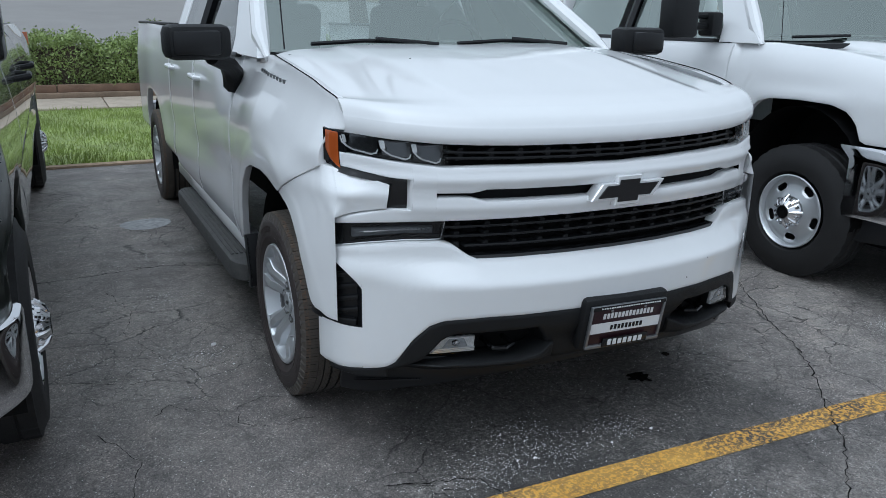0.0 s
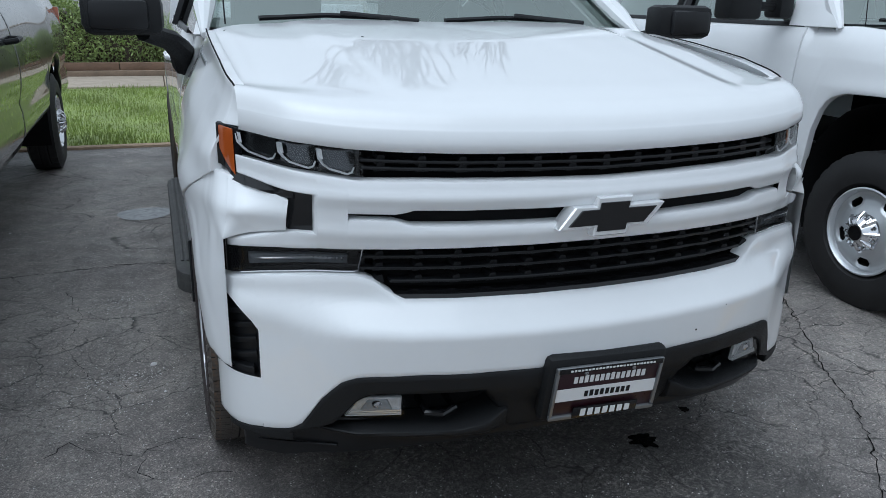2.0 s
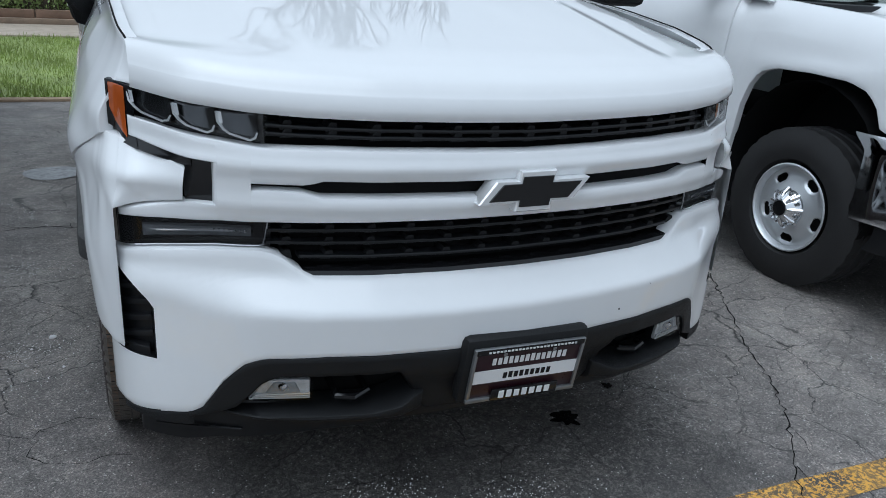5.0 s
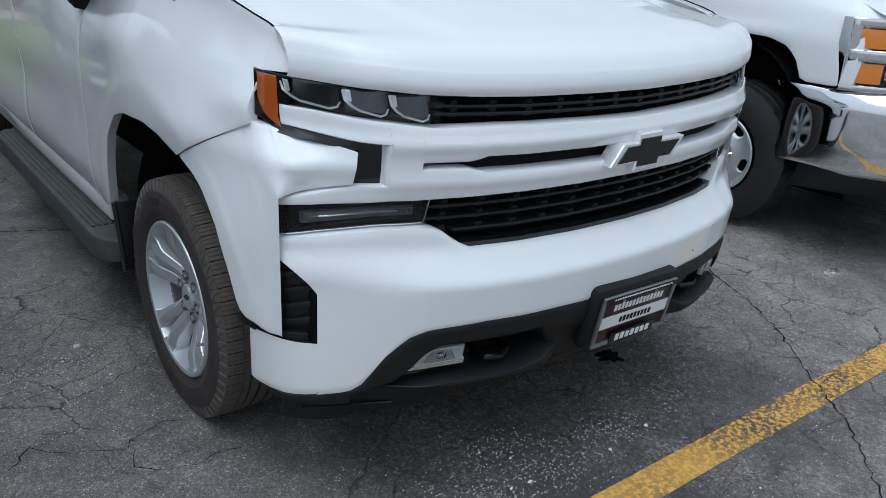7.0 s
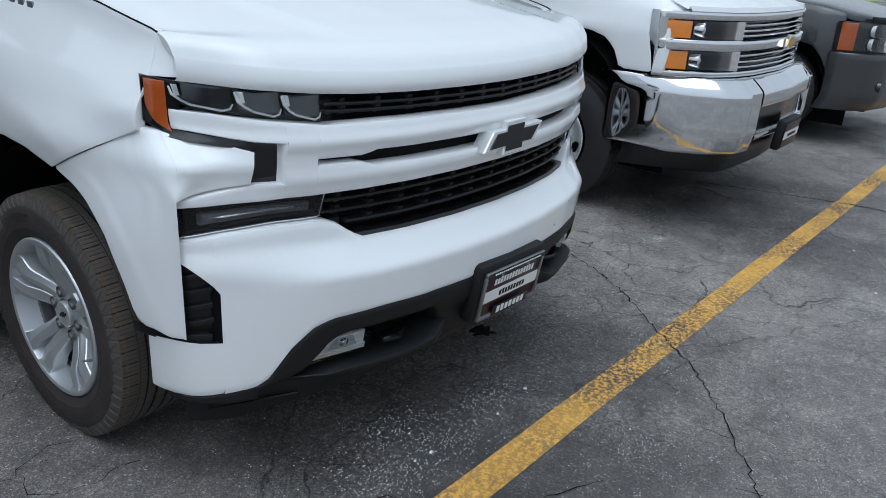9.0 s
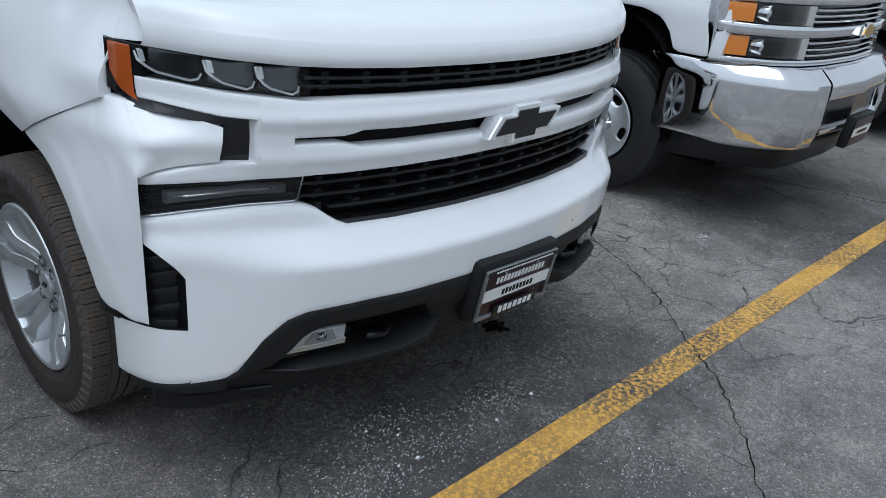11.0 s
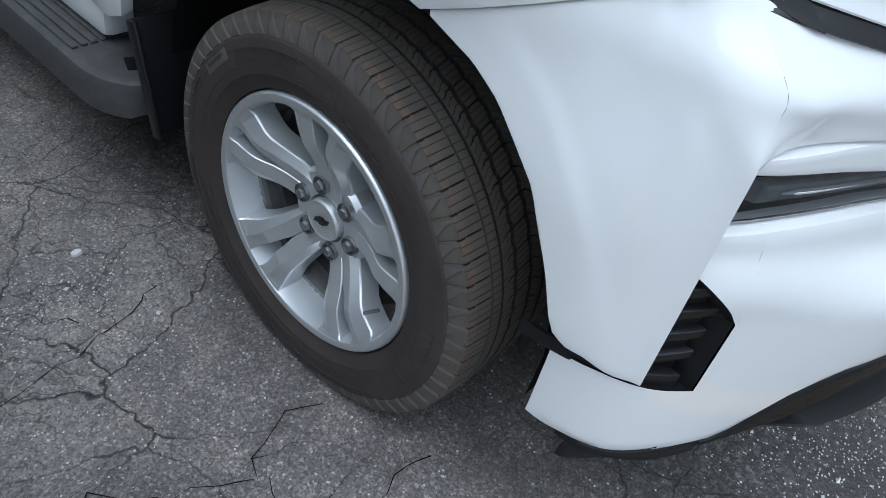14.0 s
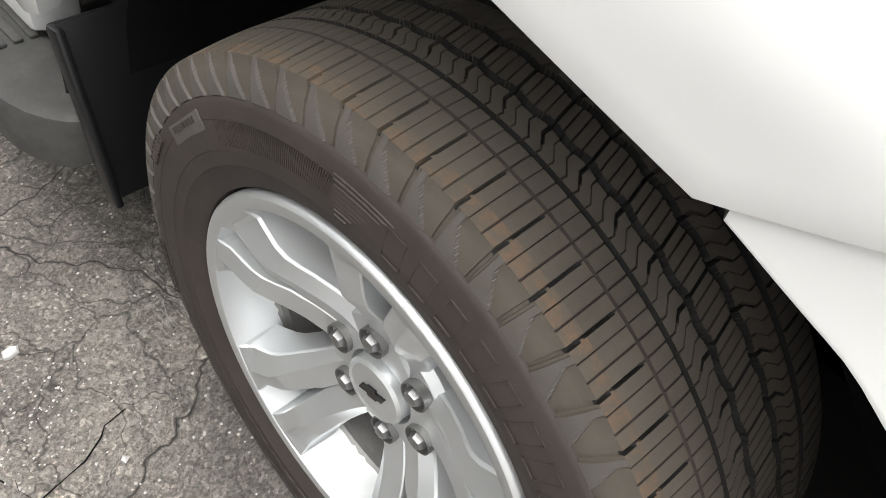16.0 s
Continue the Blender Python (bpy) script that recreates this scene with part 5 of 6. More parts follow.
# ---- the other parked vehicles ----
def steel_wheel(parent, x, y, z, r, s, mat, lugs, chrome_lug, label):
    """A heavy-duty wheel: disc with oval slots, raised hub and a ring of nuts; the face looks to s."""
    w = new("wheel")
    w.parent = parent
    w.matrix_basis = Matrix.Translation((x, y, z)) @ Matrix.Rotation(0 if s < 0 else math.pi, 4, "Z") @ Matrix.Rotation(0.3, 4, "X")
    w["label"] = label
    k = r / 0.41
    rows = []
    half = 0.122
    nseg = 180
    prof = [(-half + 0.03, 0.228), (-half, 0.25), (-half - 0.008, 0.29), (-half - 0.004, 0.35), (-half + 0.016, 0.385)]
    for i in range(nseg):
        th = 2 * math.pi * i / nseg
        blk = 0.0045 if i % 6 < 2 else 0.0
        ring = [(a, rr * k) for a, rr in prof] + [(s0, (0.408 - (blk if abs(s0) > 0.05 else 0) - (0.009 if abs(abs(s0) - 0.035) < 0.007 else 0)) * k) for s0 in span(-0.10, 0.10, 19)] + [(-a, rr * k) for a, rr in reversed(prof)]
        rows.append([(a, rr * math.cos(th), rr * math.sin(th)) for a, rr in ring])
    part("tyre", Geo().grid(rows, close_v=True), TYRE_BLACK, w, "black all-terrain tyre")
    disc = Geo()
    sides = 240
    disc.lathe([(-0.118, 0.2295), (-0.122, 0.222), (-0.112, 0.212), (-0.09, 0.205)], (0, 0, 0), sides=sides)
    radii = span(0.205, 0.095, 23)
    base = len(disc.v)
    for rr in radii:
        ox = curve1(rr, [0.095, 0.12, 0.138, 0.165, 0.185, 0.205], [-0.112, -0.100, -0.092, -0.084, -0.083, -0.090], 0.004)
        for i in range(sides):
            a = 2 * math.pi * i / sides
            # the slots have pressed-in rims
            da = ((i + 0.5) / sides * 5 % 1.0 - 0.5) * 2 * math.pi / 5
            k2 = (abs(rr - 0.166) / 0.031) ** 2.6 + (abs(da) * 0.166 / 0.047) ** 2.6
            disc.v.append((ox + 0.008 * (1 - ease(k2, 0.35, 1.0)), rr * math.cos(a), rr * math.sin(a)))
    for i in range(len(radii) - 1):
        for j in range(sides):
            da = ((j + 1.0) / sides * 5 % 1.0 - 0.5) * 2 * math.pi / 5
            if (abs((radii[i] + radii[i + 1]) / 2 - 0.166) / 0.021) ** 2.6 + (abs(da) * 0.166 / 0.036) ** 2.6 < 1:
                continue
            b = (j + 1) % sides
            disc.f.append((base + i * sides + j, base + i * sides + b, base + (i + 1) * sides + b, base + (i + 1) * sides + j))
    part("disc", disc, mat, w)
    part("rim_barrel", Geo().lathe([(-0.10, 0.21), (-0.02, 0.19), (0.10, 0.19)], (0, 0, 0), sides=48), DARK_STEEL, w)
    part("brake_drum", Geo().lathe([(-0.03, 0.185), (-0.03, 0.001)], (0, 0, 0), sides=32), DARK_STEEL, w)
    hubc = part("hub_cap", Geo().lathe([(-0.108, 0.098), (-0.122, 0.094), (-0.150, 0.070), (-0.165, 0.050), (-0.172, 0.044), (-0.172, 0.001)], (0, 0, 0), sides=40), chrome_lug, w, "bright hub cap")
    part("cap_disc", Geo().lathe([(-0.170, 0.040), (-0.1745, 0.038), (-0.1745, 0.001)], (0, 0, 0), sides=32), GLOSS_BLACK, hubc)
    for i in range(lugs):
        a = 2 * math.pi * (i + 0.5) / lugs
        part("hub_finger", Geo().sweep([(-0.166, 0.047 * math.cos(a), 0.047 * math.sin(a)), (-0.150, 0.074 * math.cos(a), 0.074 * math.sin(a)), (-0.118, 0.100 * math.cos(a), 0.100 * math.sin(a))], [0.007, 0.012, 0.013], 8), chrome_lug, hubc)
        a = 2 * math.pi * i / lugs
        part("lug_nut", nut_geo(0.083 * math.cos(a), 0.083 * math.sin(a), -0.135), chrome_lug, w)
    return w


def side_shell(t, paint, xc, s, y0, y1, low, high, half, name="body_side", label=""):
    return part(name, Geo().panel(span(y0, y1, max(8, int((y1 - y0) / 0.035))), low, high, lambda u, w, d: (xc + s * (half(u, w) - d * 0.8), u, w), 0.05, 0.008, 16), paint, t, label)


def tow_mirror(t, x, y, z, s, mat):
    m = part("tow_mirror", Geo().box((x + s * 0.33, y, z + 0.02), (0.22, 0.15, 0.26), 0.03), mat, t, "black extendable towing mirror")
    part("mirror_arm", Geo().sweep([(x - s * 0.02, y + 0.02, z - 0.04), (x + s * 0.3, y + 0.01, z - 0.03)], 0.026, 8).sweep([(x - s * 0.02, y + 0.02, z + 0.03), (x + s * 0.3, y + 0.01, z + 0.04)], 0.022, 8), mat, m)
    part("arm_base", Geo().box((x + s * 0.03, y + 0.02, z - 0.02), (0.10, 0.14, 0.16), 0.025), mat, m)
    part("mirror_glass", Geo().box((x + s * 0.33, y + 0.078, z + 0.02), (0.18, 0.004, 0.22), 0.001), MIRROR, m)
    return m


def work_truck():
    xc, yh = 3.25, 0.14
    t = thing("pickup_truck", "white heavy-duty pickup truck with chrome bumper and towing mirrors", "pickup truck", "parked trucks")
    W = WHITE
    top = lambda y: curve1(y, [-0.6, -0.45, 0.0, 0.5, 0.8], [1.22, 1.30, 1.375, 1.41, 1.40])

    def half(y, z):
        g = top(min(y, 0.8))
        x = curve1(y, [-0.6, -0.5, -0.4, -0.3, 0, 1], [0.955, 0.985, 0.998, 1.003, 1.01, 1.005], 0.03)
        return x - 0.11 * math.exp(-max(0, g - z) / 0.09) * (1 if y < 0.75 else 0.5) + 0.014 * math.exp(-((z - 1.10) / 0.05) ** 2) * math.exp(-((y - 0.17) / 0.5) ** 2)

    def arch(y, mid=yh + 0.03, deep=0.37):
        k = y - mid
        return curve1(k, [-0.46, -0.45, -0.41, -0.33, -0.22, 0.0, 0.22, 0.33, 0.40, 0.44, 0.45], [0.3, 0.80, 0.95, 1.04, 1.075, 1.083, 1.075, 1.04, 0.94, 0.75, 0.3], 0.012)

    for s in (-1, 1):
        side_shell(t, W, xc, s, -0.585, 0.772, lambda y: max(1.195 if y < -0.525 else 0.88 if y < yh - 0.3 else 0.5 if y > yh + 0.4 else 0, arch(y)), lambda y: top(y) - 0.003, half, "fender", "white front fender")
        for ya, yb in ((0.778, 1.90), (1.906, 2.80)):
            d = side_shell(t, W, xc, s, ya, yb, lambda y: 0.50, lambda y: 1.40, half, "door")
            hy = yb - 0.16
            part("door_handle", Geo().sweep([(xc + s * 0.99, hy - 0.1, 1.2), (xc + s * 1.035, hy - 0.08, 1.205), (xc + s * 1.035, hy + 0.06, 1.21), (xc + s * 0.99, hy + 0.09, 1.21)], 0.015, 8), W, d)
            lean = lambda u, w, dd, s=s: (xc + s * (0.95 - (w - 1.40) * 0.40 - dd), u, w)
            part("window", Geo().panel(span(ya + 0.12, yb - 0.06, 8), lambda u: 1.415, lambda u, ya=ya: min(1.86, 1.50 + (u - ya - 0.12) * 1.6) if ya < 1 else 1.86, lean, 0.006, 0.003, 6), GLASS, d, "side window")
            part("window_trim", Geo().panel(span(ya + 0.02, yb - 0.01, 8), lambda u: 1.392, lambda u: 1.418, lambda u, w, dd, s=s: (xc + s * (0.957 - (w - 1.40) * 0.40 - dd), u, w), 0.03, 0.004, 2), SATIN_BLACK, d)
        part("windscreen_pillar", Geo().sweep([(xc + s * 0.925, 0.58, 1.39), (xc + s * 0.885, 0.68, 1.50), (xc + s * 0.82, 0.82, 1.68), (xc + s * 0.74, 1.0, 1.93)], [0.02, 0.045, 0.042, 0.042], 10), W, t)
        lean_x = lambda y, z, d, s=s: (xc + s * (0.958 - (z - 1.40) * 0.40 - d), y, z)
        part("pillar_panel", Geo().prism([(0.56, 1.395), (0.91, 1.395), (0.93, 1.50), (1.14, 1.86), (1.02, 1.93), (0.82, 1.68), (0.66, 1.49)], lean_x, 0.03, 0.004), W, t, smooth=20)
        part("door_pillar", Geo().sweep([(xc + s * 0.945, 1.90, 1.40), (xc + s * 0.76, 1.90, 1.88)], 0.035, 6), SATIN_BLACK, t)
        side_shell(t, W, xc, s, 2.86, 5.4, lambda y: max(0.55 if abs(y - 4.1) > 0.45 else 0, arch(y, 4.1)), lambda y: 1.47, half, "bed_side", "white bed side")
        tow_mirror(t, xc + s * 0.98, 0.93, 1.53, s, PLASTIC)
        part("sill_guard", Geo().box((xc + s * 0.90, 0.70, 0.55), (0.10, 0.14, 0.46), 0.02), SATIN_BLACK, t)
        for ym in (yh + 0.02, 4.1):
            rows = [[(xc + s * xx, ym + 0.46 * math.cos(a), 0.55 + 0.50 * math.sin(a)) for xx in (0.98, 0.55)] for a in span(-0.5, math.pi + 0.5, 17)]
            lin = Geo().grid(rows).grid([[(xc + s * 0.55, ym - 0.6, 0.2), (xc + s * 0.55, ym + 0.6, 0.2)], [(xc + s * 0.55, ym - 0.6, 1.1), (xc + s * 0.55, ym + 0.6, 1.1)]])
            part("wheel_liner", lin, LINER, t, "black wheel liner")
            steel_wheel(t, xc + s * 0.885, ym - 0.02, 0.405, 0.412, s, SILVER, 8, CHROME, "silver slotted steel wheel with a black tyre")
        # badge on the door, plain bars
        for k in range(4):
            part("badge_mark", Geo().box((xc + s * (half(1.0, 1.0) + 0.003), 0.98 + k * 0.045, 1.0), (0.006, 0.032, 0.028), 0.002), CHROME, t)
    # nose
    def ny(x):
        return curve1(abs(x - xc), [0, 0.4, 0.62, 0.78, 0.90, 0.97, 1.0], [-0.87, -0.845, -0.80, -0.72, -0.60, -0.50, -0.42], 0.02)

    hood = Geo()
    rows = []
    for x in span(xc - 0.90, xc + 0.90, 41):
        dx = abs(x - xc)
        row = [(x, ny(x) + 0.03, 1.21), (x, ny(x), 1.225), (x, ny(x) + 0.01, 1.25)]
        for k in range(18):
            q = (k / 17) ** 1.5 * (0.36 - ny(x)) + 0.02
            bulge = 0.045 * (1 - ease(dx, 0.38, 0.50)) * ease(q, 0.1, 0.5)
            row.append((x, ny(x) + q, 1.25 + 0.05 * ease(q, 0, 0.2) + 0.075 * min(1, q / 1.1) + bulge - 0.02 * (dx / 0.9) ** 4))
        rows.append(row)
    part("hood", hood.grid(rows), W, t)
    pl = lambda off: (lambda u, w, d, off=off: (u, ny(u) + off + d, w))
    part("nose_backing", Geo().panel(span(xc - 0.96, xc + 0.96, 41), lambda u: 0.86, lambda u: 1.22, pl(0.06), 0.05, 0.004, 3), GLOSS_BLACK, t)
    part("grille_frame", Geo().panel(span(xc - 0.985, xc + 0.985, 49), lambda u: 1.178, lambda u: 1.222, pl(-0.01), 0.05, 0.012, 4).panel(span(xc - 0.985, xc + 0.985, 49), lambda u: 1.015, lambda u: 1.072, pl(-0.025), 0.05, 0.014, 5).panel(span(xc - 0.99, xc + 0.99, 49), lambda u: 0.868, lambda u: 0.90, pl(-0.01), 0.05, 0.010, 3).panel(span(xc - 0.99, xc - 0.968, 4), lambda u: 0.87, lambda u: 1.22, pl(-0.008), 0.05, 0.006, 8).panel(span(xc + 0.968, xc + 0.99, 4), lambda u: 0.87, lambda u: 1.22, pl(-0.008), 0.05, 0.006, 8), CHROME, t, "chrome grille bars")
    for z0 in (0.915, 0.945, 0.98, 1.09, 1.118, 1.148):
        part("slat", Geo().panel(span(xc - 0.56, xc + 0.56, 31), lambda u, z=z0: z, lambda u, z=z0: z + 0.012, pl(0.0), 0.04, 0.004, 2), CHROME, t)
    em = part("emblem", Geo().prism(bowtie(0.24, 0.085), lambda a, b, d: (xc + a, -0.915 + d, 1.043 + b), 0.03, 0.004), CHROME, t, "gold cross emblem in a chrome rim", smooth=20)
    part("emblem_inlay", Geo().prism([(a * 0.82, b * 0.8) for a, b in bowtie(0.24, 0.085)], lambda a, b, d: (xc + a, -0.919 + d, 1.043 + b), 0.006), GOLD, em, smooth=0)
    for s in (-1, 1):
        for z0, z1 in ((0.905, 1.012), (1.075, 1.175)):
            lamp = part("headlight", Geo().panel([xc + s * k for k in span(0.60, 0.965, 14)], lambda u, z0=z0: z0, lambda u, z1=z1: z1, pl(0.03), 0.02, 0.003, 3), GLOSS_BLACK, t, "stacked headlight with an amber end")
            part("turn_lens", Geo().panel([xc + s * k for k in span(0.885, 0.968, 8)], lambda u, z0=z0: z0 + 0.004, lambda u, z1=z1: z1 - 0.004, pl(0.004), 0.03, 0.004, 3), AMBER_PALE, lamp, "amber turn lens")
            ymid = ny(xc + s * 0.82)
            part("projector", Geo().lathe([(0.05, 0.047), (0.0, 0.044), (-0.004, 0.038), (0.012, 0.034), (0.0, 0.018), (-0.004, 0.001)], (xc + s * 0.82, ymid + 0.018, (z0 + z1) / 2), "y", 24), CHROME, lamp)
            cov = part("lamp_cover", Geo().panel([xc + s * k for k in span(0.60, 0.967, 10)], lambda u, z0=z0: z0, lambda u, z1=z1: z1, pl(-0.002), 0.002, 0.001, 2, ends=(False, False), edges=(False, False)), CLEAR, lamp)
            cov.visible_shadow = False
    # chrome bumper
    by = lambda x: curve1(abs(x - xc), [0, 0.45, 0.66, 0.80, 0.92, 0.98, 1.0, 1.005], [-0.99, -0.965, -0.935, -0.83, -0.62, -0.45, -0.33, -0.27], 0.02)
    bp = lambda u, w, d: (u, by(u) + d + 0.07 * ease(w, 0.78, 0.87) + 0.03 * ease(-w, -0.58, -0.42), w)
    g = Geo()
    for s in (-1, 1):
        g.panel([xc + s * k for k in span(0.50, 1.005, 30)], lambda u: 0.435 + 0.03 * ease(abs(u - xc), 0.9, 1.0), lambda u: 0.865, bp, 0.10, 0.02, 14)
    g.panel(span(xc - 0.50, xc + 0.50, 25), lambda u: 0.70, lambda u: 0.865, bp, 0.10, 0.02, 6, ends=(False, False))
    g.panel(span(xc - 0.50, xc + 0.50, 25), lambda u: 0.50, lambda u: 0.545, bp, 0.10, 0.02, 4, ends=(False, False))
    part("front_bumper", g, CHROME, t, "polished chrome front bumper")
    part("bumper_insert", Geo().panel(span(xc - 0.50, xc + 0.50, 21), lambda u: 0.50, lambda u: 0.72, lambda u, w, d: (u, by(u) + 0.05 + d, w), 0.03, 0.004, 3), GLOSS_BLACK, t)
    part("lower_valance", Geo().panel(span(xc - 0.97, xc + 0.97, 33), lambda u: 0.30 + 0.03 * ease(abs(u - xc), 0.6, 0.9), lambda u: 0.47, lambda u, w, d: (u, by(u) + 0.08 + d + 0.05 * ease(-w, -0.42, -0.3), w), 0.06, 0.01, 4), SATIN_BLACK, t)
    pm = Matrix.Translation((xc + 0.02, -1.02, 0.49)) @ Matrix.Rotation(radians(6), 4, "X")
    part("plate_bracket", Geo().box((0, 0, 0), (0.36, 0.05, 0.19), 0.012, pm @ Matrix.Translation((0, 0.03, 0))), PLASTIC, t)
    plate = part("licence_plate", Geo().box((0, 0, 0), (0.32, 0.004, 0.15), 0.001, pm), PLATE_DARK, t, "dark dealer plate with a white band")
    part("plate_band", Geo().box((0, 0, 0), (0.31, 0.002, 0.05), 0, pm @ Matrix.Translation((0, -0.004, 0))), PLATE_WHITE, plate)
    for k in range(8):
        part("word_bar", Geo().box((0, 0, 0), (0.014, 0.002, 0.02), 0, pm @ Matrix.Translation((-0.08 + k * 0.022, -0.0065, 0.0))), GLOSS_BLACK, plate, smooth=0)
    # cab
    ws = lambda u, w, d: (xc + u * (1 - 0.16 * w), 0.40 + 0.42 * w + 0.20 * (u / 0.88) ** 2 + d, 1.415 + 0.50 * w)
    part("windscreen", Geo().panel(span(-0.89, 0.89, 15), lambda u: 0.0, lambda u: 1.0, ws, 0.006, 0.003, 8, ends=(False, False), edges=(False, False)), GLASS, t, "tinted windscreen")
    part("cowl", Geo().box((xc, 0.42, 1.385), (1.75, 0.2, 0.04), 0.01), SATIN_BLACK, t)
    part("wiper", Geo().sweep([(xc - 0.78, 0.47, 1.44), (xc - 0.3, 0.43, 1.45)], 0.010, 6), SATIN_BLACK, t)
    part("aerial", Geo().sweep([(xc - 0.84, 0.50, 1.40), (xc - 0.845, 0.54, 1.85)], 0.003, 6), SATIN_BLACK, t)
    part("roof", Geo().panel(span(0.95, 2.86, 16), lambda u: -0.75, lambda u: 0.75, lambda u, w, d: (xc + w, u, 1.93 + 0.03 * (1 - (w / 0.78) ** 2) - d), 0.06, 0.03, 10), W, t)
    part("cab_back", Geo().box((xc, 2.83, 1.2), (1.8, 0.04, 1.3), 0.02), W, t)
    part("bed_floor", Geo().box((xc, 4.1, 0.9), (1.7, 2.5, 0.06), 0.01), SATIN_BLACK, t)
    part("dashboard", Geo().box((xc, 0.88, 1.26), (1.6, 0.5, 0.3), 0.08), SEAT_CLOTH, t)
    for s in (-1, 1):
        part("seat", Geo().box((0, 0, 0), (0.5, 0.14, 0.75), 0.06, Matrix.Translation((xc + s * 0.42, 1.98, 1.38)) @ Matrix.Rotation(radians(12), 4, "X")), SEAT_CLOTH, t)
    part("underbody", Geo().box((xc, 1.9, 0.58), (1.05, 5.2, 0.26), 0.04), LINER, t)
    part("engine_bay", Geo().box((xc, -0.2, 0.92), (1.05, 0.9, 0.6), 0.04), LINER, t)
    part("tailgate", Geo().box((xc, 5.38, 1.15), (1.74, 0.06, 0.62), 0.015), W, t)
    return t


def dark_truck():
    xc, front, rear = -2.91, 0.0, 4.86
    t = thing("pickup_truck", "glossy black long-bed pickup truck with chrome wheels and handles", "pickup truck", "parked trucks")
    P = DARK_PAINT

    def half(y, z):
        g = 1.42
        bulge = 0.02 * math.exp(-((z - 1.02) / 0.18) ** 2) - 0.018 * math.exp(-((z - 0.80) / 0.05) ** 2)
        flare = 0.03 * ease(z, 0.5, 0.75) * math.exp(-((y - rear) / 0.55) ** 2) if y > 3.5 else 0.0
        return 0.985 + bulge + flare - 0.09 * math.exp(-max(0, g - z) / 0.1) - 0.05 * ease(-z, -0.62, -0.45) - 0.12 * ease(-y, 0.35, 0.8)

    def arch(y, mid):
        return curve1(y - mid, [-0.50, -0.49, -0.45, -0.36, -0.2, 0.0, 0.2, 0.36, 0.45, 0.49, 0.50], [0.3, 0.55, 0.75, 0.90, 0.965, 0.985, 0.965, 0.90, 0.75, 0.55, 0.3], 0.012)

    for s in (-1, 1):
        side_shell(t, P, xc, s, -0.72, 0.86, lambda y: max(0.52 if abs(y - front) > 0.48 else 0, arch(y, front)), lambda y: 1.40 - 0.12 * ease(-y, 0.2, 0.8), half, "fender", "glossy black front fender")
        for ya, yb in ((0.866, 1.98), (1.986, 3.0)):
            d = side_shell(t, P, xc, s, ya, yb, lambda y: 0.50, lambda y: 1.42, half, "door", "glossy black door")
            hy = yb - 0.17
            part("door_handle", Geo().sweep([(xc + s * 0.98, hy - 0.1, 1.19), (xc + s * 1.045, hy - 0.08, 1.20), (xc + s * 1.045, hy + 0.06, 1.205), (xc + s * 0.98, hy + 0.09, 1.205)], 0.018, 8), PLASTIC, d)
            part("window", Geo().panel(span(ya + 0.1, yb - 0.05, 6), lambda u: 1.43, lambda u: 1.85, lambda u, w, dd, s=s: (xc + s * (0.92 - (w - 1.42) * 0.4 - dd), u, w), 0.006, 0.003, 5), DARK_GLASS, d, "tinted side window")
        side_shell(t, P, xc, s, 3.02, 6.0, lambda y: max(0.56 if abs(y - rear) > 0.48 else 0, arch(y, rear)), lambda y: 1.44, half, "bed_side", "glossy black bed side")
        part("tail_light", Geo().box((xc + s * 0.955, 5.98, 1.15), (0.06, 0.05, 0.4), 0.012), AMBER, t)
        part("rear_bumper_end", Geo().box((xc + s * 0.85, 6.10, 0.66), (0.26, 0.22, 0.22), 0.05), CHROME, t)
        for ym in (front, rear):
            rows = [[(xc + s * xx, ym + 0.48 * math.cos(a), 0.46 + 0.49 * math.sin(a)) for xx in (0.96, 0.5)] for a in span(-0.4, math.pi + 0.4, 17)]
            lin = Geo().grid(rows).grid([[(xc + s * 0.5, ym - 0.6, 0.2), (xc + s * 0.5, ym + 0.6, 0.2)], [(xc + s * 0.5, ym - 0.6, 1.0), (xc + s * 0.5, ym + 0.6, 1.0)]])
            part("wheel_liner", lin, LINER, t, "black wheel liner")
            steel_wheel(t, xc + s * 0.875, ym, 0.405, 0.412, s, CHROME, 8, CHROME, "chrome truck wheel with a black tyre")
        part("front_bumper_end", Geo().panel(span(-0.98, -0.46, 14), lambda u: 0.40, lambda u: 0.66, lambda u, w, d, s=s: (xc + s * (0.995 - 0.22 * ease(-u, 0.55, 1.0) - d), u, w), 0.06, 0.02, 6), CHROME, t, "chrome front bumper end")
        part("head_lamp", Geo().panel(span(-0.86, -0.62, 8), lambda u: 0.86, lambda u: 1.18, lambda u, w, d, s=s: (xc + s * (0.93 - 0.3 * ease(-u, 0.55, 0.9) - d), u, w), 0.05, 0.01, 5), LAMP_GREY, t)
        tow_mirror(t, xc + s * 0.56, 0.75, 1.44, s, GLOSS_BLACK)
    part("front_panel", Geo().panel(span(xc - 0.80, xc + 0.80, 17), lambda u: 0.40, lambda u: 1.26, lambda u, w, d: (u, -0.98 + 0.1 * ((u - xc) / 0.8) ** 2 + d, w), 0.1, 0.03, 8), P, t)
    part("hood", Geo().panel(span(-0.98, 0.45, 18), lambda u: xc - 0.90, lambda u: xc + 0.90, lambda u, w, d: (w, u, 1.27 + 0.13 * ease(u, -1.0, 0.3) - d), 0.05, 0.02, 12), P, t)
    part("roof", Geo().box((xc, 2.1, 1.9), (1.5, 1.9, 0.1), 0.045), P, t)
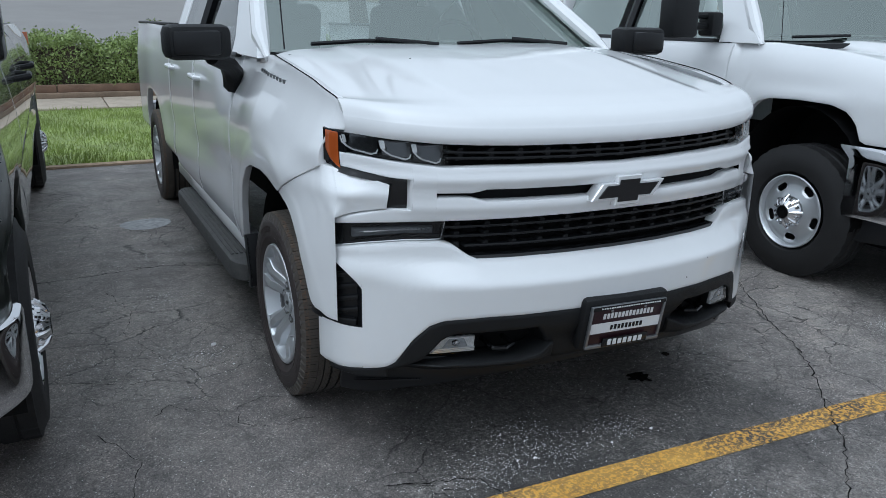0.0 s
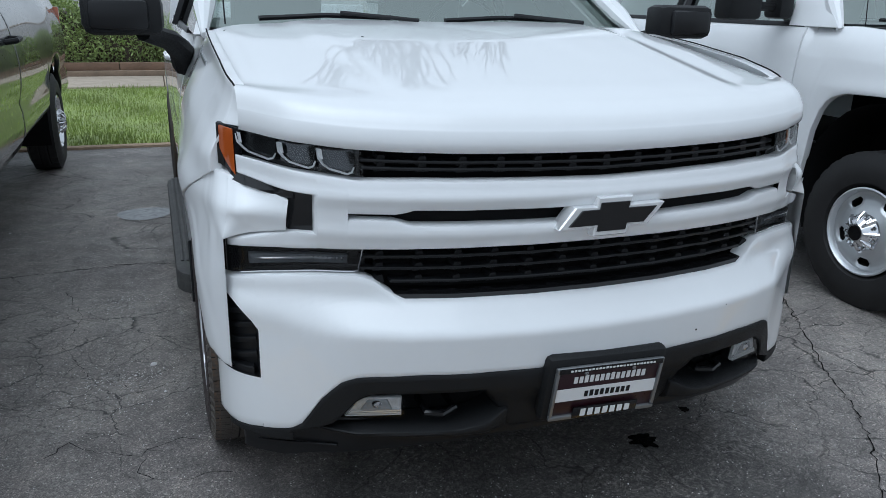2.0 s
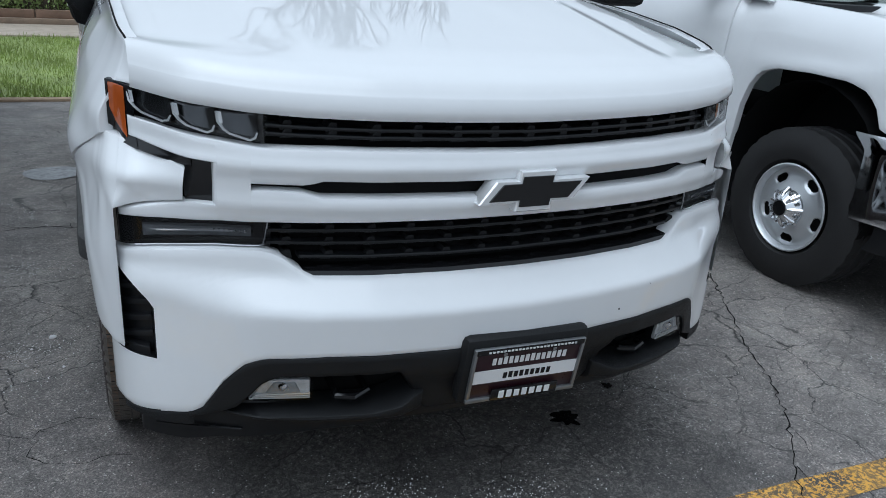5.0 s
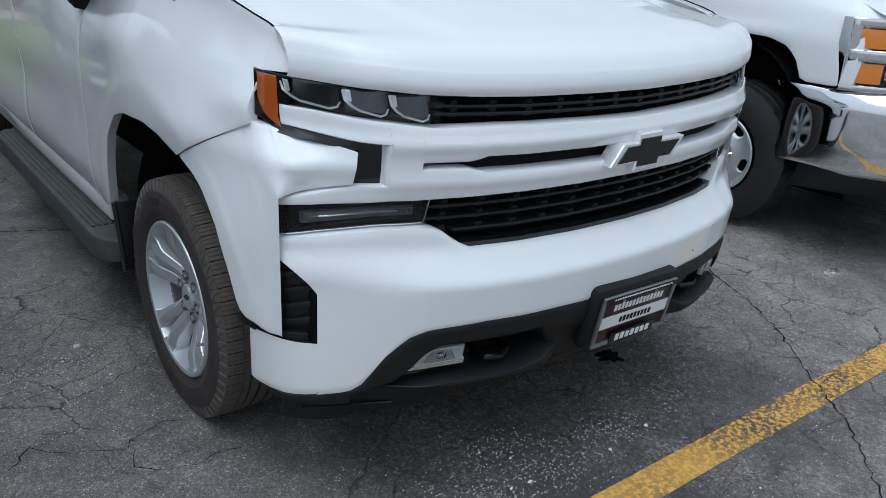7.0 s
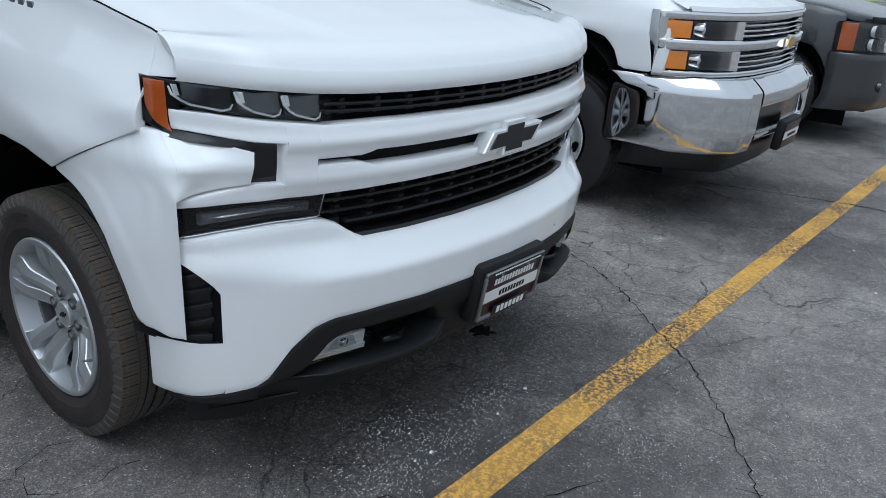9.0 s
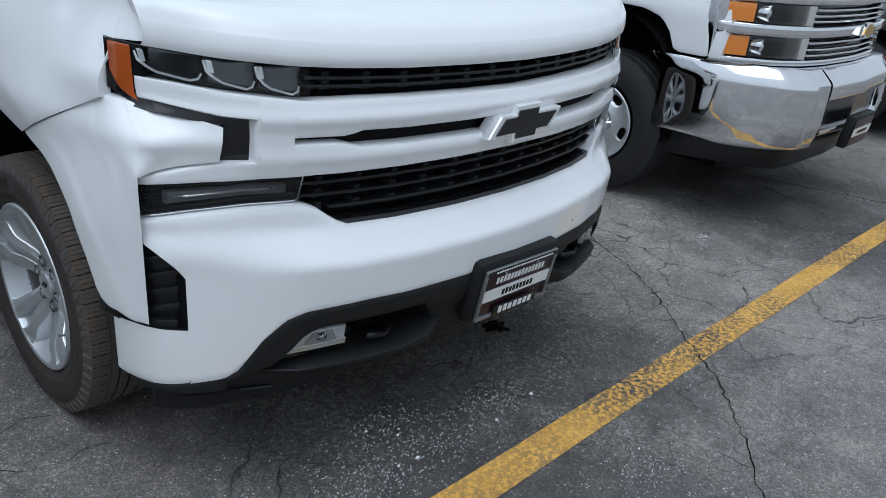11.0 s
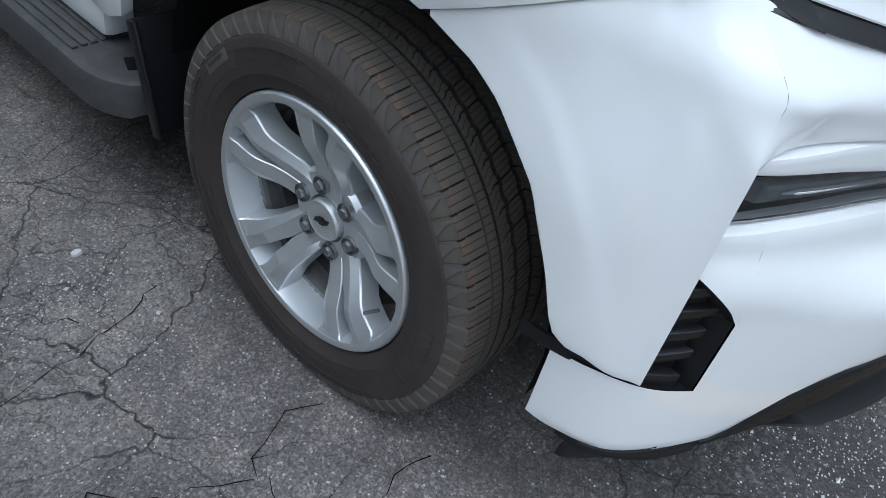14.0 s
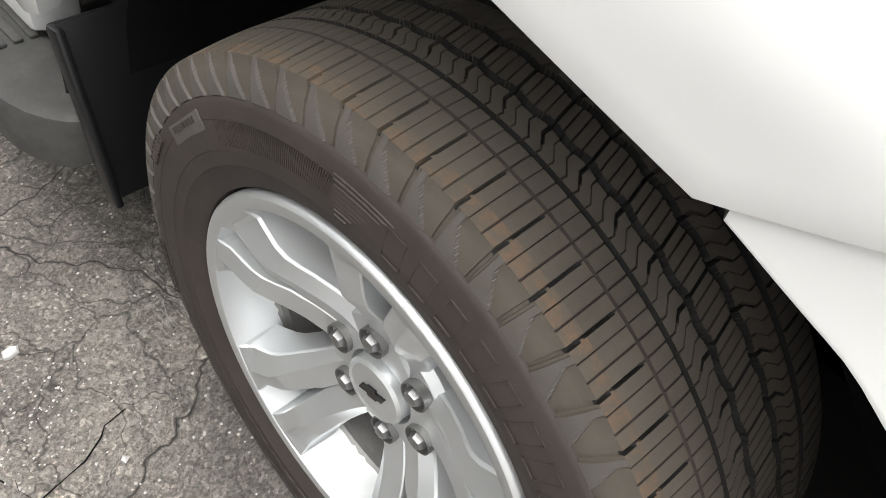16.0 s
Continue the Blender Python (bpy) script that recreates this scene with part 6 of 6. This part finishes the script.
    part("windscreen", Geo().grid([[(xc - 0.86, 0.45, 1.40), (xc + 0.86, 0.45, 1.40)], [(xc - 0.72, 1.15, 1.88), (xc + 0.72, 1.15, 1.88)]]), DARK_GLASS, t)
    part("cab_back", Geo().box((xc, 3.0, 1.2), (1.8, 0.04, 1.4), 0.02), P, t)
    part("tailgate", Geo().box((xc, 6.0, 1.12), (1.76, 0.06, 0.62), 0.015), P, t)
    part("bed_floor", Geo().box((xc, 4.5, 0.95), (1.7, 2.9, 0.06), 0.01), SATIN_BLACK, t)
    part("underbody", Geo().box((xc, 2.4, 0.56), (1.0, 6.2, 0.26), 0.04), LINER, t)
    return t


def grey_suv():
    xc, yw = 6.58, -0.20
    t = thing("sport_utility_vehicle", "dark grey sport utility vehicle with clear amber-edged headlights", "car", "parked trucks")
    P = GREY_PAINT

    def half(y, z):
        return 0.985 - 0.10 * math.exp(-max(0, 1.20 - z) / 0.12) - 0.03 * ease(-z, -0.6, -0.4) - 0.16 * ease(-y, 0.45, 0.98)

    def arch(y):
        return curve1(y - yw, [-0.47, -0.46, -0.42, -0.3, 0, 0.3, 0.42, 0.46, 0.47], [0.2, 0.5, 0.68, 0.83, 0.90, 0.83, 0.68, 0.5, 0.2], 0.015)

    def hood_z(y):
        return curve1(y, [-1.0, -0.85, -0.5, 0.5], [1.05, 1.10, 1.17, 1.26])

    for s in (-1, 1):
        side_shell(t, P, xc, s, -0.70, 0.6, lambda y: max(0.45 if abs(y - yw) > 0.45 else 0, arch(y)), lambda y: hood_z(y) - 0.01, half, "fender", "dark grey fender")
        side_shell(t, P, xc, s, 0.61, 3.9, lambda y: 0.45, lambda y: 1.25, half, "door")
        part("side_window", Geo().panel(span(0.9, 3.8, 8), lambda u: 1.26, lambda u: 1.7, lambda u, w, dd, s=s: (xc + s * (0.88 - (w - 1.26) * 0.35 - dd), u, w), 0.006, 0.003, 4), DARK_GLASS, t)
        steel_wheel(t, xc + s * 0.84, yw, 0.385, 0.392, s, SILVER, 6, STEEL, "silver wheel with a black tyre")
        steel_wheel(t, xc + s * 0.84, 2.75, 0.385, 0.392, s, SILVER, 6, STEEL, "silver wheel with a black tyre")
        rows = [[(xc + s * xx, yw + 0.45 * math.cos(a), 0.43 + 0.46 * math.sin(a)) for xx in (0.95, 0.5)] for a in span(-0.3, math.pi + 0.3, 13)]
        part("wheel_liner", Geo().grid(rows).grid([[(xc + s * 0.5, yw - 0.6, 0.1), (xc + s * 0.5, yw + 0.6, 0.1)], [(xc + s * 0.5, yw - 0.6, 0.95), (xc + s * 0.5, yw + 0.6, 0.95)]]), LINER, t)
    ny = lambda x: curve1(abs(x - xc), [0, 0.4, 0.7, 0.85, 0.93, 0.97], [-1.14, -1.12, -1.04, -0.93, -0.80, -0.68], 0.02)
    pl = lambda off: (lambda u, w, d, off=off: (u, ny(u) + off + d, w))
    part("front_bumper", Geo().panel(span(xc - 0.97, xc + 0.97, 41), lambda u: 0.30, lambda u: 0.80, lambda u, w, d: (u, ny(u) - 0.03 + d + 0.05 * ease(-w, -0.45, -0.3), w), 0.08, 0.02, 10), P, t)
    part("nose_panel", Geo().panel(span(xc - 0.95, xc + 0.95, 33), lambda u: 0.79, lambda u: 1.06, pl(0.03), 0.05, 0.01, 5), GLOSS_BLACK, t)
    part("hood", Geo().panel(span(-1.08, 0.6, 22), lambda u: xc - 0.87 + 0.25 * ease(-u, 0.75, 1.08), lambda u: xc + 0.87 - 0.25 * ease(-u, 0.75, 1.08), lambda u, w, d: (w, u, hood_z(u) + 0.03 - 0.03 * ((w - xc) / 0.87) ** 4 - d), 0.05, 0.02, 14), P, t)
    for s in (-1, 1):
        lamp = part("headlight", Geo().panel([xc + s * k for k in span(0.58, 0.945, 12)], lambda u: 0.82, lambda u: 1.05, pl(0.02), 0.02, 0.004, 4), LAMP_GREY, t, "large clear headlight")
        part("turn_lens", Geo().panel([xc + s * k for k in span(0.918, 0.957, 5)], lambda u: 0.82, lambda u: 1.05, pl(-0.002), 0.03, 0.005, 4), AMBER, lamp, "amber lens")
        for zz in (0.88, 0.99):
            for kx in (0.68, 0.83):
                part("reflector", Geo().lathe([(-0.012, 0.052), (0.02, 0.045), (0.03, 0.02), (0.01, 0.016), (0.008, 0.001)], (xc + s * kx, ny(xc + kx) + 0.01, zz), "y", 20), FOG_BOWL, lamp)
        cov = part("lamp_cover", Geo().panel([xc + s * k for k in span(0.58, 0.95, 10)], lambda u: 0.82, lambda u: 1.05, pl(-0.012), 0.002, 0.001, 3, ends=(False, False), edges=(False, False)), CLEAR, lamp)
        cov.visible_shadow = False
        part("lamp_divider", Geo().box((xc + s * 0.76, ny(xc + 0.76) + 0.01, 0.935), (0.30, 0.03, 0.012), 0.004), SATIN_BLACK, lamp)
        part("fog_lamp", Geo().lathe([(0.03, 0.05), (0, 0.045), (0.02, 0.001)], (xc + s * 0.70, ny(xc + 0.7) - 0.035, 0.52), "y", 20), LAMP_GREY, t)
    part("hood_guard", Geo().panel(span(xc - 0.85, xc + 0.85, 25), lambda u: 1.06, lambda u: 1.11, pl(-0.02), 0.05, 0.015, 4), GLOSS_BLACK, t)
    part("roof", Geo().box((xc, 2.3, 1.75), (1.5, 2.9, 0.1), 0.045), P, t)
    part("windscreen", Geo().grid([[(xc - 0.84, 0.55, 1.26), (xc + 0.84, 0.55, 1.26)], [(xc - 0.7, 1.2, 1.74), (xc + 0.7, 1.2, 1.74)]]), DARK_GLASS, t)
    part("rear_panel", Geo().box((xc, 3.9, 1.0), (1.8, 0.05, 1.3), 0.02), P, t)
    part("underbody", Geo().box((xc, 1.4, 0.5), (1.0, 4.6, 0.24), 0.04), LINER, t)
    return t


work_truck()
dark_truck()
grey_suv()

# ---- ground and background ----
def rise(y):
    """The land lifts gently beyond the hedge."""
    return curve1(y, [-400, 13.2, 13.4, 16.0, 34, 60, 500], [-0.02, -0.02, 0.22, 0.40, 2.25, 3.2, 6.0])


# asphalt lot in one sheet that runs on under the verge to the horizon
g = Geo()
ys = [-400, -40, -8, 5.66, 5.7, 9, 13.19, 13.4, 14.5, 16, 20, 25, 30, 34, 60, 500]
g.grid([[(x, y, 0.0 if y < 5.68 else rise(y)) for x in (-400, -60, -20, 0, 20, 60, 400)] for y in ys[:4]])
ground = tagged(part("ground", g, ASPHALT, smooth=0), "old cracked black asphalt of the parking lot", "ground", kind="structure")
g = Geo().grid([[(x, y, rise(y) - 0.005) for x in (-400, -60, -20, 0, 20, 60, 400)] for y in ys[3:]])
verge = tagged(part("verge", g, SOIL, smooth=0), "bare brown soil under the grass verge", "ground", kind="structure")

# kerb strip, footpath, timber edging, road
lip = tagged(part("kerb", Geo().box((0, 5.72, 0.0), (60, 0.12, 0.05), 0.012), SAND, smooth=30), "low sandy edge of the asphalt", "kerb", kind="structure")
path = thing("pavement", "pale concrete footpath in slabs", "pavement", kind="structure")
for k in range(24):
    part("slab", Geo().box((-22 + k * 1.83, 12.1, 0.0), (1.81, 1.78, 0.06), 0.01), CONCRETE, path)
edging = thing("timber_edging", "two-course weathered timber wall below the hedge", "retaining wall", kind="structure")
for k in range(18):
    part("beam", Geo().box((-21 + k * 2.44, 13.16, 0.055), (2.42, 0.16, 0.13), 0.012), TIMBER_PALE, edging)
    part("beam", Geo().box((-20 + k * 2.44, 13.22, 0.19), (2.42, 0.15, 0.14), 0.012), TIMBER, edging)
road = tagged(part("road", Geo().grid([[(x, y, rise(y) + 0.03) for x in (-200, -40, 0, 40, 200)] for y in (16.5, 18, 20, 25, 30, 33.5)]), ROAD, smooth=0), "worn grey asphalt road", "road", kind="structure")
far = tagged(part("far_pavement", Geo().box((0, 34.5, rise(34.5) + 0.05), (300, 1.6, 0.16), 0.03), CONCRETE), "pale far kerb and footpath", "pavement", kind="structure")
pole = tagged(part("sign_pole", Geo().sweep([(-3.6, 36.5, 2.2), (-3.6, 36.5, 5.2)], 0.06, 10), GREEN_POLE), "green painted steel pole across the road", "pole")

# painted stall line and marks on the asphalt
rows = []
for x in span(-3.2, 9.0, 60):
    y = -1.225 - (x + 0.45) * 0.0335 + 0.0012 * math.sin(x * 3.1)
    wob = 0.001 * math.sin(x * 23) + 0.001 * math.sin(x * 61)
    rows.append([(x, y - 0.058 + wob, 0.003), (x, y + 0.058 + wob, 0.003)])
tagged(part("line_marking", Geo().grid(rows), LINE_PAINT, smooth=0), "worn yellow painted line on the asphalt", "road marking", kind="structure")


def crack(points, width, seed):
    """A jagged open crack as a thin sunken-looking strip with side branches."""
    rnd = random.Random(seed)
    g = Geo()

    def strip(pts, w0, w1):
        fine = []
        for (ax, ay), (bx, by) in zip(pts, pts[1:]):
            n = max(2, int(math.hypot(bx - ax, by - ay) / 0.03))
            fine += [(ax + (bx - ax) * k / n + rnd.uniform(-0.011, 0.011), ay + (by - ay) * k / n + rnd.uniform(-0.011, 0.011)) for k in range(n)]
        fine.append(pts[-1])
        rows = []
        for i, (x, y) in enumerate(fine):
            px, py = fine[max(0, i - 1)]
            nx, ny = fine[min(len(fine) - 1, i + 1)]
            l = math.hypot(nx - px, ny - py) or 1
            w = (w0 + (w1 - w0) * i / len(fine)) * rnd.uniform(0.4, 1.5)
            rows.append([(x - (ny - py) / l * w, y + (nx - px) / l * w, 0.0045), (x + (ny - py) / l * w, y - (nx - px) / l * w, 0.0045)])
        g.grid(rows)
        return fine

    main = strip(points, width, width * 0.7)
    for i in range(4, len(main) - 2, 9):
        x, y = main[i]
        a = rnd.uniform(0, 6.28)
        ln = rnd.uniform(0.05, 0.22)
        strip([(x, y), (x + math.cos(a) * ln, y + math.sin(a) * ln)], width * 0.5, width * 0.15)
    return tagged(part("crack", g, CRACK_FILL, ground, smooth=0))


crack([(1.98, 0.32), (1.70, -0.14), (1.52, -0.42), (1.38, -0.70), (1.19, -0.97), (0.96, -1.217), (0.79, -1.43), (0.5, -1.67), (0.155, -1.89), (-0.3, -2.2)], 0.0026, 1)
crack([(3.30, 0.2), (3.37, -0.31), (3.5, -0.75), (3.70, -1.35), (3.73, -1.62), (3.8, -2.4)], 0.006, 2)
crack([(-2.6, 1.86), (-1.87, 1.81), (-1.27, 1.88), (-0.77, 1.67), (0.2, 1.7)], 0.0035, 3)
crack([(-1.62, 1.5), (-1.52, 1.1), (-1.58, 0.8), (-1.45, 0.45), (-1.3, 0.3)], 0.0013, 4)
crack([(-1.555, -0.143), (-1.519, -0.121), (-1.49, -0.06), (-1.402, -0.141), (-1.249, -0.218), (-1.186, -0.169), (-1.111, -0.152), (-1.047, -0.176)], 0.0016, 5)
crack([(-1.227, -0.235), (-1.247, -0.318), (-1.214, -0.368), (-1.113, -0.4), (-1.02, -0.396), (-0.966, -0.406)], 0.0014, 9)
crack([(-1.9, 0.35), (-1.6, 0.2), (-1.35, 0.22), (-1.12, 0.3)], 0.0013, 6)
crack([(-0.9, -0.95), (-0.6, -1.05), (-0.5, -1.3), (-0.1, -1.5)], 0.002, 7)
crack([(-1.75, -0.2), (-1.62, -0.45), (-1.7, -0.75), (-1.5, -1.0)], 0.0013, 8)


def blot(name, cx, cy, rx, ry, mat, label, category, seed, lift=0.0035, lobes=9):
    rnd = random.Random(seed)
    amp = [rnd.uniform(0.0, 0.22) for _ in range(lobes)]
    ph = [rnd.uniform(0, 6.28) for _ in range(lobes)]
    out = []
    for k in range(64):
        a = 2 * math.pi * k / 64
        r = 1 + sum(amp[i] * math.sin((i + 2) * a + ph[i]) for i in range(lobes)) * 0.5
        out.append((cx + rx * r * math.cos(a), cy + ry * r * math.sin(a), lift))
    g = Geo()
    g.v = out
    g.f = [tuple(range(64))]
    return tagged(part(name, g, mat, smooth=0), label, category, kind="structure")


blot("oil_stain", 0.44, -0.66, 0.05, 0.042, OIL, "small black oil stain on the asphalt", "stain", 5)
blot("oil_stain", 0.72, -0.52, 0.02, 0.018, OIL, "small black oil drop on the asphalt", "stain", 6)
blot("paint_splash", -1.245, 3.0, 0.19, 0.16, PAINT_SPLASH, "pale round paint splash on the asphalt", "stain", 9, lobes=3)


# pebbles and crumbs
def crumbs():
    rnd = random.Random(11)
    g = Geo()
    worn = [(2.075, -0.723, 0.06), (-0.257, -1.013, 0.12), (0.14, -1.528, 0.10), (-0.301, -0.85, 0.10), (-0.562, -1.04, 0.10), (0.078, -0.993, 0.08), (-1.3, 0.37, 0.08)]
    nests = worn + worn + [(rnd.uniform(-2.4, 3.2), rnd.uniform(-2.4, 2.6), rnd.uniform(0.08, 0.3)) for _ in range(34)]
    for k in range(8200):
        if k % 3:
            nx, ny, nr = nests[k % len(nests)]
            x, y = nx + rnd.gauss(0, nr), ny + rnd.gauss(0, nr * 0.6)
        else:
            x, y = rnd.uniform(-2.6, 3.4), rnd.uniform(-2.4, 3.4)
        r = rnd.uniform(0.0012, 0.0034) if k > 24 else rnd.uniform(0.006, 0.010)
        base = len(g.v)
        for dx, dy, dz in ((1, 0, 0.1), (0.2, 0.9, 0), (-0.9, 0.3, 0.1), (-0.3, -0.9, 0), (0.1, 0.1, 0.9)):
            g.v.append((x + dx * r * rnd.uniform(0.6, 1.2), y + dy * r * rnd.uniform(0.6, 1.2), 0.002 + dz * r))
        g.f += [(base, base + 1, base + 4), (base + 1, base + 2, base + 4), (base + 2, base + 3, base + 4), (base + 3, base, base + 4)]
    return tagged(part("gravel", g, PLATE_WHITE, smooth=0), "loose pale grit scattered on the asphalt", "gravel", kind="stuff")


crumbs()
tagged(part("pebble", Geo().prism([(-0.013, -0.006), (-0.004, -0.010), (0.011, -0.007), (0.014, 0.003), (0.004, 0.009), (-0.010, 0.006)], lambda a, b, d: (-1.202 + a, 0.493 + b, 0.009 - d), 0.010, 0.003), PLATE_WHITE, smooth=20), "single pale pebble lying on the asphalt", "pebble")


# grass, hedge, trees
def grass_patch():
    rng = np.random.default_rng(4)
    n = 46000
    x = rng.uniform(-6.5, 2.5, n)
    y = 5.80 + 5.4 * rng.uniform(0, 1, n) ** 1.15
    h = rng.uniform(0.035, 0.10, n) * (0.8 + 0.5 * np.sin(x * 2.1 + y * 1.3) ** 2)
    a = rng.uniform(0, 6.283, n)
    w = rng.uniform(0.004, 0.008, n)
    lean = rng.uniform(0.0, 0.05, n)
    b = rng.uniform(0, 6.283, n)
    z0 = np.full(n, -0.02)
    v = np.empty((n, 3, 3))
    v[:, 0] = np.stack([x - w * np.cos(a), y - w * np.sin(a), z0], 1)
    v[:, 1] = np.stack([x + w * np.cos(a), y + w * np.sin(a), z0], 1)
    v[:, 2] = np.stack([x + lean * np.cos(b), y + lean * np.sin(b), z0 + h], 1)
    me = bpy.data.meshes.new("grass")
    me.from_pydata(v.reshape(-1, 3).tolist(), [], [(3 * i, 3 * i + 1, 3 * i + 2) for i in range(n)])
    me.materials.append(GRASS)
    tagged(new("grass", me), "mown green grass verge with dry patches", "grass", kind="stuff")


grass_patch()
tagged(part("turf", Geo().grid([[(x, y, 0.004 if y > 5.8 else -0.02) for x in span(-60, 60, 40)] for y in span(5.78, 11.25, 14)]), GRASS, smooth=0), "green turf between asphalt and footpath", "grass", kind="structure")


def hedge():
    rng = np.random.default_rng(7)
    n = 60000
    x = rng.uniform(-9, 4, n)
    top = 1.08 + 0.12 * np.sin(x * 1.7) + 0.08 * np.sin(x * 4.3 + 1) + 0.05 * np.sin(x * 9.1)
    u = rng.uniform(0, 1, n)
    face = rng.uniform(0, 1, n) < 0.55
    y = np.where(face, 13.42 + 0.10 * rng.normal(size=n) * 0.8 + 0.12 * np.sin(x * 3.1), 13.4 + 1.5 * rng.uniform(0, 1, n))
    z = np.where(face, 0.22 + (top - 0.22) * u, top + 0.06 * rng.normal(size=n))
    shoot = rng.uniform(0, 1, n) < 0.03
    z = np.where(shoot, top + rng.uniform(0, 0.22, n), z)
    y = y + 0.22 * ((z - 0.5) / 0.6) ** 2 * face
    size = rng.uniform(0.022, 0.042, n)
    d1 = rng.normal(size=(n, 3))
    d1 /= np.linalg.norm(d1, axis=1)[:, None]
    d2 = rng.normal(size=(n, 3))
    d2 -= (d1 * d2).sum(1)[:, None] * d1
    d2 /= np.linalg.norm(d2, axis=1)[:, None]
    c = np.stack([x, y, z], 1)
    v = np.empty((n, 4, 3))
    v[:, 0], v[:, 1] = c - d1 * size[:, None], c + d2 * size[:, None] * 0.45
    v[:, 2], v[:, 3] = c + d1 * size[:, None], c - d2 * size[:, None] * 0.45
    t = thing("hedge", "dense clipped green hedge behind the timber edging", "hedge")
    me = bpy.data.meshes.new("leaves")
    me.from_pydata(v.reshape(-1, 3).tolist(), [], [(4 * i, 4 * i + 1, 4 * i + 2, 4 * i + 3) for i in range(n)])
    me.materials.append(LEAF)
    ob = new("leaves", me)
    ob.parent = t
    ob["kind"] = "stuff"
    core = Geo()
    rows = []
    for xx in span(-9, 4, 60):
        tp = 0.96 + 0.12 * math.sin(xx * 1.7) + 0.08 * math.sin(xx * 4.3 + 1)
        rows.append([(xx, 13.55, 0.2), (xx, 13.52, 0.5), (xx, 13.62, tp), (xx, 14.8, tp), (xx, 14.9, 0.2)])
    part("twig_core", core.grid(rows), BARK, t)
    stems = random.Random(3)
    for k in range(26):
        xx = stems.uniform(-8.5, 3.5)
        part("stem", Geo().sweep([(xx, 13.6, 0.15), (xx + stems.uniform(-0.1, 0.1), 13.6, 0.9)], [0.012, 0.006], 5), BARK, t)


hedge()


def bare_tree(x, y, z, height, seed, label):
    """A leafless tree: trunk, limbs and fine forking twigs."""
    rnd = random.Random(seed)
    t = thing("tree", label, "tree")
    trunk, twigs = Geo(), Geo()

    def grow(p, d, length, r, level):
        pts, q, dd = [p], p.copy(), d.copy()
        n = 5 if level < 3 else 3
        for _ in range(n):
            dd = (dd + Vector((rnd.uniform(-1, 1), rnd.uniform(-1, 1), rnd.uniform(-0.3, 0.6))) * 0.17).normalized()
            q = q + dd * length / n
            pts.append(q.copy())
        (trunk if level < 2 else twigs).sweep(pts, [r * (1 - 0.45 * k / n) for k in range(n + 1)], 8 if level < 2 else 4, cap=False)
        if level >= 5:
            return
        for k in range(4 if level < 3 else 3 if level < 4 else 2):
            side = Vector((rnd.uniform(-1, 1), rnd.uniform(-1, 1), rnd.uniform(0.0, 0.8)))
            nd = (dd * 0.75 + side * 0.75).normalized()
            grow(pts[rnd.randint(max(1, n - 2), n)], nd, length * rnd.uniform(0.6, 0.82), r * 0.6, level + 1)

    grow(Vector((x, y, z)), Vector((0, 0, 1)), height * 0.27, height * 0.019, 0)
    part("trunk", trunk, BARK, t)
    part("crown", twigs, BARK, t, "bare forking branches")


bare_tree(6.2, 18.0, 0.4, 15.5, 21, "tall leafless street tree beyond the hedge")
